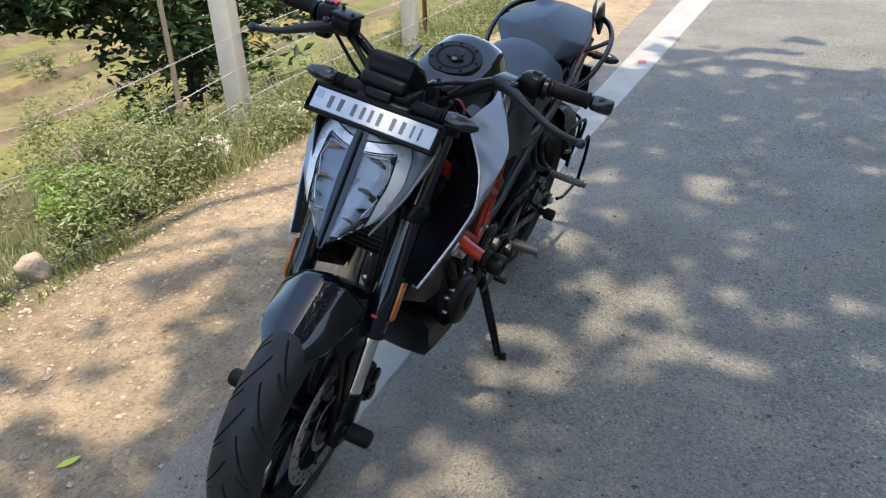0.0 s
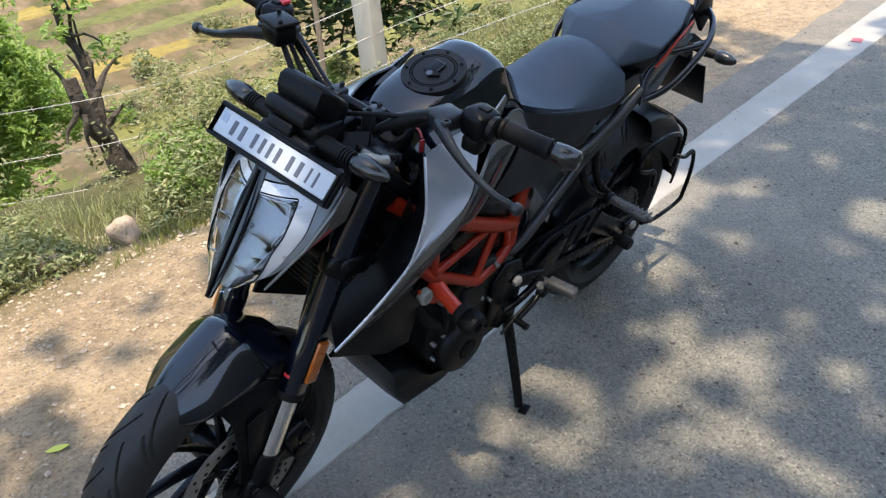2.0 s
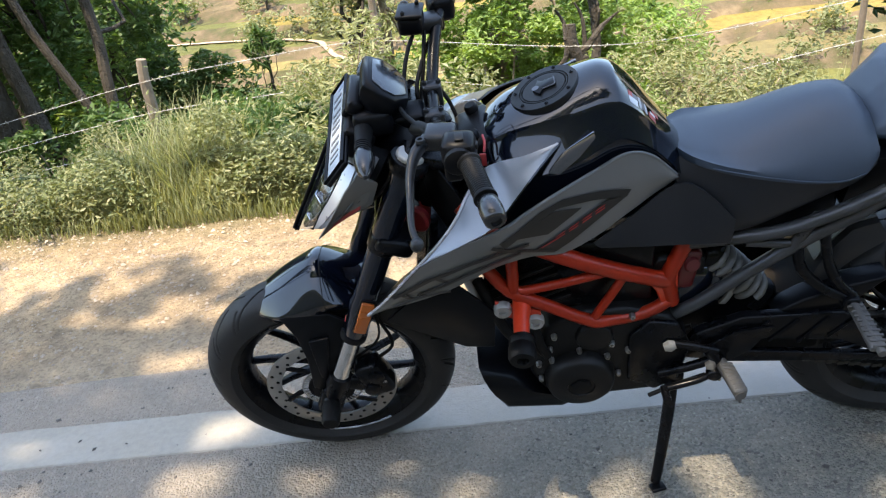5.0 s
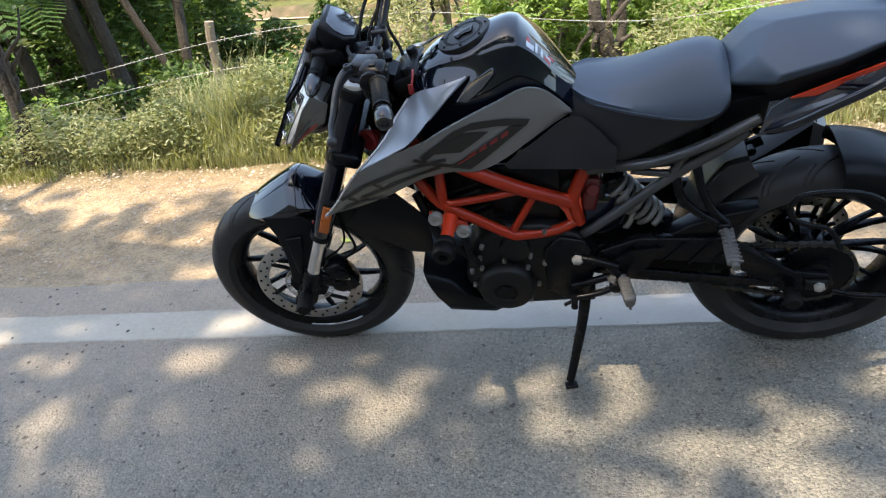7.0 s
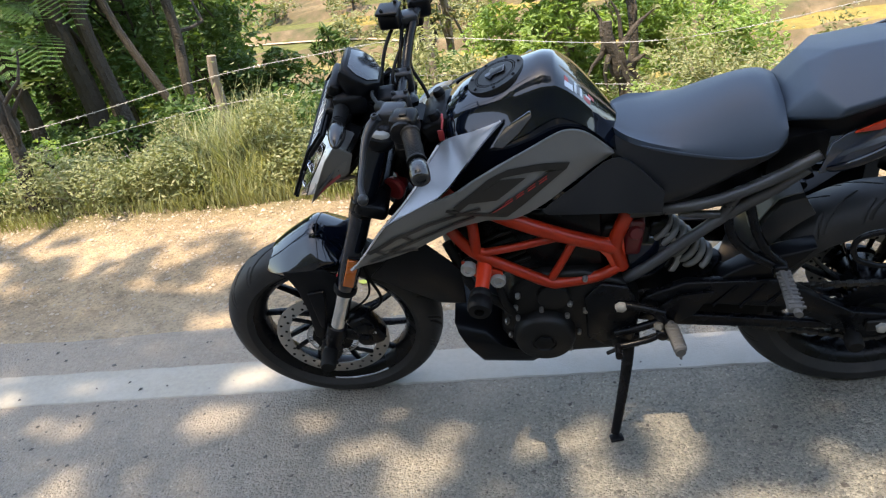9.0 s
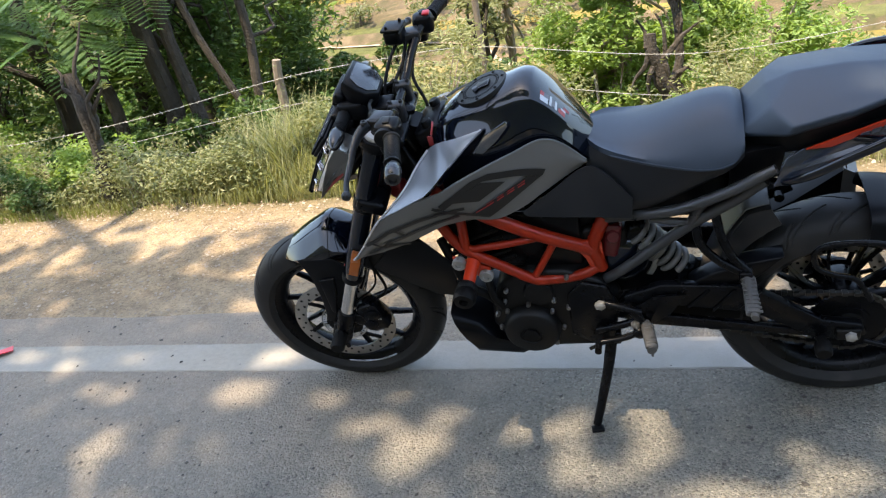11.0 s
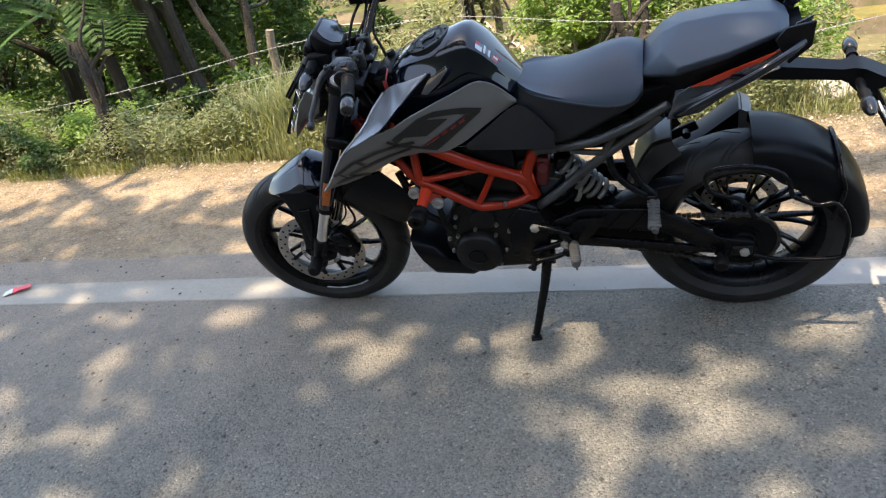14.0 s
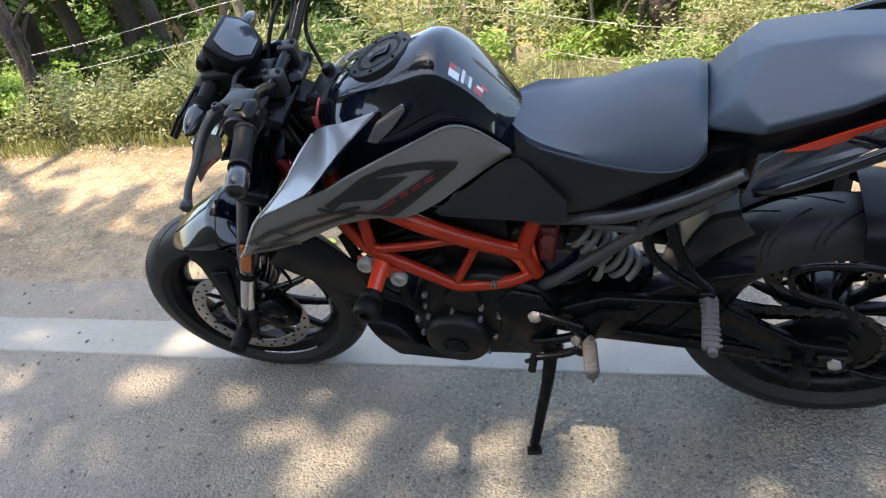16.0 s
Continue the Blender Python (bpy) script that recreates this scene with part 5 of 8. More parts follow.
    bmesh.ops.recalc_face_normals(bm, faces=bm.faces)
    pil = part("pillion_seat", bevelled(bm, 0.006, 3, 8), SEATM, label="black vinyl pillion seat with a blunt nose facet", sharp=40)
    part("pillion_base", loft([[(x, -w, zt), (x, w, zt), (x, w * 0.88, zb), (x, -w * 0.88, zb)] for x, w, zt, zb in [(1.096, 0.066, 0.853, 0.825), (1.19, 0.127, 0.882, 0.836), (1.30, 0.115, 0.910, 0.862), (1.42, 0.078, 0.935, 0.905)]]), MATTE, pil)


def build_tail():
    tail = new("tail_unit")
    tail.parent = bike
    out = [(1.163, 0.142, 0.770), (1.186, 0.120, 0.825), (1.214, 0.114, 0.842), (1.241, 0.112, 0.848), (1.397, 0.094, 0.900), (1.434, 0.087, 0.922), (1.452, 0.076, 0.966), (1.489, 0.070, 0.980), (1.462, 0.090, 0.911), (1.423, 0.100, 0.890), (1.334, 0.118, 0.838), (1.240, 0.136, 0.780)]
    for s in (-1, 1):
        part("tail_panel", slab([(x, s * y, z) for x, y, z in out], 0.008, 0.002), TAILPANEL, tail, "glossy black tail panel, tinted blue for reflected sky")
        part("tail_facet", skin([[(x0 + (x1 - x0) * t, s * (y0 + (y1 - y0) * t), z0 + (z1 - z0) * t) for t in (0, 0.5, 1.0)] for (x0, y0, z0), (x1, y1, z1) in (((1.185, 0.112, 0.834), (1.172, 0.136, 0.790)), ((1.235, 0.112, 0.838), (1.235, 0.133, 0.812)), ((1.30, 0.108, 0.852), (1.30, 0.128, 0.834)), ((1.41, 0.098, 0.888), (1.42, 0.114, 0.874)))], 0.004), TAILPANEL, tail, "glossy tail facet")
        strip = part("orange_strip", slab([(1.221, s * 0.1265, 0.849), (1.294, s * 0.1185, 0.875), (1.419, s * 0.1025, 0.914), (1.372, s * 0.107, 0.886), (1.268, s * 0.120, 0.848)], 0.004), ORANGE, tail, "orange tail strip")
        part("print_bar", joined(*[slab([(1.315 + 0.02 * k, s * (0.1185 - 0.0022 * k), 0.862 + 0.007 * k), (1.331 + 0.02 * k, s * (0.117 - 0.0022 * k), 0.867 + 0.007 * k), (1.335 + 0.02 * k, s * (0.1165 - 0.0022 * k), 0.877 + 0.0065 * k), (1.319 + 0.02 * k, s * (0.118 - 0.0022 * k), 0.872 + 0.0065 * k)], 0.003) for k in range(3)]), INK, strip)
        rail = part("grab_rail", joined(tube([(1.165, s * 0.112, 0.762), (1.19, s * 0.146, 0.785), (1.225, s * 0.174, 0.818), (1.285, s * 0.186, 0.862), (1.36, s * 0.180, 0.900), (1.425, s * 0.150, 0.925), (1.468, s * 0.110, 0.934)], [0.009, 0.010, 0.0105, 0.0105, 0.011, 0.011, 0.010], 10, 5, squash=0.75), tube([(1.31, s * 0.108, 0.858), (1.345, s * 0.145, 0.876), (1.365, s * 0.178, 0.900)], [0.008, 0.007, 0.007], 8, 3)), GLOSS, tail, "black grab rail")
        part("rail_blade", slab([(1.436, s * 0.120, 0.886), (1.405, s * 0.102, 0.940), (1.428, s * 0.104, 0.970), (1.492, s * 0.094, 0.978), (1.484, s * 0.112, 0.925)], 0.012, 0.004), MATTE, rail)
    part("tail_floor", loft([[(x, -w, zt), (x, w, zt), (x, w * 0.8, zb), (x, -w * 0.8, zb)] for x, w, zt, zb in [(1.08, 0.11, 0.83, 0.72), (1.2, 0.112, 0.855, 0.765), (1.32, 0.104, 0.885, 0.81), (1.44, 0.085, 0.912, 0.87), (1.475, 0.074, 0.93, 0.905)]]), MATTE, tail)
    part("tail_light", loft([[(x, -w, zt), (x, w, zt), (x, w, zb), (x, -w, zb)] for x, w, zt, zb in [(1.40, 0.066, 0.885, 0.855), (1.462, 0.06, 0.902, 0.872), (1.474, 0.05, 0.904, 0.882)]]), TAILRED, tail, "red tail light lens")
    arm = part("plate_arm", joined(bevelled(loft([[(x, -w, zt), (x, w, zt), (x, w, zb), (x, -w, zb)] for x, w, zt, zb in [(1.36, 0.034, 0.838, 0.80), (1.446, 0.028, 0.823, 0.788), (1.51, 0.025, 0.812, 0.780), (1.572, 0.024, 0.802, 0.772), (1.600, 0.028, 0.806, 0.758)]]), 0.003),
                                    bevelled(loft([[(x, -w, zt), (x, w, zt), (x, w, zb), (x, -w, zb)] for x, w, zt, zb in [(1.588, 0.026, 0.800, 0.764), (1.60, 0.028, 0.806, 0.750), (1.622, 0.032, 0.803, 0.728), (1.655, 0.034, 0.785, 0.746), (1.690, 0.034, 0.765, 0.756)]]), 0.003),
                                    slab([(1.645, -0.03, 0.752), (1.700, -0.03, 0.640), (1.700, 0.03, 0.640), (1.645, 0.03, 0.752)], 0.012, 0.002), tube([(1.612, -0.09, 0.770), (1.612, 0.09, 0.770)], 0.011, 10)), MATTE, tail, "black plate arm")
    for s in (-1, 1):
        part("rear_indicator", tube([(1.613, s * 0.085, 0.770), (1.614, s * 0.118, 0.771)], [0.015, 0.011], 12), RUBBER, arm)
        part("indicator_pod", lathe((1.614, s * 0.114, 0.771), (0.04, s, 0), [(0.010, 0), (0.016, 0.006), (0.0185, 0.02), (0.0165, 0.038), (0.011, 0.054), (0.004, 0.062)], 16), SMOKED, arm)
    plate = part("rear_plate", slab([(1.660, -0.078, 0.712), (1.735, -0.078, 0.576), (1.735, 0.078, 0.576), (1.660, 0.078, 0.712)], 0.004, 0.001), PLATE, arm, "white rear number plate")
    part("plate_back", slab([(1.652, -0.082, 0.714), (1.729, -0.082, 0.568), (1.729, 0.082, 0.568), (1.652, 0.082, 0.714)], 0.006, 0.001), MATTE, plate)
    on = lambda t, y: (1.665 + 0.075 * t, y, 0.7135 - 0.136 * t)
    part("print_bar", joined(*[slab([on(0.12 + 0.44 * r, -0.066 + 0.028 * k), on(0.44 + 0.44 * r, -0.066 + 0.028 * k), on(0.44 + 0.44 * r, -0.049 + 0.028 * k), on(0.12 + 0.44 * r, -0.049 + 0.028 * k)], 0.003) for r in range(2) for k in range(5)]), INK, plate)


def mirror_line(pts, s):
    return [(x, s * -y, z) for x, y, z in pts]


def build_frame():
    fr = new("trellis_frame")
    fr.parent = bike
    lines = [([(0.385, -0.078, 0.798), (0.43, -0.104, 0.76), (0.48, -0.116, 0.735), (0.570, -0.121, 0.684), (0.645, -0.117, 0.642), (0.705, -0.110, 0.610), (0.772, -0.096, 0.572)], 0.0175),
             ([(0.392, -0.093, 0.693), (0.420, -0.112, 0.662), (0.462, -0.124, 0.606), (0.534, -0.126, 0.559), (0.620, -0.122, 0.499), (0.66, -0.116, 0.490), (0.737, -0.104, 0.492), (0.784, -0.09, 0.508)], 0.0135),
             ([(0.470, -0.118, 0.70), (0.470, -0.124, 0.65), (0.468, -0.125, 0.608)], 0.0125), ([(0.482, -0.125, 0.604), (0.57, -0.121, 0.614), (0.655, -0.115, 0.628)], 0.0095), ([(0.626, -0.120, 0.502), (0.655, -0.117, 0.552), (0.685, -0.112, 0.606)], 0.0095),
             ([(0.808, -0.086, 0.665), (0.795, -0.09, 0.635), (0.775, -0.094, 0.580), (0.782, -0.091, 0.54), (0.790, -0.086, 0.500)], 0.0165)]
    for s in (-1, 1):
        for pts, r in lines:
            part("frame_tube", tube(mirror_line(pts, s * -1) if s > 0 else pts, r, 10, 3), ORANGE, fr)
        for corners in ([(0.700, 0.110, 0.622), (0.758, 0.099, 0.600), (0.795, 0.088, 0.590), (0.800, 0.086, 0.500), (0.770, 0.094, 0.492), (0.755, 0.099, 0.545), (0.735, 0.104, 0.580)], [(0.640, 0.1165, 0.648), (0.700, 0.110, 0.618), (0.660, 0.115, 0.612)], [(0.455, 0.1235, 0.625), (0.492, 0.125, 0.612), (0.500, 0.126, 0.592), (0.465, 0.1245, 0.596)]):
            part("frame_gusset", slab([(x, s * y, z) for x, y, z in corners], 0.013, 0.003), ORANGE, fr)
        part("engine_bracket", slab([(0.43, s * 0.128, 0.585), (0.52, s * 0.128, 0.548), (0.522, s * 0.128, 0.52), (0.50, s * 0.128, 0.51), (0.432, s * 0.128, 0.552)], 0.008, 0.002), ORANGE, fr)
        sl = part("crash_bobbin", lathe((0.477, s * 0.200, 0.553), (-0.03, s, -0.08), [(0.017, 0), (0.024, 0.003), (0.026, 0.014), (0.022, 0.020), (0.027, 0.026), (0.028, 0.046), (0.024, 0.056), (0.012, 0.057), (0.011, 0.045)], 24), RUBBER, fr, "black crash bobbin")
        part("bobbin_arm", tube([(0.484, s * 0.122, 0.572), (0.480, s * 0.160, 0.562), (0.477, s * 0.206, 0.552)], [0.019, 0.0165, 0.0155], 14), ORANGE, sl, "orange bobbin arm")
        for c in ((0.445, s * 0.126, 0.565), (0.508, s * 0.126, 0.524)):
            part("collar_bolt", lathe(c, (0, s, 0), [(0.018, 0), (0.0185, 0.012), (0.016, 0.017), (0.009, 0.017), (0.008, 0.012)], 18), BEIGE, fr, "worn pale collar bolt")
    # Black on the orange head tube, and the added plates, stand for shadow.
    part("head_tube", lathe((0.318, 0, 0.765), AXIS, [(0.032, 0), (0.032, 0.16)], 20), MATTE, fr)
    both("head_shade_plate", lambda: slab([(0.315, -0.026, 0.90), (0.345, -0.045, 0.88), (0.41, -0.096, 0.79), (0.425, -0.108, 0.68), (0.395, -0.094, 0.675), (0.33, -0.04, 0.775)], 0.010, 0.002), MATTE, fr, "black plate added for shade at the steering head")
    part("horn", joined(lathe((0.302, -0.035, 0.746), (-0.5, -1, 0.1), [(0.010, 0), (0.026, 0.004), (0.028, 0.016), (0.022, 0.020), (0.016, 0.018)], 20), box((0.312, -0.014, 0.755), (0.02, 0.03, 0.045), 0.004)), REDFADED, fr, "dark red horn")
    sub = new("subframe")
    sub.parent = bike
    lines = [([(0.803, -0.088, 0.660), (0.937, -0.112, 0.688), (1.002, -0.122, 0.712), (1.08, -0.128, 0.752), (1.13, -0.130, 0.783), (1.168, -0.131, 0.808)], [0.013, 0.013, 0.013, 0.013, 0.013, 0.0105]), ([(0.790, -0.084, 0.455), (0.838, -0.098, 0.500), (0.92, -0.102, 0.575), (1.009, -0.108, 0.655), (1.09, -0.118, 0.72), (1.15, -0.124, 0.775)], 0.0135),
             ([(0.91, -0.108, 0.668), (0.96, -0.107, 0.658), (1.01, -0.108, 0.655)], 0.009), ([(1.0, -0.108, 0.648), (1.02, -0.11, 0.70), (1.03, -0.12, 0.725)], 0.0125)]
    for s in (-1, 1):
        for pts, r in lines:
            part("subframe_tube", tube(mirror_line(pts, -1 if s > 0 else 1) if s > 0 else pts, r, 10, 3), FRAMEGREY, sub)
        for pts in ([(1.01, 0.108, 0.655), (1.02, 0.12, 0.60), (1.06, 0.13, 0.555), (1.115, 0.142, 0.525)], [(1.05, 0.112, 0.69), (1.065, 0.12, 0.62), (1.09, 0.13, 0.565), (1.125, 0.142, 0.53)]):
            part("peg_hanger", tube([(x, s * y, z) for x, y, z in pts], 0.0105, 8, 4), METALBLACK, sub)
        peg = part("pillion_peg", joined(tube([(1.12, s * 0.145, 0.522), (1.128, s * 0.278, 0.518)], [0.012, 0.014, 0.014, 0.010], 10, squash=0.8), *[box((1.1205 + 0.0085 * k / 8, s * (0.165 + 0.0125 * k), 0.5265), (0.030, 0.005, 0.006), 0.0015) for k in range(9)], box((1.124, s * 0.21, 0.52), (0.03, 0.118, 0.014), 0.005)), PEGRUBBER, sub, "dusty grey pillion footpeg")
        part("peg_pivot", box((1.118, s * 0.145, 0.522), (0.03, 0.03, 0.032), 0.006), METALBLACK, peg)
    part("underseat_box", joined(box((0.95, 0, 0.70), (0.26, 0.16, 0.11), 0.015), box((0.74, 0, 0.66), (0.2, 0.15, 0.12), 0.02)), MATTE, sub)


def build_engine():
    e = new("engine")
    e.parent = bike
    part("crankcase", joined(prism([(0.50, 0.40), (0.53, 0.475), (0.60, 0.515), (0.70, 0.515), (0.79, 0.475), (0.83, 0.40), (0.81, 0.30), (0.76, 0.245), (0.60, 0.235), (0.52, 0.27), (0.49, 0.33)], -0.115, 0.115, 0.012)), ENGINE, e, "black cast crankcase")
    for s in (-1, 1):
        cov = part("round_cover", lathe((0.597, s * 0.11, 0.322), (0, s, 0), [(0.076, 0), (0.076, 0.02), (0.071, 0.034), (0.064, 0.040), (0.03, 0.044), (0.028, 0.041), (0.0, 0.041)][:6], 40), ENGINE, e, "round black engine cover")
        part("cover_centre", lathe((0.597, s * 0.152, 0.322), (0, s, 0), [(0.024, 0), (0.024, 0.004), (0.02, 0.006)], 6), RUBBER, cov)
        for a in lin(0, 2 * math.pi, 8, endpoint=False):
            part("cover_bolt", bolt((0.597 + 0.084 * math.cos(a), s * 0.117, 0.322 + 0.084 * math.sin(a)), 0.006, (0, s, 0), 0.012), STEEL, cov)
    part("upper_cover", lathe((0.628, -0.10, 0.446), (0, -1, 0), [(0.040, 0), (0.040, 0.020), (0.036, 0.027), (0.016, 0.029)], 30), ENGINE, e)
    part("sprocket_cover", prism([(0.70, 0.30), (0.70, 0.44), (0.74, 0.485), (0.80, 0.47), (0.83, 0.40), (0.81, 0.29), (0.76, 0.26)], -0.128, -0.112, 0.006), METALBLACK, e)
    for x, z in ((0.545, 0.455), (0.60, 0.50), (0.705, 0.50), (0.72, 0.44), (0.535, 0.415), (0.51, 0.37), (0.70, 0.395), (0.665, 0.42)):
        part("case_bolt", bolt((x, -0.1155, z), 0.0065, (0, -1, 0), 0.012), STEEL, e)
    cyl = part("cylinder", box((0.505, 0, 0.60), (0.13, 0.19, 0.2), 0.02, (0, -22, 0)), ENGINE, e, "black finned cylinder")
    for k in range(5):
        part("cooling_fin", box((0.515 - 0.0085 * k, 0, 0.53 + 0.021 * k), (0.15, 0.205, 0.007), 0.002, (0, -22, 0)), ENGINE, cyl)
    part("cylinder_head", box((0.455, 0, 0.70), (0.16, 0.2, 0.09), 0.018, (0, -22, 0)), ENGINE, cyl)
    part("side_core", joined(box((0.60, -0.085, 0.60), (0.30, 0.02, 0.17), 0.01), box((0.60, 0.085, 0.60), (0.30, 0.02, 0.17), 0.01)), METALBLACK, e)
    part("hose", tube([(0.40, -0.10, 0.62), (0.45, -0.135, 0.50), (0.50, -0.13, 0.45), (0.53, -0.12, 0.40)], 0.012, 10, 5), RUBBER, e, "coolant hose")
    part("hose", tube([(0.505, -0.125, 0.52), (0.515, -0.14, 0.46), (0.53, -0.13, 0.41)], 0.009, 10, 5), RUBBER, e)
    part("red_cap", joined(box((0.818, -0.062, 0.578), (0.042, 0.045, 0.10), 0.010, (0, 8, 0)), lathe((0.822, -0.082, 0.60), (0.2, -1, 0.2), [(0.016, 0), (0.018, 0.006), (0.014, 0.012)], 14)), DARKRED, e, "dark red reservoir")
    part("airbox_drum", lathe((0.832, 0.06, 0.505), (0, -1, 0), [(0.062, 0), (0.074, 0.015), (0.077, 0.06), (0.076, 0.105), (0.068, 0.128), (0.045, 0.140), (0.012, 0.144)], 40), GLOSS, e, "glossy dark rounded housing")
    rim = [(0.832 + r * math.cos(radians(a)), 0.505 + r * math.sin(radians(a))) for r, aa in ((0.080, lin(52, -38, 12)), (0.093, lin(-34, 44, 12))) for a in aa]
    part("drum_bracket", prism(rim, -0.066, -0.058, 0.001), ALLOY, e, "bright curved bracket")
    part("throttle_body", joined(lathe((0.77, -0.02, 0.60), (0, -1, 0), [(0.03, 0), (0.03, 0.06), (0.022, 0.07)], 16), box((0.83, -0.05, 0.56), (0.05, 0.05, 0.09), 0.01)), ENGINE, e)
    rad = part("radiator", box((0.315, 0, 0.648), (0.045, 0.25, 0.15), 0.006, (0, 18, 0)), METALBLACK, label="black radiator")
    for k in range(13):
        part("radiator_fin", box((0.291 + 0.0032 * (k - 6), 0, 0.648 + 0.0105 * (k - 6)), (0.004, 0.225, 0.0035), 0, (0, 18, 0)), ENGINE, rad)
    both("radiator_cover", lambda: slab([(0.205, -0.118, 0.545), (0.27, -0.135, 0.62), (0.36, -0.14, 0.655), (0.43, -0.132, 0.56), (0.42, -0.122, 0.445), (0.36, -0.116, 0.445)], 0.008, 0.002), MATTE, rad, "matte black radiator cover")
    bell = []
    for y, g in ((-0.135, 0.6), (-0.12, 0.9), (-0.06, 1.0), (0.06, 1.0), (0.12, 0.9), (0.135, 0.6)):
        bell.append([(0.47 + (x - 0.47) * (0.7 + 0.3 * g), y, 0.30 + (z - 0.30) * g) for x, z in ((0.376, 0.380), (0.386, 0.328), (0.400, 0.278), (0.432, 0.215), (0.56, 0.206), (0.60, 0.232), (0.50, 0.285), (0.452, 0.345))])
    part("belly_pan", bevelled(loft(bell), 0.003), MATTE, label="matte black belly pan")
    part("exhaust_header", tube([(0.42, 0.05, 0.63), (0.37, 0.07, 0.54), (0.39, 0.10, 0.38), (0.50, 0.12, 0.25), (0.75, 0.12, 0.24), (0.98, 0.13, 0.27), (1.09, 0.145, 0.36), (1.14, 0.155, 0.44)], 0.02, 14, 6), STEEL, label="steel exhaust header")
    muf = part("muffler", bevelled(loft([[(x, y - w, z - h), (x, y + w, z - h * 0.8), (x, y + w, z + h * 0.7), (x, y - w * 0.3, z + h), (x, y - w, z + h * 0.8)] for x, y, z, w, h in [(1.10, 0.15, 0.40, 0.03, 0.03), (1.15, 0.155, 0.435, 0.045, 0.042), (1.25, 0.165, 0.488, 0.05, 0.05), (1.36, 0.17, 0.562, 0.05, 0.068)]]), 0.006), MATTE, label="black silencer box")
    part("muffler_cap", bevelled(loft([[(x, y - w, z - h), (x, y + w, z - h * 0.8), (x, y + w, z + h * 0.7), (x, y - w * 0.3, z + h), (x, y - w, z + h * 0.8)] for x, y, z, w, h in [(1.352, 0.17, 0.560, 0.053, 0.072), (1.386, 0.172, 0.560, 0.05, 0.045)]]), 0.003), GREY, muf, "dark metal silencer cap")
    part("muffler_bracket", joined(box((1.20, 0.125, 0.55), (0.09, 0.012, 0.03), 0.003, (0, -25, 0)), lathe((1.212, 0.11, 0.555), (0, -1, 0), [(0.012, 0), (0.012, 0.02), (0.006, 0.024)], 12)), METALBLACK, muf)


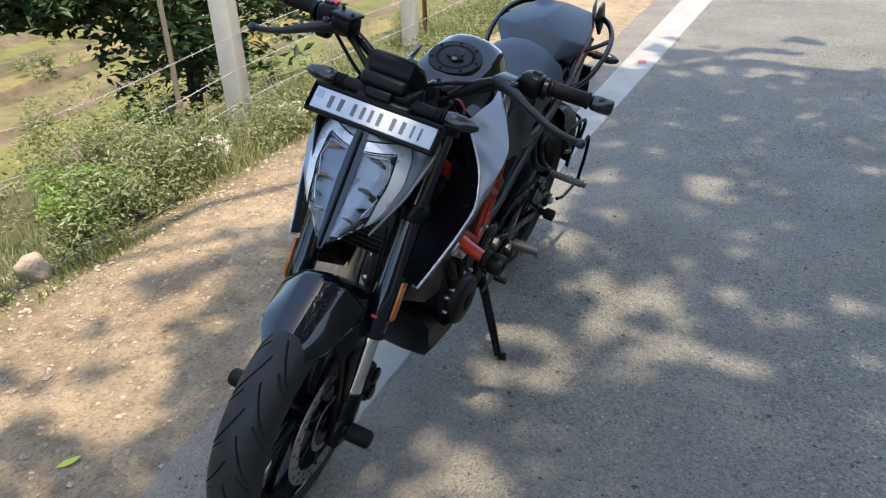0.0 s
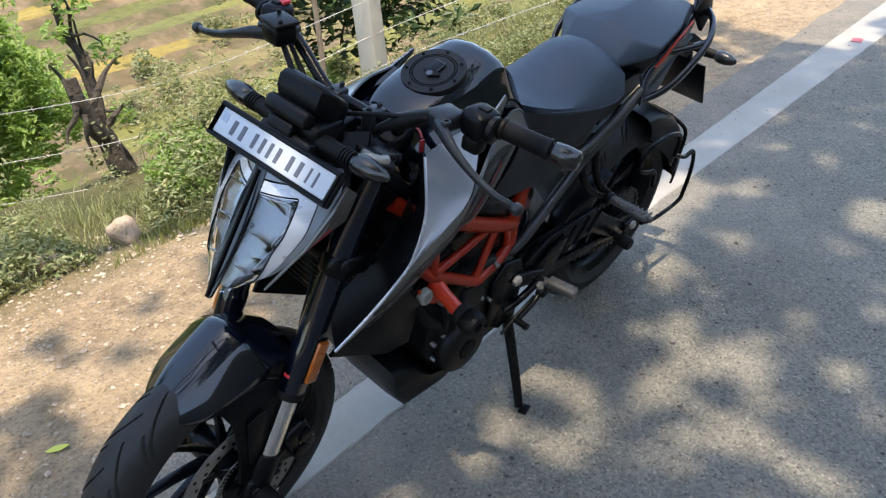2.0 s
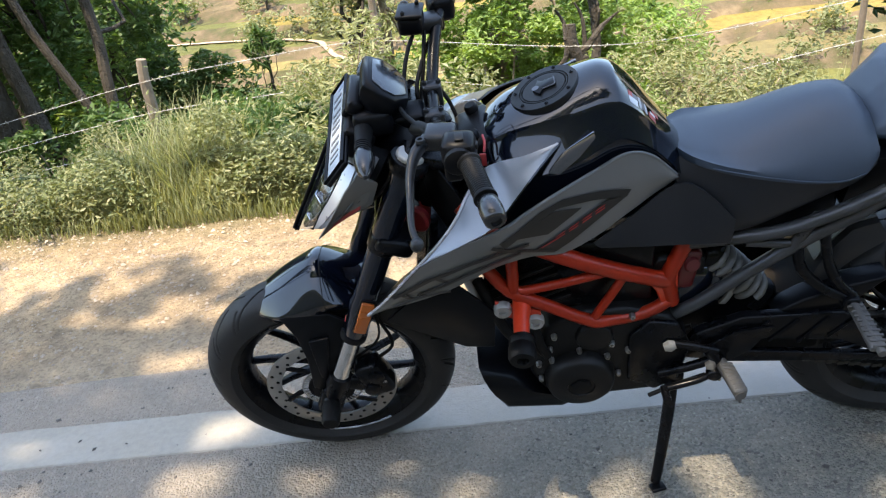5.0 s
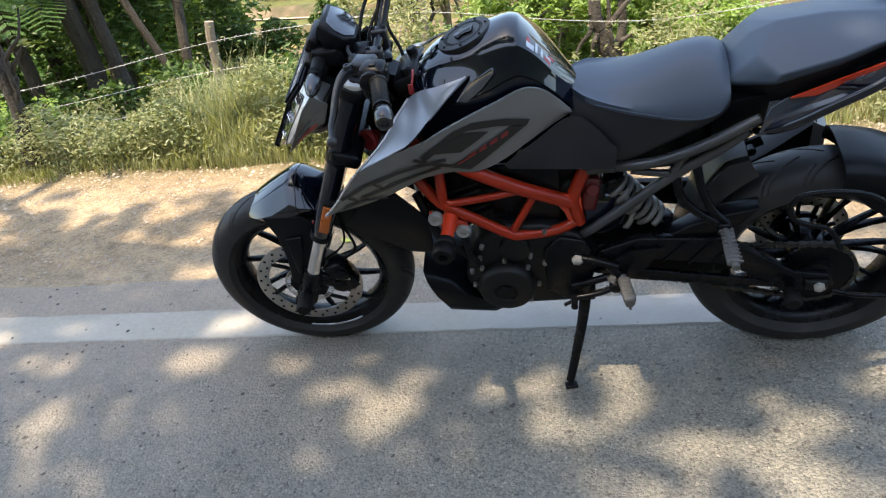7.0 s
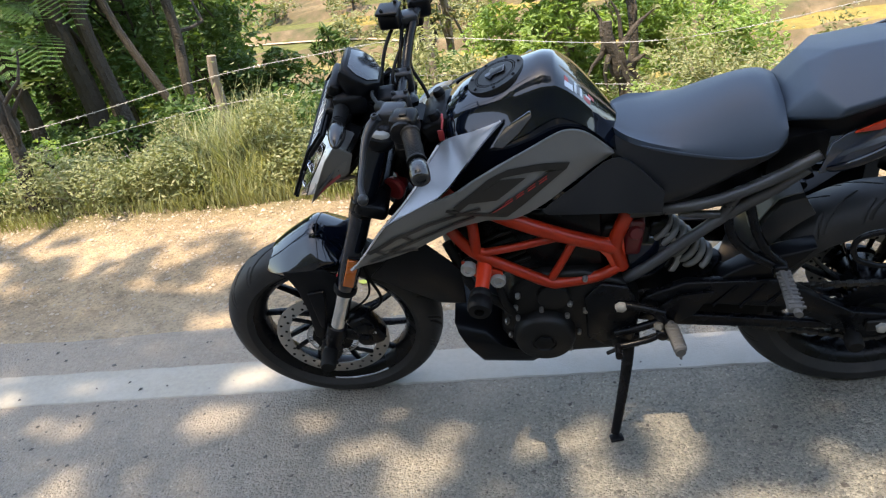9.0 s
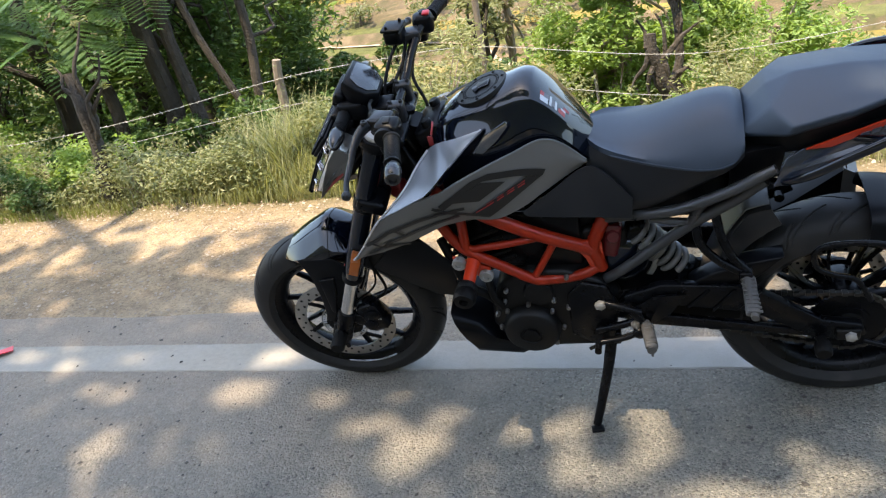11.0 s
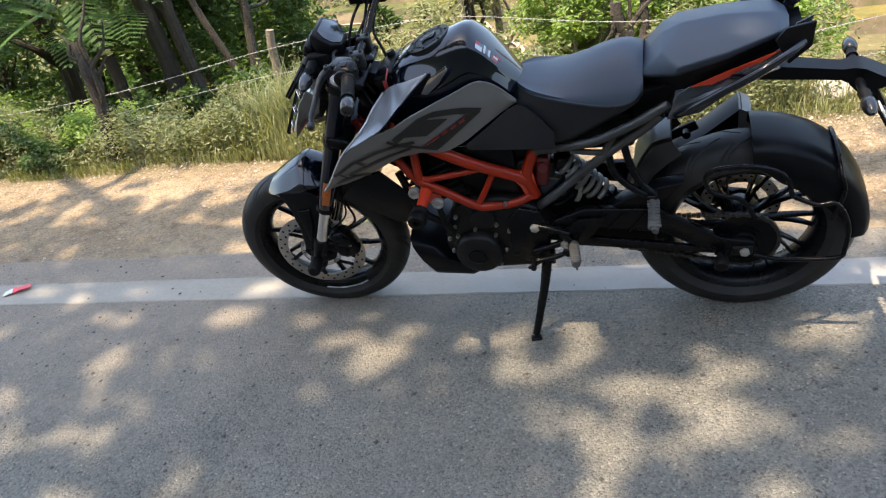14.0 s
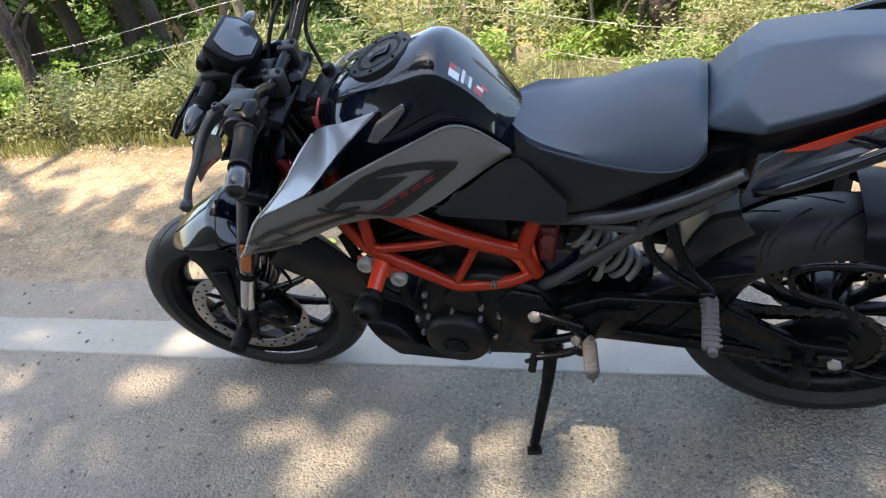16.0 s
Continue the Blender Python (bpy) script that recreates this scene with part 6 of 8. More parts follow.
def build_rear():
    w = new("rear_wheel")
    w.parent = bike
    part("tyre", tyre(REAR, 0.308, 0.15, 0.216, 18, 2), TYRE, w, "wide black rubber tyre with tread grooves")
    part("rim", wheel_rim(REAR, 0.217, 0.115), METALBLACK, w, "black alloy rim")
    spokes(w, REAR, 0.045, 0.196, 10, 0.032, False, -0.30, 0.0045)
    spokes(w, REAR, 0.045, 0.196, 10, 0.032, False, -0.12, 0.0045, 0.36)
    part("hub", lathe(REAR, (0, 1, 0), [(0.014, -0.10), (0.03, -0.095), (0.055, -0.06), (0.055, 0.06), (0.03, 0.095), (0.014, 0.10)], 30), METALBLACK, w)
    disc(REAR, 0.082, 0.08, 0.115, w, False)
    n = 45
    prof = [((0.089 if k % 2 else 0.0955) , 2 * math.pi * k / (2 * n)) for k in range(2 * n)]
    ring = [(REAR.x + r * math.cos(a), REAR.z + r * math.sin(a)) for r, a in prof]
    part("sprocket", joined(prism(ring, -0.085, -0.079, 0), lathe((REAR.x, -0.09, REAR.z), (0, 1, 0), [(0.03, 0), (0.05, 0.0), (0.05, 0.012), (0.03, 0.012)], 24, True)), METALBLACK, w, "dark rear sprocket")
    front = Vector((0.835, -0.082, 0.372))
    loop = [Vector((front.x + 0.036 * math.cos(a), -0.082, front.z + 0.036 * math.sin(a))) for a in lin(radians(95), radians(262), 8)]
    loop += [Vector((REAR.x + 0.094 * math.cos(a), -0.082, REAR.z + 0.094 * math.sin(a))) for a in lin(radians(-95), radians(88), 14)]
    length = [0.0]
    pts = loop + [loop[0]]
    for a, b in zip(pts, pts[1:]):
        length.append(length[-1] + (b - a).length)
    links, count = [], 112
    for k in range(count):
        d = length[-1] * k / count
        i = max(j for j in range(len(pts) - 1) if length[j] <= d + 1e-9)
        t = (d - length[i]) / (length[i + 1] - length[i])
        p, dirn = pts[i].lerp(pts[i + 1], t), (pts[i + 1] - pts[i]).normalized()
        links.append(box(p, (0.0125, 0.014 if k % 2 else 0.008, 0.010), 0, (0, -math.degrees(math.atan2(dirn.z, dirn.x)), 0)))
    part("chain", joined(*links), CHAINM, label="dark oiled drive chain")
    for s in (-1, 1):
        arm = part("swingarm", joined(prism([(0.80, 0.36), (0.84, 0.43), (0.93, 0.468), (1.13, 0.462), (1.19, 0.42), (1.30, 0.345), (1.385, 0.332), (1.40, 0.30), (1.36, 0.275), (1.27, 0.295), (1.14, 0.375), (0.95, 0.40), (0.86, 0.345)], s * 0.122, s * 0.098, 0.005),
                                       prism([(0.86, 0.345), (0.90, 0.365), (1.32, 0.300), (1.33, 0.282), (0.88, 0.330)], s * 0.118, s * 0.102, 0.003)), METALBLACK, label="black latticed swingarm")
        part("rib", joined(*[tube([(x, s * 0.124, 0.385 + 0.01 * (k % 2)), (x + 0.05, s * 0.124, 0.455)], 0.004, 6) for k, x in enumerate((0.93, 0.99, 1.05, 1.11))]), METALBLACK, arm)
        part("axle_block", box((1.356, s * 0.126, 0.306), (0.055, 0.012, 0.032), 0.004), DULL, arm)
        part("axle_nut", lathe((1.362, s * 0.13, 0.306), (0, s, 0), [(0.014, 0), (0.014, 0.010), (0.009, 0.013)], 6), ALLOY, arm)
        part("paddock_bobbin", lathe((1.30, s * 0.12, 0.285), (0, s, 0), [(0.012, 0), (0.012, 0.02), (0.02, 0.022), (0.02, 0.05), (0.016, 0.055)], 16), RUBBER, arm, "swingarm bobbin")
    # Added sheet, no real part: it makes the gap under the shock dark.
    part("swingarm_gap_sheet", prism([(0.80, 0.31), (0.82, 0.50), (0.885, 0.545), (0.945, 0.51), (0.975, 0.465), (1.07, 0.455), (1.08, 0.36), (0.95, 0.325), (0.87, 0.30)], -0.056, -0.048, 0.002), MATTE, label="dark sheet added behind the swingarm gap")
    # Added filler that hides bright ground between the chain runs.
    part("chain_gap_plate", prism([(0.85, 0.30), (0.89, 0.415), (1.10, 0.43), (1.16, 0.38), (1.17, 0.315), (1.05, 0.292), (0.93, 0.285)], -0.074, -0.066, 0.002), RUBBER, label="dark plate added to fill the chain gap")
    part("chain_guard", prism([(0.99, 0.455), (1.05, 0.495), (1.13, 0.525), (1.205, 0.542), (1.165, 0.495), (1.13, 0.46)], -0.11, -0.06, 0.006), MATTE, label="black chain guard")
    hug = []
    for a in lin(4, 88, 22):
        r = float(np.interp(a, [4, 12, 30, 60, 93], [0.321, 0.327, 0.333, 0.336, 0.332]))
        low = float(np.interp(a, [4, 15, 30, 50, 70, 85, 93], [0.30, 0.265, 0.238, 0.226, 0.232, 0.27, 0.31]))
        row = []
        low = min(low, r - 0.055)
        for y, rr in ((-0.104, low), (-0.107, min(low + 0.03, r - 0.05)), (-0.106, r - 0.045), (-0.098, r - 0.018), (-0.078, r - 0.004), (-0.04, r + 0.001), (0, r + 0.002), (0.04, r + 0.001), (0.078, r - 0.004), (0.098, r - 0.018), (0.106, r - 0.045), (0.107, min(low + 0.03, r - 0.05)), (0.104, low)):
            rr = max(rr, low) if abs(y) < 0.107 else rr
            row.append((REAR.x + rr * math.cos(radians(a)), y, REAR.z + rr * math.sin(radians(a))))
        hug.append(row)
    hugger = part("rear_fender", skin(hug, 0.004), MATTE, label="matte black rear wheel fender", sharp=60)
    part("fender_stay", tube([(REAR.x + r * math.cos(radians(a)), y, REAR.z + r * math.sin(radians(a))) for r, a, y in ((0.235, 24, -0.114), (0.30, 38, -0.114), (0.330, 47, -0.100), (0.343, 49, 0), (0.330, 47, 0.100), (0.30, 38, 0.114), (0.235, 24, 0.114))], 0.006, 8, 4), METALBLACK, hugger)
    mud, crown = [], []
    for a in lin(118.5, 170, 16):
        ro = float(np.interp(a, [118.5, 125, 136, 150, 170], [0.398, 0.412, 0.386, 0.352, 0.34]))
        ri = float(np.interp(a, [118.5, 136, 150, 170], [0.345, 0.335, 0.318, 0.31]))
        c, d = math.cos(radians(a)), math.sin(radians(a))
        mud.append([(REAR.x + r * c, y, REAR.z + r * d) for y, r in ((-0.074, ri), (-0.075, ro - 0.014), (-0.070, ro - 0.004), (-0.058, ro), (0, ro + 0.003), (0.058, ro), (0.070, ro - 0.004), (0.075, ro - 0.014), (0.074, ri))])
        if a < 142:
            crown.append([(REAR.x + r * c, y, REAR.z + r * d) for y, r in ((-0.060, ro + 0.006), (-0.03, ro + 0.008), (0.03, ro + 0.008), (0.060, ro + 0.006))])
    inner = part("inner_fender", skin(mud, 0.004), SATIN, label="satin black inner mudguard", sharp=40)
    # Grey skin over the black mudguard imitates sky reflected on its top.
    part("fender_crown", skin(crown, 0.003), GREY, inner, "mudguard crown painted pale for sky sheen")
    g1 = [(1.383, -0.15, 0.445), (1.346, -0.155, 0.512), (1.30, -0.155, 0.528), (1.265, -0.15, 0.545), (1.256, -0.152, 0.590), (1.287, -0.158, 0.620), (1.377, -0.16, 0.622), (1.446, -0.158, 0.588), (1.469, -0.15, 0.515)]
    g2 = [(1.469, -0.15, 0.515), (1.527, -0.158, 0.491), (1.574, -0.16, 0.493), (1.608, -0.16, 0.42), (1.609, -0.16, 0.339), (1.590, -0.16, 0.303), (1.453, -0.158, 0.299), (1.385, -0.15, 0.31)]
    gu = new("side_guard")
    gu.parent = bike
    for g in (g1, g2):
        part("guard_tube", tube(g, 0.0065, 8, 5), METALBLACK, gu, "black wire side guard")
    top, bot = Vector((0.852, -0.035, 0.605)), Vector((1.005, -0.035, 0.425))
    ax = (bot - top).normalized()
    u = Vector((0, 1, 0))
    v = ax.cross(u)
    coil = [top + ax * (0.03 + 0.150 * t) + 0.033 * (math.cos(2 * math.pi * 6.5 * t) * u + math.sin(2 * math.pi * 6.5 * t) * v) for t in lin(0, 1, 130)]
    shock = part("shock_absorber", joined(lathe(top, ax, [(0.012, 0), (0.03, 0.008), (0.038, 0.022), (0.038, 0.03), (0.018, 0.032), (0.018, 0.20), (0.038, 0.202), (0.038, 0.212), (0.015, 0.235)], 22)), METALBLACK, label="black rear shock absorber")
    part("spring", tube(coil, 0.0078, 8), SPRING, shock, "pale grey coil spring")


def build_controls():
    for s in (-1, 1):
        hang = part("footpeg_hanger", joined(tube([(0.782, s * 0.128, 0.417), (0.83, s * 0.138, 0.412), (0.88, s * 0.142, 0.395)], 0.0095, 10, 4), tube([(0.769, s * 0.128, 0.318), (0.82, s * 0.14, 0.346), (0.880, s * 0.144, 0.374)], 0.010, 10, 4), tube([(0.86, s * 0.14, 0.40), (0.885, s * 0.143, 0.362)], 0.012, 10), slab([(0.86, s * 0.132, 0.40), (0.91, s * 0.135, 0.445), (0.99, s * 0.132, 0.45), (0.95, s * 0.135, 0.385), (0.89, s * 0.138, 0.345)], 0.007, 0.002)), METALBLACK, label="black footpeg hanger")
        part("footpeg", joined(tube([(0.89, s * 0.145, 0.361), (0.906, s * 0.238, 0.364)], [0.013, 0.0155, 0.0155, 0.012], 12), box((0.9, s * 0.198, 0.370), (0.030, 0.078, 0.020), 0.006, (0, 0, s * -10)), *[box((0.895 + 0.0019 * k, s * (0.165 + 0.0105 * k), 0.3795), (0.024, 0.004, 0.003), 0.001) for k in range(7)], tube([(0.905, s * 0.232, 0.36), (0.907, s * 0.238, 0.344)], [0.005, 0.003], 8)), PEGRUBBER, hang, "worn grey footpeg")
        part("pivot_bolt", lathe((0.782, s * 0.132, 0.417), (0, s, 0), [(0.014, 0), (0.014, 0.010), (0.010, 0.013)], 6), ALLOY, hang)
        part("linkage_bolt", joined(lathe((0.866, s * 0.150, 0.366), (0, s, 0), [(0.012, 0), (0.012, 0.009), (0.008, 0.012)], 6), tube([(0.868, s * 0.158, 0.362), (0.877, s * 0.16, 0.346), (0.888, s * 0.16, 0.322)], [0.006, 0.005, 0.004], 8)), STEEL, hang, "bright linkage bolt")
    part("gear_lever", joined(tube([(0.88, -0.155, 0.345), (0.845, -0.16, 0.326), (0.80, -0.163, 0.315), (0.772, -0.166, 0.312)], 0.0075, 8, 4), tube([(0.772, -0.162, 0.312), (0.772, -0.200, 0.312)], 0.009, 10), lathe((0.875, -0.15, 0.343), (0, -1, 0), [(0.016, 0), (0.016, 0.016), (0.012, 0.02)], 14)), METALBLACK, label="black gear lever")
    part("shift_rod", tube([(0.86, -0.15, 0.33), (0.80, -0.148, 0.30), (0.745, -0.146, 0.265)], 0.005, 8, 3), DULL)
    stand = part("side_stand", joined(tube([(0.80, -0.115, 0.275), (0.79, -0.15, 0.215), (0.768, -0.205, 0.125), (0.752, -0.24, 0.066)], [0.015, 0.014, 0.0125, 0.0115], 12, 4), box((0.805, -0.11, 0.28), (0.04, 0.03, 0.045), 0.006)), METALBLACK, label="black steel side stand")
    foot = box((0, 0, 0), (0.034, 0.024, 0.009), 0.003)
    foot.transform(bike.matrix_world.inverted() @ pose(0.728, -0.268, 0.0055, 0, 0, 12))
    part("stand_foot", foot, METALBLACK, stand)
    part("stand_spring", tube([Vector((0.79, -0.125, 0.275)).lerp(Vector((0.775, -0.185, 0.165)), t) + 0.0055 * Vector((math.cos(110 * t), 0.3, math.sin(110 * t))) for t in lin(0, 1, 160)], 0.0014, 5), METALBLACK, stand)


build_front_wheel()
build_fork()
build_front_fender()
build_headlight()
build_front_plate()
build_gauge()
build_handlebar()
build_tank()
build_side_panels()
build_seats()
build_tail()
build_frame()
build_engine()
build_rear()
build_controls()


# ---- plants, fence and verge ----
RNG = np.random.default_rng(7)


def leaf_mesh(name, centres, length, width, material, seed, up=0.5, droop=0.0, fold=0.25):
    """One mesh of folded leaves, four corners each, at the given centres."""
    rng = np.random.default_rng(seed)
    c = np.asarray(centres, float)
    n = len(c)
    along = rng.normal(size=(n, 3))
    along[:, 2] = along[:, 2] * 0.45 - droop
    along /= np.linalg.norm(along, axis=1)[:, None]
    nrm = rng.normal(size=(n, 3)) * (1 - up) + np.array([0, 0, 1.0]) * up
    side = np.cross(nrm, along)
    side /= np.linalg.norm(side, axis=1)[:, None] + 1e-9
    nrm = np.cross(along, side)
    s = rng.uniform(0.65, 1.3, n)[:, None]
    a, b, d = along * length * s, side * width * s * 0.5, nrm * width * s * fold
    v = np.stack([c - a * 0.5, c - a * 0.05 + b + d, c + a * 0.5, c - a * 0.05 - b + d], 1).reshape(-1, 3)
    idx = np.arange(n)[:, None] * 4
    f = np.concatenate([idx + np.array([0, 1, 2]), idx + np.array([0, 2, 3])])
    me = bpy.data.meshes.new(name)
    me.vertices.add(len(v))
    me.vertices.foreach_set("co", v.ravel())
    me.loops.add(3 * len(f))
    me.loops.foreach_set("vertex_index", f.ravel().astype(np.int32))
    me.polygons.add(len(f))
    me.polygons.foreach_set("loop_start", np.arange(0, 3 * len(f), 3, dtype=np.int32))
    me.polygons.foreach_set("use_smooth", np.zeros(len(f), dtype=bool))
    me.materials.append(material)
    me.update(calc_edges=True)
    return new(name, me)


def clump_points(clumps, rng, hollow=0.55):
    """Leaf places on and under the skin of uneven clumps of (x, y, z, radius, count)."""
    out = []
    for x, y, z, r, k in clumps:
        d = rng.normal(size=(k, 3))
        d /= np.linalg.norm(d, axis=1)[:, None]
        rr = r * rng.uniform(hollow, 1.05, k) ** 0.8
        out.append(np.array([x, y, z]) + d * rr[:, None] * np.array([1.0, 1.0, 0.8]))
    return np.concatenate(out)


def crown_clumps(centre, radii, count, size, leaves, rng):
    out = []
    for _ in range(count):
        d = rng.normal(size=3)
        d /= np.linalg.norm(d)
        p = np.array(centre) + d * np.array(radii) * rng.uniform(0.3, 1.0)
        out.append((*p, size * rng.uniform(0.6, 1.35), int(leaves * rng.uniform(0.6, 1.4))))
    return out


def limb_mesh(base, top, r0, r1, limbs, rng, wob=0.05):
    """A tapered, wavering trunk with limbs that end at the given points."""
    base, top = Vector(base), Vector(top)
    def line(a, b, w, k=5):
        pts = []
        for i in range(k + 1):
            t = i / k
            q = a.lerp(b, t)
            if 0 < i < k:
                q += Vector(rng.normal(size=3) * w)
            pts.append(q)
        return pts
    trunk = line(base, top, wob, 6)
    bms = [tube([base - Vector((0, 0, 0.25))] + trunk, [r0 * 1.25, r0, r1], 10, 3)]
    core = curve_points([base - Vector((0, 0, 0.25))] + trunk, 3)
    for e in limbs:
        t = rng.uniform(0.45, 0.98)
        a = core[int(t * (len(core) - 1))]
        e = Vector(e)
        bms.append(tube(line(a, e, (e - a).length * 0.06, 4), [r1 * 0.75, r1 * 0.5, r1 * 0.16], 7, 2))
    return bms


def grow(root, bms, bark):
    """The trunk and each limb as parts of the tree."""
    for k, bm in enumerate(bms):
        ob = link_mesh("limb" if k else "trunk", bm, bark)
        ob.parent = root


def build_tree(name, base, top, r0, r1, clumps, leaf, material, bark, label, seed, limbs=8, wob=0.04, up=0.5, droop=0.1, group="trees on the bank"):
    rng = np.random.default_rng(seed)
    root = new(name)
    root.matrix_world = Matrix.Translation(base)
    b = Vector(base)
    ends = [Vector(c[:3]) - b for c in (clumps[:limbs] if limbs else [])]
    grow(root, limb_mesh((0, 0, 0), Vector(top) - b, r0, r1, ends, rng, wob), bark)
    pts = clump_points(clumps, rng) - np.array(base)
    crown = leaf_mesh("crown", pts, leaf[0], leaf[1], material, seed + 1, up, droop)
    crown.parent = root
    tagged(root, label, "tree", group)
    return root


def build_shade_tree():
    """The tall roadside tree whose crown spreads over the road and dapples it."""
    rng = np.random.default_rng(3)
    lit = [(-0.88, -0.13, 0.08, 0.05), (-0.41, -0.12, 0.10, 0.08), (-0.09, -0.15, 0.08, 0.06), (0.07, -0.26, 0.12, 0.06), (0.22, -0.35, 0.11, 0.10), (0.32, -0.21, 0.05, 0.06), (0.50, -0.26, 0.05, 0.06), (0.63, -0.27, 0.07, 0.08), (0.87, -0.22, 0.08, 0.07), (0.71, -0.43, 0.12, 0.06), (0.86, -0.36, 0.06, 0.05),
           (1.09, -0.52, 0.17, 0.08), (1.22, -0.62, 0.09, 0.11), (0.96, -0.69, 0.10, 0.06), (1.33, -0.63, 0.07, 0.06), (1.56, -0.25, 0.13, 0.07), (1.66, -0.17, 0.09, 0.05), (-0.75, -0.41, 0.10, 0.06), (1.49, -0.71, 0.07, 0.05), (1.35, -0.87, 0.10, 0.05), (1.26, -0.42, 0.07, 0.05), (1.39, -0.39, 0.06, 0.05),
           (-0.90, 0.06, 0.09, 0.04), (-1.31, 0.10, 0.12, 0.04), (-0.36, 0.08, 0.10, 0.05), (1.95, -0.02, 0.30, 0.14), (2.31, -0.68, 0.18, 0.08), (1.12, -0.72, 0.12, 0.06)]
    g = np.stack([rng.uniform(-8.0, 8.0, 62000), rng.uniform(-5.2, 1.75, 62000)], 1)
    keep = np.ones(len(g), bool)
    for x, y, a, b in lit:
        keep &= ((g[:, 0] - x) / a) ** 2 + ((g[:, 1] - y) / b) ** 2 > 1.3
    field = np.array([0.45 * noise.noise(Vector((x * 1.2, y * 1.7, 0.3))) + 0.8 * noise.noise(Vector((x * 4.6, y * 6.0, 4.0))) for x, y in g])
    thin = np.interp(g[:, 1], [-2.0, -0.9, 0.2, 0.5, 0.8, 1.05, 1.3], [0.46, 0.38, 0.34, 0.14, 0.02, -0.22, -0.8])
    wave = np.array([noise.noise(Vector((x * 0.45, y * 0.6, 8.0))) + 0.5 * noise.noise(Vector((x * 1.3, y * 1.5, 2.0))) for x, y in g])
    out = np.sqrt((np.clip(g[:, 0] - 0.8, 0, 9) / 4.6) ** 2 + (np.clip(0.8 - g[:, 0], 0, 9) / 6.4) ** 2 + (np.clip(-1.0 - g[:, 1], 0, 9) / 3.1) ** 2) + 0.45 * wave
    thin = thin - np.clip((out - 0.72) * 3.2, 0, 3)
    thin = thin + np.where(g[:, 1] > 0.35, 0.5, 0.22) * (rng.uniform(size=len(g)) - 0.5)
    thin = thin + 0.22 * np.exp(-((g[:, 0] + 1.25) / 0.7) ** 2 - ((g[:, 1] + 0.05) / 0.35) ** 2)
    keep &= field < thin
    g = g[keep]
    h = rng.uniform(7.6, 10.2, len(g))
    pts = np.column_stack([g[:, 0] + SUN.x / SUN.z * h, g[:, 1] + SUN.y / SUN.z * h, h])
    root = new("shade_tree")
    base = Vector((-8.2, 3.4, gz(-8.2, 3.4)))
    root.matrix_world = Matrix.Translation(base)
    ends = [Vector((x, y, z)) - base for x, y, z in ((-4.5, -2.5, 8.3), (-2.5, -2.8, 8.4), (-0.4, -2.2, 8.5), (1.4, -3.8, 8.6), (-6.5, -2.5, 8.2), (-1.2, -3.6, 8.5), (-6.8, -1.0, 8.4), (0.2, -1.4, 8.2), (2.0, -2.6, 8.6))]
    grow(root, limb_mesh((0, 0, 0), (0.6, -1.6, 7.4), 0.22, 0.09, ends, rng, 0.07), BARK)
    crown = leaf_mesh("crown", pts - np.array(base), 0.17, 0.095, LEAF_DARK, 5, 0.75)
    crown.parent = root
    tagged(root, "tall leafy tree spreading its crown over the road", "tree", "trees on the bank")


def gz(x, y):
    return ground_height(x, y)


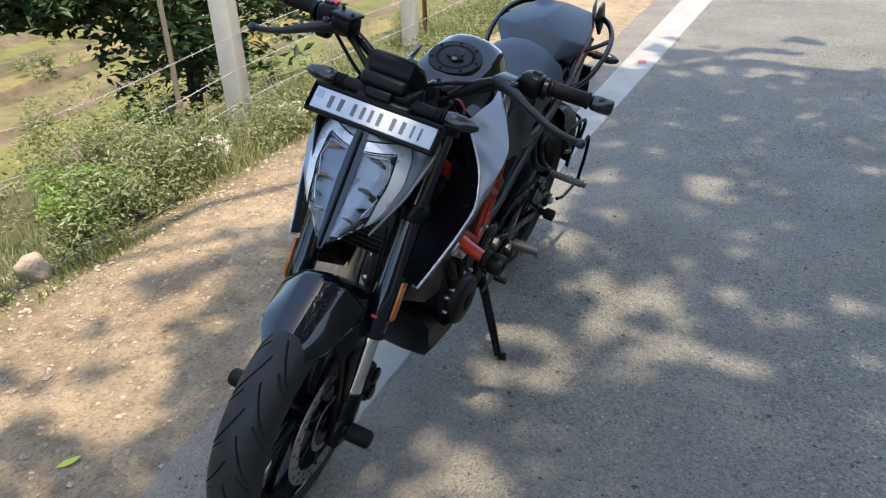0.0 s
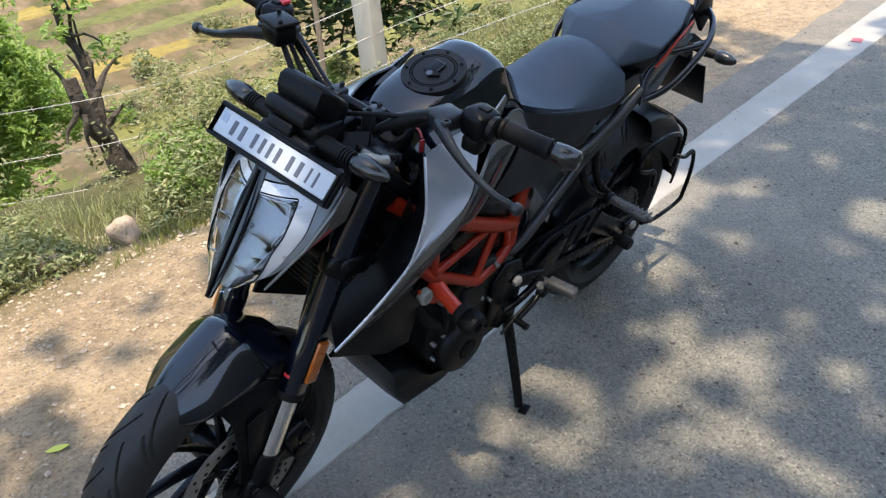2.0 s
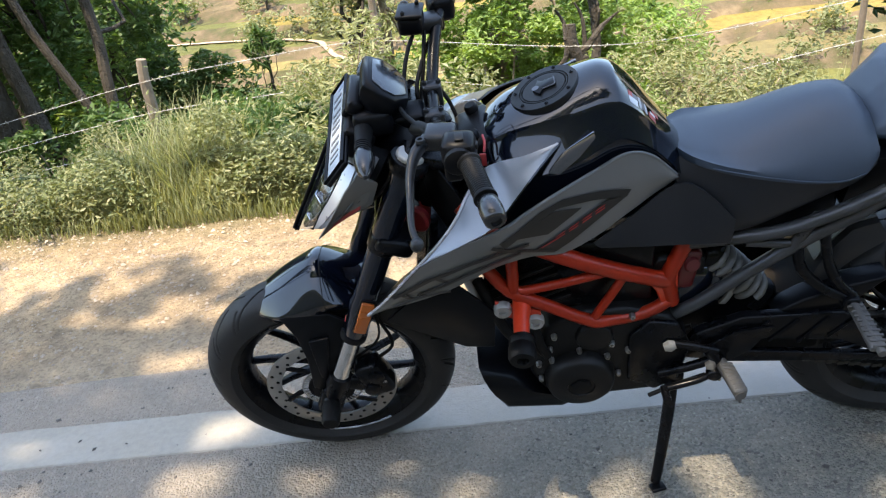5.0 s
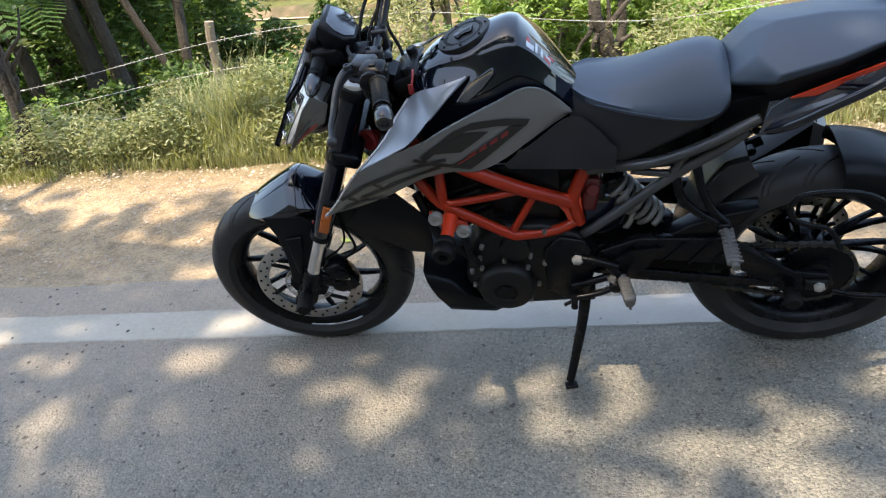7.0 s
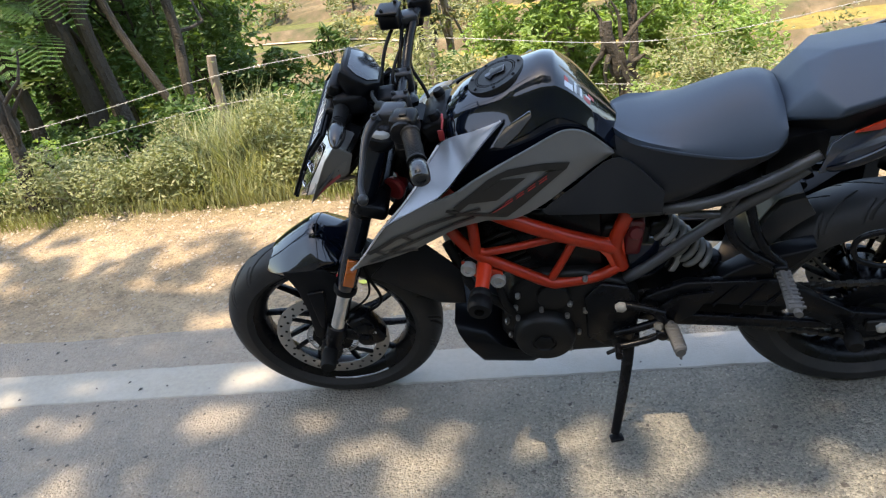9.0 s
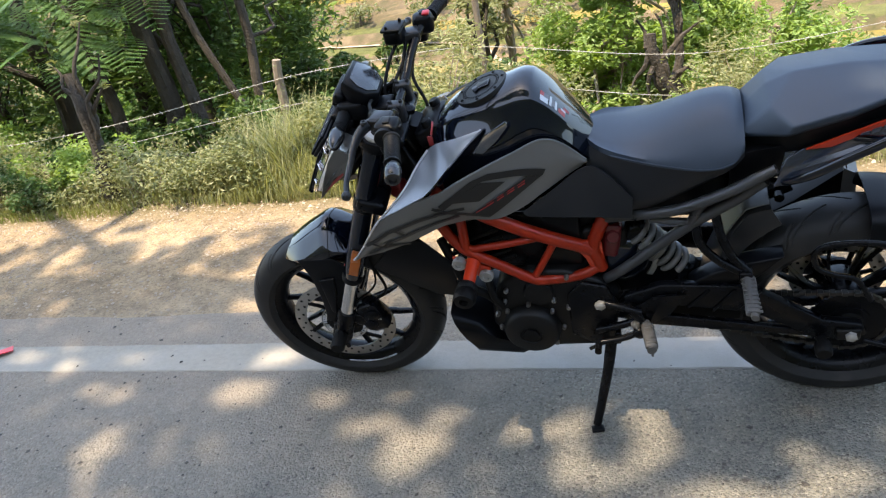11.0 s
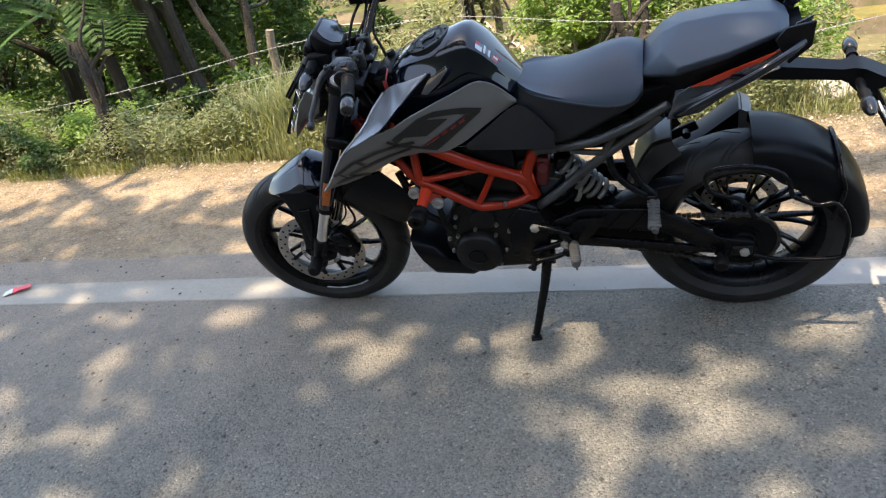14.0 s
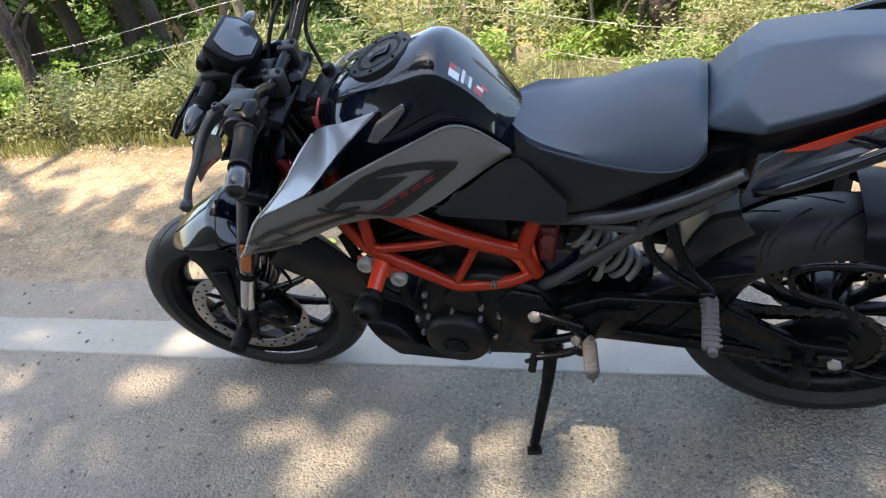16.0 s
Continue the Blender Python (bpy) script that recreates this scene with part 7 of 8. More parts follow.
def build_trees():
    rng = np.random.default_rng(21)
    for k, (x, y, tx, ty, r, spread_x) in enumerate([(-2.80, 3.5, -2.74, 3.55, 0.070, 0.8), (-2.46, 3.5, -2.82, 3.6, 0.050, 0.7), (-3.27, 3.5, -3.45, 3.6, 0.050, 0.9), (-2.02, 3.6, -3.1, 3.7, 0.028, 0.5), (-2.05, 3.75, -2.15, 3.85, 0.036, 0.6), (-4.6, 6.1, -5.1, 6.3, 0.16, 1.0), (-5.0, 3.4, -5.2, 3.6, 0.065, 0.9), (-3.65, 5.45, -4.0, 5.7, 0.11, 0.9)]):
        z = gz(x, y)
        clumps = crown_clumps((tx, ty + 0.75, 0.60), (spread_x, 0.5, 0.75), 11, 0.26, 190, rng) + crown_clumps((tx, ty + 0.1, 2.75), (0.55, 0.5, 0.5), 8, 0.30, 130, rng)
        build_tree("roadside_tree", (x, y, z), (tx, ty, 2.6), r, r * 0.6, clumps, (0.075, 0.032), LEAF_DARK if k % 3 else LEAF_FROND, BARK, "slim dark-barked tree with shaded green leaves", 30 + k, 12, 0.035)
    clumps = crown_clumps((0.72, 4.4, -0.28), (0.66, 0.55, 0.78), 74, 0.17, 300, rng) + crown_clumps((0.80, 4.5, 0.75), (0.80, 0.6, 0.6), 34, 0.22, 240, rng) + crown_clumps((1.45, 4.7, -0.15), (0.45, 0.4, 0.6), 26, 0.15, 220, rng)
    build_tree("leafy_tree", (0.75, 4.45, gz(0.75, 4.45)), (0.78, 4.45, 0.8), 0.06, 0.035, clumps, (0.060, 0.024), LEAF_BRIGHT, PALEBARK, "young sunlit tree with bright green leaves", 60, 16, 0.03, 0.55, 0.15)
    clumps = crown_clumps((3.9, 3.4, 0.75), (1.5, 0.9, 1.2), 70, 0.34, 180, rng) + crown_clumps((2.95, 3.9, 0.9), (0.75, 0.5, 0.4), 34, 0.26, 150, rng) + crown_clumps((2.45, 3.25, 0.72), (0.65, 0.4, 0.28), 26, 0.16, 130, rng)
    build_tree("dark_tree", (3.8, 3.5, gz(3.8, 3.5)), (3.8, 3.5, 1.6), 0.05, 0.03, clumps, (0.10, 0.045), LEAF_SHADE, BARK, "dense tree behind the fence, its green darkened for shade", 61, 12)
    clumps = crown_clumps((2.6, 9.0, -1.5), (0.9, 0.6, 1.0), 36, 0.26, 190, rng)
    build_tree("thin_tree", (2.6, 9.0, gz(2.6, 9.0)), (2.5, 9.05, -0.8), 0.06, 0.035, clumps, (0.095, 0.04), LEAF_BRIGHT, PALEBARK, "thin crooked tree with bright green leaves", 62, 9, 0.07)
    # dark young growth on the bank beside the slim trees
    for k, (x, y, top) in enumerate([(-2.05, 4.75, 0.12), (-1.68, 4.6, -0.02), (-1.36, 4.7, -0.22), (-1.02, 4.5, -0.30), (-0.80, 4.75, -0.48)]):
        clumps = crown_clumps((x, y, top - 0.34), (0.30, 0.28, 0.36), 20, 0.13, 150, rng)
        build_tree("sapling", (x, y, gz(x, y)), (x, y, top - 0.2), 0.02, 0.01, clumps, (0.065, 0.028), LEAF_DARK, BARK, "dark green sapling on the bank below the fence", 160 + k, 6, 0.03)
    clumps = [(-1.16, 4.6, 0.06, 0.10, 60), (-1.26, 4.6, 0.00, 0.07, 40), (-1.06, 4.6, 0.00, 0.07, 40), (-1.16, 4.55, 0.14, 0.05, 20), (-1.20, 4.6, -0.10, 0.08, 40)]
    build_tree("young_tree", (-1.15, 4.6, gz(-1.15, 4.6)), (-1.16, 4.6, 0.10), 0.016, 0.008, clumps, (0.11, 0.024), LEAF_DARK, BARK, "slender young tree with dark drooping leaves", 168, 3, 0.02, 0.3, 0.5)
    # a cut-back tree: two knuckled arms with tufts of leaves, and a pale companion stem
    clumps = [(-0.60, 4.85, 0.05, 0.09, 70), (-0.50, 4.85, 0.30, 0.13, 150), (-0.36, 4.88, 0.12, 0.12, 150), (-0.30, 4.85, 0.38, 0.14, 160), (-0.45, 4.9, 0.55, 0.16, 170), (-0.24, 4.85, 0.02, 0.08, 60)]
    build_tree("pollard_tree", (-0.36, 4.85, gz(-0.36, 4.85)), (-0.46, 4.85, -0.12), 0.055, 0.052, clumps, (0.07, 0.026), LEAF_OLIVE, BARK, "cut-back tree with a knuckled top and sparse leaves", 63, 5, 0.02)
    clumps = [(-0.22, 5.15, 0.25, 0.12, 110), (-0.16, 5.15, 0.5, 0.15, 120), (-0.12, 5.1, 0.05, 0.07, 40)]
    build_tree("pale_tree", (-0.20, 5.15, gz(-0.2, 5.15)), (-0.24, 5.15, 0.3), 0.042, 0.03, clumps, (0.07, 0.026), LEAF_OLIVE, PALEBARK, "slender pale-barked tree with few leaves", 66, 3, 0.02)
    # the nearly bare tree by the verge
    clumps = [(0.88, 2.42, 0.50, 0.02, 4), (0.98, 2.44, 0.52, 0.02, 4), (1.16, 2.40, 0.24, 0.03, 12), (0.94, 2.38, 0.05, 0.05, 26), (1.20, 2.44, 0.45, 0.03, 10), (0.84, 2.40, 0.14, 0.03, 12)]
    build_tree("bare_tree", (1.08, 2.42, gz(1.08, 2.42)), (0.95, 2.42, 0.42), 0.046, 0.030, clumps, (0.04, 0.018), LEAF_OLIVE, BARK, "dark crooked tree, nearly bare, below the verge edge", 64, 6, 0.014)
    clumps = [(1.10, 2.56, 0.72, 0.10, 80), (1.22, 2.58, 0.46, 0.09, 70), (1.02, 2.56, 0.86, 0.10, 80), (1.20, 2.53, 0.16, 0.07, 50), (0.98, 2.5, 0.62, 0.06, 40)]
    build_tree("sprouting_stem", (1.17, 2.54, gz(1.17, 2.54)), (1.04, 2.56, 0.72), 0.026, 0.014, clumps, (0.05, 0.022), LEAF_BRIGHT, BARK, "thin leaning stem with tufts of green leaves", 65, 4, 0.03)
    # a weathered brown trunk at the edge of the gravel
    clumps = [(-2.20, 1.75, 0.75, 0.04, 12), (-1.92, 1.72, 0.62, 0.03, 8), (-2.02, 1.85, 0.95, 0.05, 14), (-1.86, 1.70, 0.80, 0.03, 6)]
    build_tree("broken_trunk", (-2.06, 1.66, gz(-2.06, 1.66)), (-2.14, 1.76, 0.70), 0.040, 0.026, clumps, (0.05, 0.02), LEAF_OLIVE, BARK, "weathered brown trunk with dead twigs at the verge edge", 67, 4, 0.02)


def build_thicket():
    """Dense young growth that fills the bank behind the slim trees."""
    rng = np.random.default_rng(41)
    for k, (x, y, m) in enumerate([(-2.9, 5.9, LEAF_DARK), (-3.6, 6.3, LEAF_BRIGHT), (-4.9, 5.4, LEAF_DARK), (-6.3, 5.6, LEAF_DARK), (-5.6, 7.4, LEAF_FROND), (-4.2, 7.8, LEAF_DARK), (-7.8, 6.9, LEAF_DARK), (-1.75, 6.9, LEAF_OLIVE), (-6.9, 8.2, LEAF_BRIGHT), (-8.6, 9.0, LEAF_DARK), (-5.6, 9.2, LEAF_DARK), (-9.6, 7.4, LEAF_FROND)]):
        z = gz(x, y)
        wide = 0.55 if x > -2 else 1.05
        clumps = crown_clumps((x, y, z + (0.9 if x > -2 else 1.9)), (wide, 0.7, 0.8 if x > -2 else 1.9), 24 if x > -2 else 52, 0.32, 120, rng)
        build_tree("sapling", (x, y, z), (x + 0.1, y, z + (1.0 if x > -2 else 2.6)), 0.05, 0.025, clumps, (0.10, 0.042), m, BARK, "leafy sapling in the thicket down the bank", 140 + k, 8, 0.06)


def build_fronds():
    """Feathery, twice-divided fronds that hang from a tree below the verge."""
    rng = np.random.default_rng(9)
    root = new("feathery_tree")
    base = Vector((-4.4, 4.3, gz(-4.4, 4.3)))
    root.matrix_world = Matrix.Translation(base)
    ends = [Vector(p) - base for p in ((-3.5, 3.5, 0.95), (-2.8, 3.4, 0.85), (-4.9, 3.5, 1.0), (-4.0, 3.4, 1.05), (-5.3, 3.6, 1.0))]
    grow(root, limb_mesh((0, 0, 0), (0.05, -0.1, 2.6), 0.08, 0.045, ends, rng, 0.03), BARK)
    verts, faces = [], []
    down = np.array([0, 0, 1.0])
    for _ in range(80):
        start = np.array([rng.uniform(-5.4, -2.55), rng.uniform(3.15, 3.7), rng.uniform(0.58, 1.25)])
        out = np.array([rng.normal() * 0.8 + 0.2, rng.normal() * 0.5 - 0.5, -0.15])
        out /= np.linalg.norm(out)
        side = np.cross(out, down)
        side /= np.linalg.norm(side)
        length = rng.uniform(0.34, 0.60)
        for i in range(11):
            t = (i + 1) / 11
            p = start + out * length * t - down * 0.30 * t * t * length
            for sg in (-1, 1):
                L = 0.17 * math.sin(math.pi * (0.16 + 0.80 * t)) + 0.02
                d = side * sg * 0.86 + out * 0.45 - down * 0.16
                n = max(3, int(L / 0.012))
                for q in range(n):
                    c = p + d * L * (q + 0.5) / n
                    for sd in (-1, 1):
                        tip = out * 0.021 * sd + d * 0.008
                        w = d * 0.0042
                        k = len(verts)
                        verts += [c - base - w, c - base + w, c + tip + w - base, c + tip - w - base]
                        faces.append((k, k + 1, k + 2, k + 3))
    crown = raw_mesh("foliage", verts, faces, LEAF_FROND)
    crown.parent = root
    tagged(root, "tree with feathery drooping green fronds", "tree", "trees on the bank")


def blade_mesh(name, spots, heights, material, seed, width=0.007, lean=0.35):
    """Grass blades: a bent, tapered strip at each place."""
    rng = np.random.default_rng(seed)
    p, h = np.asarray(spots, float), np.asarray(heights, float)[:, None]
    n = len(p)
    a = rng.uniform(0, 2 * math.pi, n)
    d = np.stack([np.cos(a), np.sin(a), np.zeros(n)], 1)
    side = np.stack([-np.sin(a), np.cos(a), np.zeros(n)], 1) * width * rng.uniform(0.6, 1.4, n)[:, None]
    bend = rng.uniform(0.1, 1.0, n)[:, None] * lean
    up = np.array([0, 0, 1.0])
    m = p + d * h * bend * 0.35 + up * h * 0.6
    t = p + d * h * bend + up * h
    v = np.stack([p - side * 0.5, p + side * 0.5, m + side * 0.4, m - side * 0.4, t], 1).reshape(-1, 3)
    faces = []
    for i in range(n):
        k = 5 * i
        faces += [(k, k + 1, k + 2, k + 3), (k + 3, k + 2, k + 4)]
    return raw_mesh(name, v, faces, material)


def build_weeds():
    rng = np.random.default_rng(13)
    spots, heights = [], []
    while len(spots) < 15000:
        x, y = rng.uniform(-5.0, 6.5) if rng.uniform() < 0.75 else rng.normal() * 0.35 - 0.8, 1.46 + abs(rng.normal()) * 0.42
        d = noise.noise(Vector((x * 1.4, y * 1.4, 9)))
        if d < -0.12 or y > 3.2:
            continue
        hill = float(np.interp(x, [-2.2, -1.5, -0.2, 0.2, 0.8, 1.1], [0.5, 0.9, 0.9, 0.45, 0.45, 0.9])) + 1.0 * rng.uniform(0.2, 1.15) * math.exp(-((x + 0.80) / 0.5) ** 2)
        spots.append((x, y, gz(x, y) - 0.01))
        heights.append(rng.uniform(0.06, 0.22) * hill * min(1.0, 0.35 + (y - 1.46) * 2.0) * (1 + 0.5 * d))
    ob = blade_mesh("tall_grass", spots, heights, GRASS, 14, 0.005, 0.75)
    tagged(ob, "tall dry yellow-green grass along the verge", "grass", kind="stuff")
    pts = []
    while len(pts) < 40000:
        x, y = rng.uniform(-5.0, 6.0) if rng.uniform() < 0.7 else rng.normal() * 0.5 - 0.75, 1.5 + abs(rng.normal()) * 0.33
        d = noise.noise(Vector((x * 2.3, y * 2.3, 5)))
        if d < -0.15:
            continue
        top = float(np.interp(x, [-2.2, -1.5, -1.0, -0.5, -0.1, 0.7, 1.0, 2.2, 2.6], [0.30, 0.36, 0.46, 0.44, 0.16, 0.14, 0.36, 0.34, 0.2]))
        pts.append((x, y, gz(x, y) + rng.uniform(0, 1) ** 0.8 * top * min(1.0, 0.3 + (y - 1.45) * 2.2) * (0.7 + 1.5 * d)))
    ob = leaf_mesh("weeds", pts, 0.030, 0.012, LEAF_WEED, 16, 0.35)
    tagged(ob, "tangled small-leaved olive weeds along the verge", "weeds", kind="stuff")
    spots, heights = [], []
    while len(spots) < 7000:
        x, y = rng.uniform(-5.0, 6.0), 1.40 + abs(rng.normal()) * 0.16
        if noise.noise(Vector((x * 1.1, y * 2.0, 2))) < 0.0:
            continue
        spots.append((x, y, gz(x, y) - 0.005))
        heights.append(rng.uniform(0.02, 0.075))
    ob = blade_mesh("short_grass", spots, heights, SHORTGRASS, 15, 0.004, 0.7)
    tagged(ob, "short green grass fringe at the gravel's edge", "grass", kind="stuff")


def build_shrubs():
    rng = np.random.default_rng(17)
    kinds = []
    for k, (mat, leaf, label) in enumerate([(LEAF_OLIVE, (0.030, 0.014), "low weedy shrub with small olive leaves"), (LEAF_BRIGHT, (0.038, 0.020), "low leafy green shrub"), (LEAF_DARK, (0.042, 0.022), "low dark green shrub"), (GRASS, (0.038, 0.009), "dry yellow-green seeding weed")]):
        root = new("shrub")
        clumps = [(*(rng.normal(size=3) * np.array([0.20, 0.17, 0.10]) + np.array([0, 0, 0.24])), rng.uniform(0.08, 0.17), 150) for _ in range(16)]
        stems = joined(*[tube([(0, 0, -0.08), Vector(c[:3]) * 0.5 + Vector((0, 0, 0.02)), Vector(c[:3])], [0.006, 0.004, 0.0015], 5, 3) for c in clumps])
        st = link_mesh("stem", stems, PALEBARK)
        st.parent = root
        cr = leaf_mesh("foliage", clump_points(clumps, rng, 0.35), leaf[0], leaf[1], mat, 70 + k, 0.4)
        cr.parent = root
        tagged(root, label, "shrub", "shrubs along the bank")
        kinds.append(root)
    places = []
    for x in np.arange(-5.0, 6.4, 0.36):
        places.append((x + rng.uniform(-0.12, 0.12), 1.78 + rng.uniform(-0.12, 0.2), rng.uniform(0.8, 1.1) * float(np.interp(x, [-5, -1.7, -1.3, -0.4, -0.1, 1.0, 1.35, 2.0, 2.25], [0.75, 0.75, 0.6, 0.55, 0.34, 0.34, 1.05, 1.05, 0.4]))))
    for _ in range(40):
        places.append((rng.uniform(-5.5, 6.0), rng.uniform(2.2, 3.9), rng.uniform(0.8, 1.4)))
    for _ in range(9):
        places.append((rng.uniform(-2.0, 5.0), rng.uniform(4.8, 9.0), rng.uniform(1.5, 2.6)))
    leafy = [(-0.30, 1.95, 0.85), (-0.05, 2.15, 0.9), (-2.05, 1.75, 0.75), (-2.5, 1.9, 0.8), (-0.55, 2.3, 1.0), (1.1, 1.85, 0.7)]
    for i, (x, y, s) in enumerate(places + leafy):
        x, y = float(x), float(y)
        if y > 2.1 and 0.0 < x < 2.0 and i < len(places):
            continue
        if i < len(places) and (y > 2.1 and x > 2.0 and i % 4 or y > 4.7 and x > -0.6):
            continue
        if y > 2.1 and x > 0.0:
            s *= 0.5
        if any(math.hypot(x - a, y - b) < 0.17 for a, b in ((2.36, 1.90), (4.4, 1.8), (2.0, 1.82), (2.1, 1.75), (0.57, 1.55), (-2.06, 1.66))):
            continue
        pick = int(rng.integers(0, 4)) if y > 2.2 else ((0, 2, 3, 0)[int(rng.integers(0, 4))] if x < -1.2 else 3 if x < 0.1 else (0, 3, 0, 3)[int(rng.integers(0, 4))])
        pick = 1 + i % 2 if i >= len(places) else pick
        m = pose(x, y, gz(x, y) - 0.02, 0, 0, float(rng.uniform(0, 360)))
        ob = kinds[pick] if kinds[pick].get("used") is None else None
        if ob is None:
            ob = copy_thing(kinds[pick], m)
        else:
            ob["used"] = 1
            ob.matrix_basis = m
        ob.scale = (s, s, s * float(rng.uniform(0.8, 1.2)))
    for k in kinds:
        if "used" in k:
            del k["used"]


def build_fence():
    fence = new("barbed_wire_fence")
    tagged(fence, "sagging barbed wire fence on concrete pillars and wooden posts", "fence")
    def post(x, y, w, h, mat, label, lean=(0, 0), bev=0.012, under=0.3):
        z = gz(x, y)
        o = link_mesh("post", box((0, 0, (h - under) / 2), (w, w, h + under), bev), mat)
        o.matrix_world = pose(x, y, z, lean[0], lean[1], 12)
        o.parent = fence
        o["label"] = label
        return o
    post(2.37, 1.90, 0.115, 1.85, CONCRETE, "square concrete pillar", (0, -1.5))
    post(4.42, 1.80, 0.115, 1.75, CONCRETE, "square concrete pillar", (0, 1))
    for x, y, h, r, lx in ((-1.45, 2.78, 0.62, 0.032, 5), (-0.10, 3.0, 1.25, 0.022, 1), (2.37, 2.35, 0.95, 0.016, 1)):
        o = link_mesh("post", tube([(0, 0, -0.3), (0.008, 0.004, h * 0.4), (-0.004, 0, h * 0.8), (0, 0.003, h)], [r * 1.1, r, r * 0.9], 9, 3), OLDWOOD)
        o.matrix_world = pose(x, y, gz(x, y), 0, lx, 0)
        o.parent = fence
        o["label"] = "weathered wooden post"
    o = link_mesh("post", joined(box((0, 0, 0.7), (0.035, 0.005, 1.6), 0.001), box((0.015, 0.015, 0.7), (0.005, 0.035, 1.6), 0.001)), RUST)
    o.matrix_world = pose(4.85, 1.85, gz(4.85, 1.85), 0, 2, 30)
    o.parent = fence
    o["label"] = "rusty iron angle post"
    line = [(7.5, 1.86), (4.42, 1.74), (3.4, 1.80), (2.37, 1.835), (1.2, 2.22), (-0.10, 2.97), (-0.8, 2.86), (-1.45, 2.74), (-2.5, 2.62), (-3.6, 2.6), (-5.2, 2.7)]
    for zs in ([0.62, 0.60, 0.585, 0.54, 0.34, 0.33, 0.34, 0.31, 0.17, 0.08, 0.05], [0.42, 0.42, 0.41, 0.36, 0.12, 0.10, 0.12, 0.13, 0.02, -0.10, -0.12], [0.24, 0.22, 0.2, 0.18, -0.08, -0.1, -0.12, -0.05, -0.14, -0.22, -0.26]):
        pts = curve_points([(x, y, z) for (x, y), z in zip(line, zs)], 10)
        bms = [tube(pts, 0.0019, 5)]
        for i in range(0, len(pts) - 1):
            for t in (0.25, 0.75):
                p = pts[i].lerp(pts[i + 1], t)
                for _ in range(2):
                    d = Vector(RNG.normal(size=3)).normalized() * 0.013
                    bms.append(tube([p - d, p + d], 0.0011, 4))
        o = link_mesh("barbed_wire", joined(*bms), WIRE)
        o.parent = fence


def rock(name, x, y, size, material, label, seed, sink=0.3):
    bm = bmesh.new()
    bmesh.ops.create_icosphere(bm, subdivisions=3, radius=1.0)
    for v in bm.verts:
        k = 1 + 0.28 * noise.noise(v.co * 1.3 + Vector((seed, 0, 0))) + 0.10 * noise.noise(v.co * 3.5 + Vector((0, seed, 0)))
        v.co = Vector((v.co.x * size[0], v.co.y * size[1], v.co.z * size[2])) * k
    o = link_mesh(name, bm, material, 50)
    o.matrix_world = pose(x, y, gz(x, y) + size[2] * (1 - 2 * sink), 0, 0, seed * 40)
    tagged(o, label, "rock", "rocks on the verge")


def stone_field(name, places, sizes, material, seed, flat=0.6):
    """Many small angular stones in one mesh."""
    rng = np.random.default_rng(seed)
    oct_v = np.array([(1, 0, 0), (-1, 0, 0), (0, 1, 0), (0, -1, 0), (0, 0, 1), (0, 0, -0.6)], float)
    oct_f = [(0, 2, 4), (2, 1, 4), (1, 3, 4), (3, 0, 4), (2, 0, 5), (1, 2, 5), (3, 1, 5), (0, 3, 5)]
    verts, faces = [], []
    for (x, y, z), s in zip(places, sizes):
        a = rng.uniform(0, math.pi)
        q = oct_v * rng.uniform(0.55, 1.2, (6, 1)) * s * np.array([1, rng.uniform(0.6, 1), flat])
        ca, sa = math.cos(a), math.sin(a)
        k = len(verts)
        verts += [(x + u * ca - v * sa, y + u * sa + v * ca, z + w + s * flat * 0.3) for u, v, w in q]
        faces += [tuple(k + i for i in f) for f in oct_f]
    return raw_mesh(name, verts, faces, material)


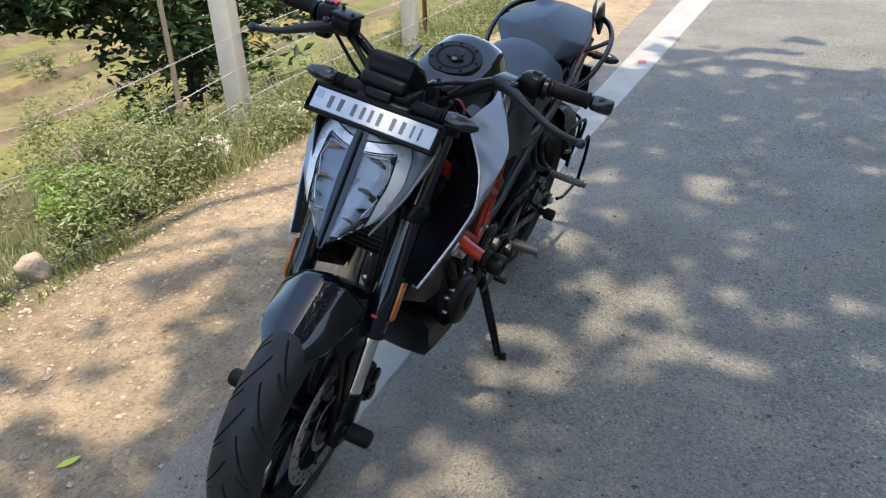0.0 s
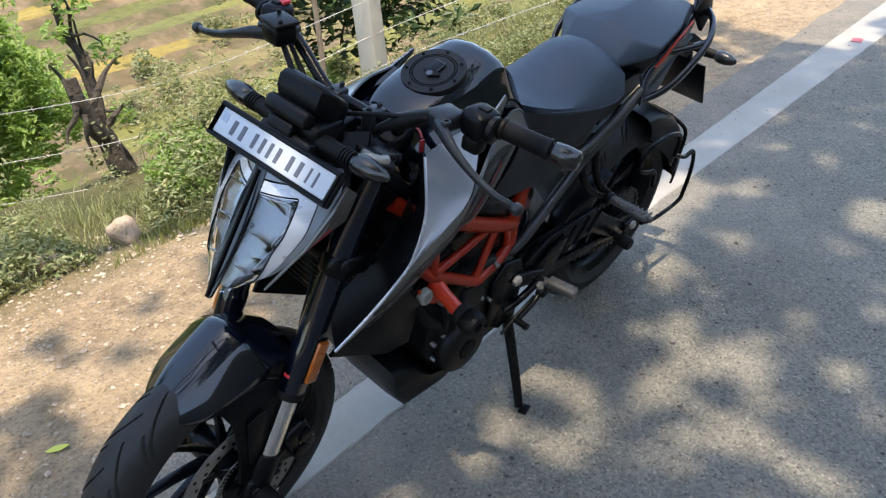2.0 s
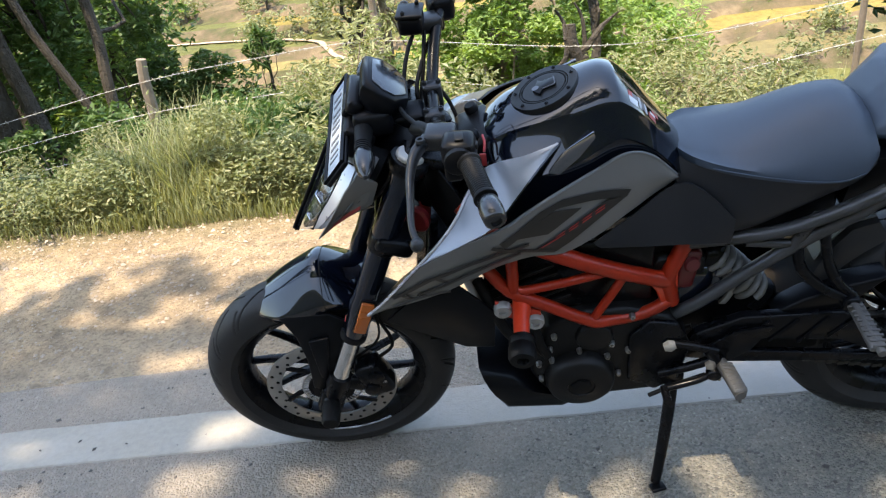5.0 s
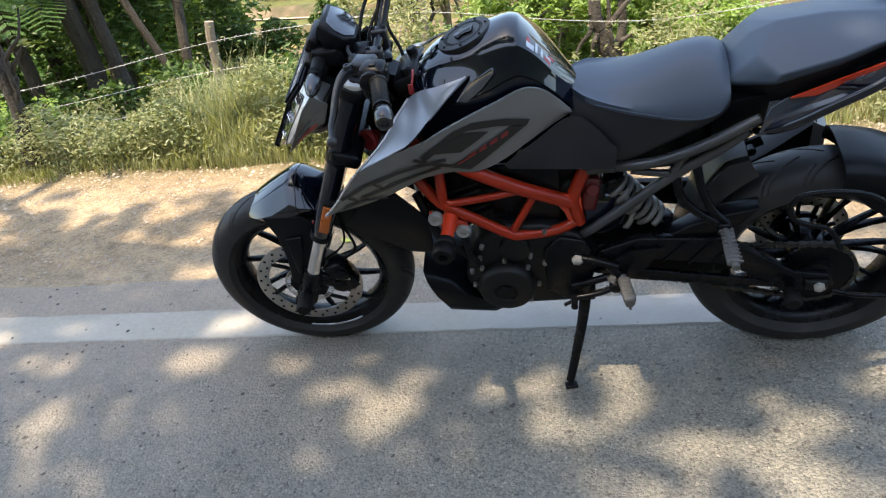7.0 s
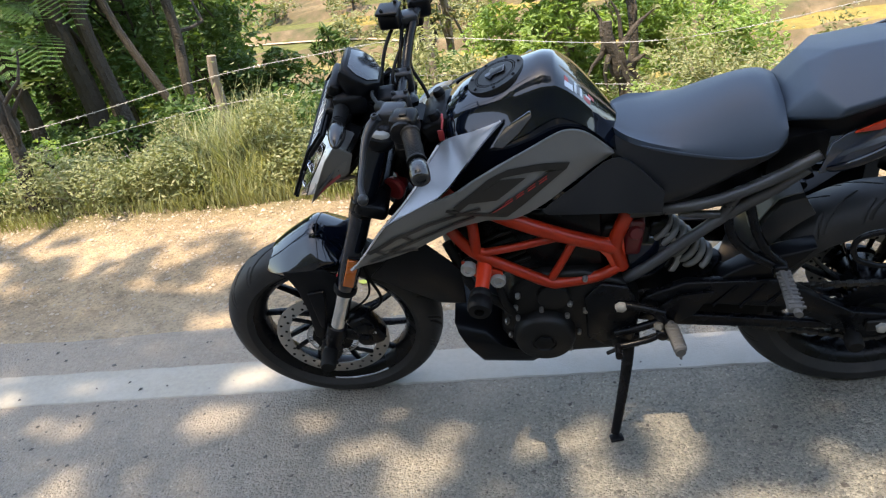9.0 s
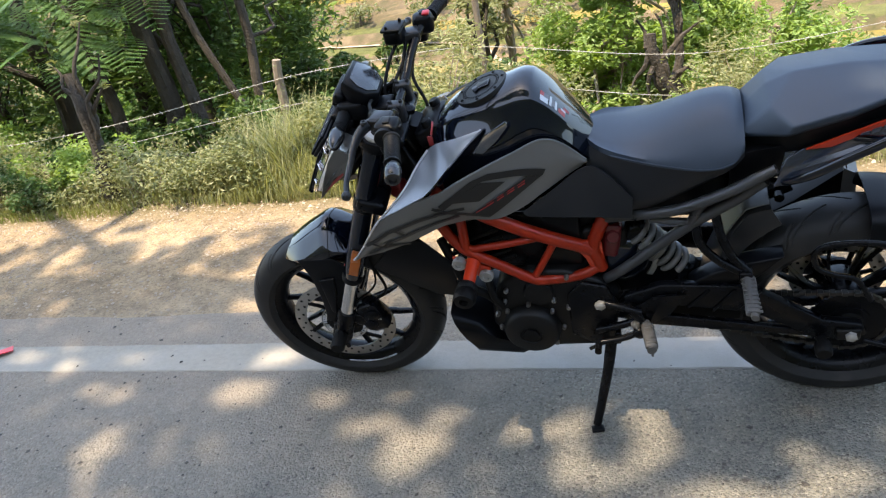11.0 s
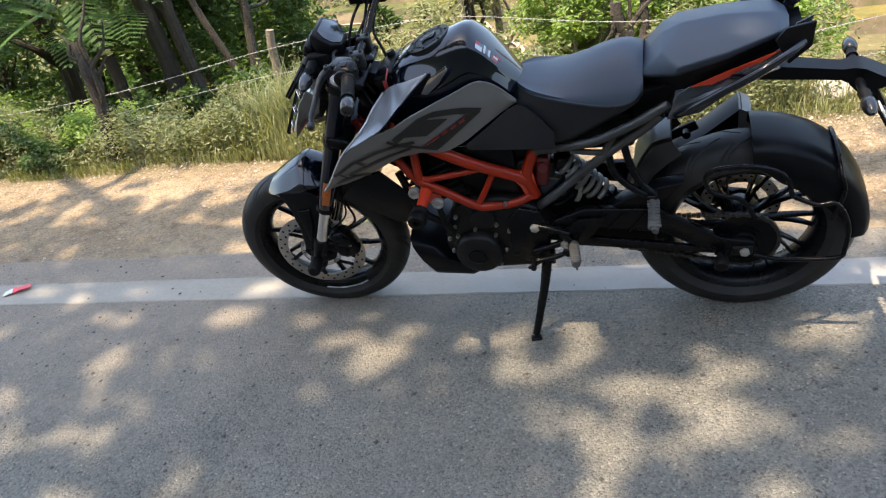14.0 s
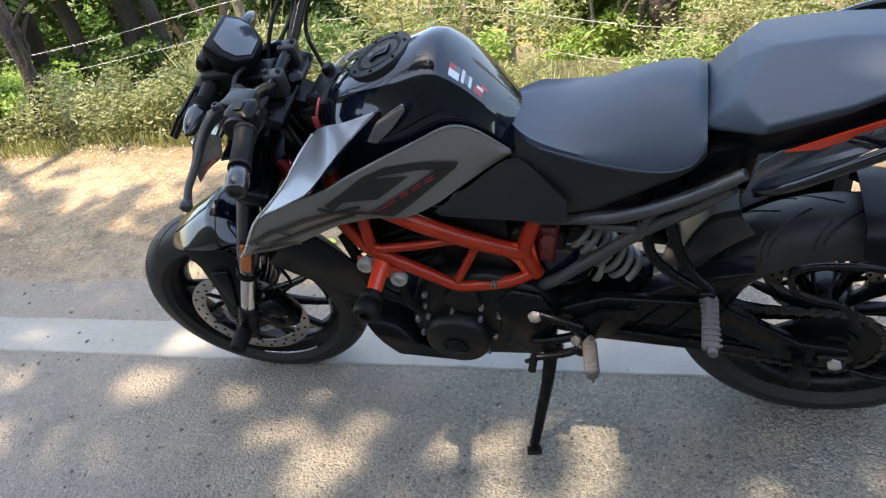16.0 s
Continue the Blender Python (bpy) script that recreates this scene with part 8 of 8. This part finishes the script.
def build_litter():
    rng = np.random.default_rng(23)
    pl, sz = [], []
    while len(pl) < 34000:
        x, y = rng.uniform(-4.5, 5.5), rng.uniform(0.37, 1.75)
        if rng.uniform() > 0.35 + 0.8 * abs(y - 0.5) and rng.uniform() < 0.6:
            continue
        pl.append((x, y, gz(x, y)))
        sz.append(0.0024 + 0.010 * rng.uniform() ** 4 + (0.005 * rng.uniform() if y > 1.1 and rng.uniform() < 0.25 else 0))
    tagged(stone_field("gravel", pl, sz, GRAVEL, 24), "loose tan gravel scattered over the verge", "gravel", kind="stuff")
    pl, sz = [], []
    while len(pl) < 6400:
        x, y = rng.uniform(-3.5, 6.0), rng.uniform(-3.2, 0.35)
        if 0.0 < y < 0.166 and rng.uniform() < 0.75:
            continue
        pl.append((x, y, 0.004 if 0.0 < y < 0.166 else 0.0))
        sz.append(0.0024 + 0.0085 * rng.uniform() ** 3.0 + (0.006 * rng.uniform() if rng.uniform() < 0.10 else 0.0))
    tagged(stone_field("road_chips", pl, sz, CHIP, 25, 0.45), "dark crumbs and chips on the asphalt", "gravel", kind="stuff")
    rock("rock", 2.02, 1.84, (0.15, 0.10, 0.07), WHITESTONE, "whitewashed rock at the foot of the pillar", 1)
    rock("rock", 0.64, 1.60, (0.075, 0.06, 0.065), STONE, "tan rock on the verge edge", 2)
    rock("rock", 2.72, 1.80, (0.16, 0.09, 0.06), WHITESTONE, "pale flat rock beside the fence", 3)
    rock("rock", 0.35, 1.62, (0.06, 0.05, 0.04), STONE, "small tan rock on the verge edge", 4)
    leaf = slab([(-0.03, 0, 0.004), (-0.008, 0.011, 0.008), (0.02, 0.008, 0.01), (0.034, 0, 0.012), (0.012, -0.011, 0.007), (-0.014, -0.009, 0.004)], 0.0012)
    o = link_mesh("fallen_leaf", leaf, make_leaf("fallen_leaf", (0.35, 0.38, 0.05), (0.42, 0.44, 0.06), (0.46, 0.46, 0.08), 0.1))
    o.matrix_world = pose(-0.105, 0.63, gz(-0.105, 0.63) + 0.002, 0, 0, -35)
    tagged(o, "yellow-green fallen leaf on the gravel", "leaf")
    pack = new("crushed_packet")
    pack.matrix_world = pose(-1.53, 0.115, 0.006, 0, 0, 30)
    a = link_mesh("packet_front", slab([(-0.035, -0.02, 0.004), (0.0, -0.022, 0.012), (0.038, -0.014, 0.008), (0.036, 0.018, 0.012), (0.0, 0.024, 0.006), (-0.034, 0.02, 0.010)], 0.003), RED)
    b = link_mesh("packet_flap", slab([(-0.075, -0.022, 0.003), (-0.036, -0.021, 0.008), (-0.035, 0.019, 0.009), (-0.07, 0.014, 0.004)], 0.003), PLATE)
    a.parent = b.parent = pack
    tagged(pack, "crushed red and white packet on the road line", "litter")
    w = link_mesh("flat_wrapper", slab([(-0.05, -0.03, 0.005), (0.04, -0.035, 0.006), (0.055, 0.02, 0.005), (-0.03, 0.03, 0.006)], 0.002), REDFADED)
    w.matrix_world = pose(4.52, 0.02, 0.0, 0, 0, 15)
    tagged(w, "flattened dull red wrapper on the road line", "litter")


def build_valley():
    """Bushes between the fields, far below, and the pale track."""
    rng = np.random.default_rng(29)
    proto = new("field_bush")
    pts = clump_points([(*(rng.normal(size=3) * np.array([0.8, 0.8, 0.5]) + np.array([0, 0, 0.9])), rng.uniform(0.4, 0.8), 60) for _ in range(9)], rng)
    cr = leaf_mesh("foliage", pts, 0.28, 0.16, LEAF_OLIVE, 90)
    cr.parent = proto
    st = link_mesh("stem", tube([(0, 0, -0.3), (0.05, 0, 0.5), (0, 0.05, 1.0)], [0.12, 0.08, 0.04], 7), BARK)
    st.parent = proto
    tagged(proto, "distant olive bush between the terraced fields", "bush", "bushes in the valley")
    first = True
    for _ in range(190):
        y = float(rng.uniform(9, 90))
        x = float(rng.uniform(-0.9, 1.6)) * y * 0.9
        m = pose(x, y, gz(x, y), 0, 0, float(rng.uniform(0, 360)))
        ob = proto if first else copy_thing(proto, m)
        if first:
            proto.matrix_basis = m
        first = False
        s = float(rng.uniform(0.25, 0.5 + y / 90))
        ob.scale = (s, s, s)
    pts = curve_points([Vector(p) for p in ((-26, 36, 0), (-14, 33.8, 0), (-9, 32.6, 0), (-6.3, 31.4, 0), (-4.9, 30.0, 0), (-3.35, 27.6, 0), (-2.2, 25.0, 0), (-1.6, 22.5, 0))], 14)
    verts = []
    for i, q in enumerate(pts):
        d = pts[min(i + 1, len(pts) - 1)] - pts[max(i - 1, 0)]
        across = Vector((-d.y, d.x, 0)).normalized() * 0.13
        for e in (-1, 1):
            verts.append((q.x + e * across.x, q.y + e * across.y, gz(q.x, q.y) + 0.07))
    faces = [(2 * i, 2 * i + 2, 2 * i + 3, 2 * i + 1) for i in range(len(pts) - 1)]
    o = raw_mesh("field_track", verts, faces, STONE, True)
    tagged(o, "pale winding footpath between terraced fields", "path", kind="structure")


build_fence()
build_trees()
build_thicket()
build_fronds()
build_shade_tree()
build_weeds()
build_shrubs()
build_litter()
build_valley()
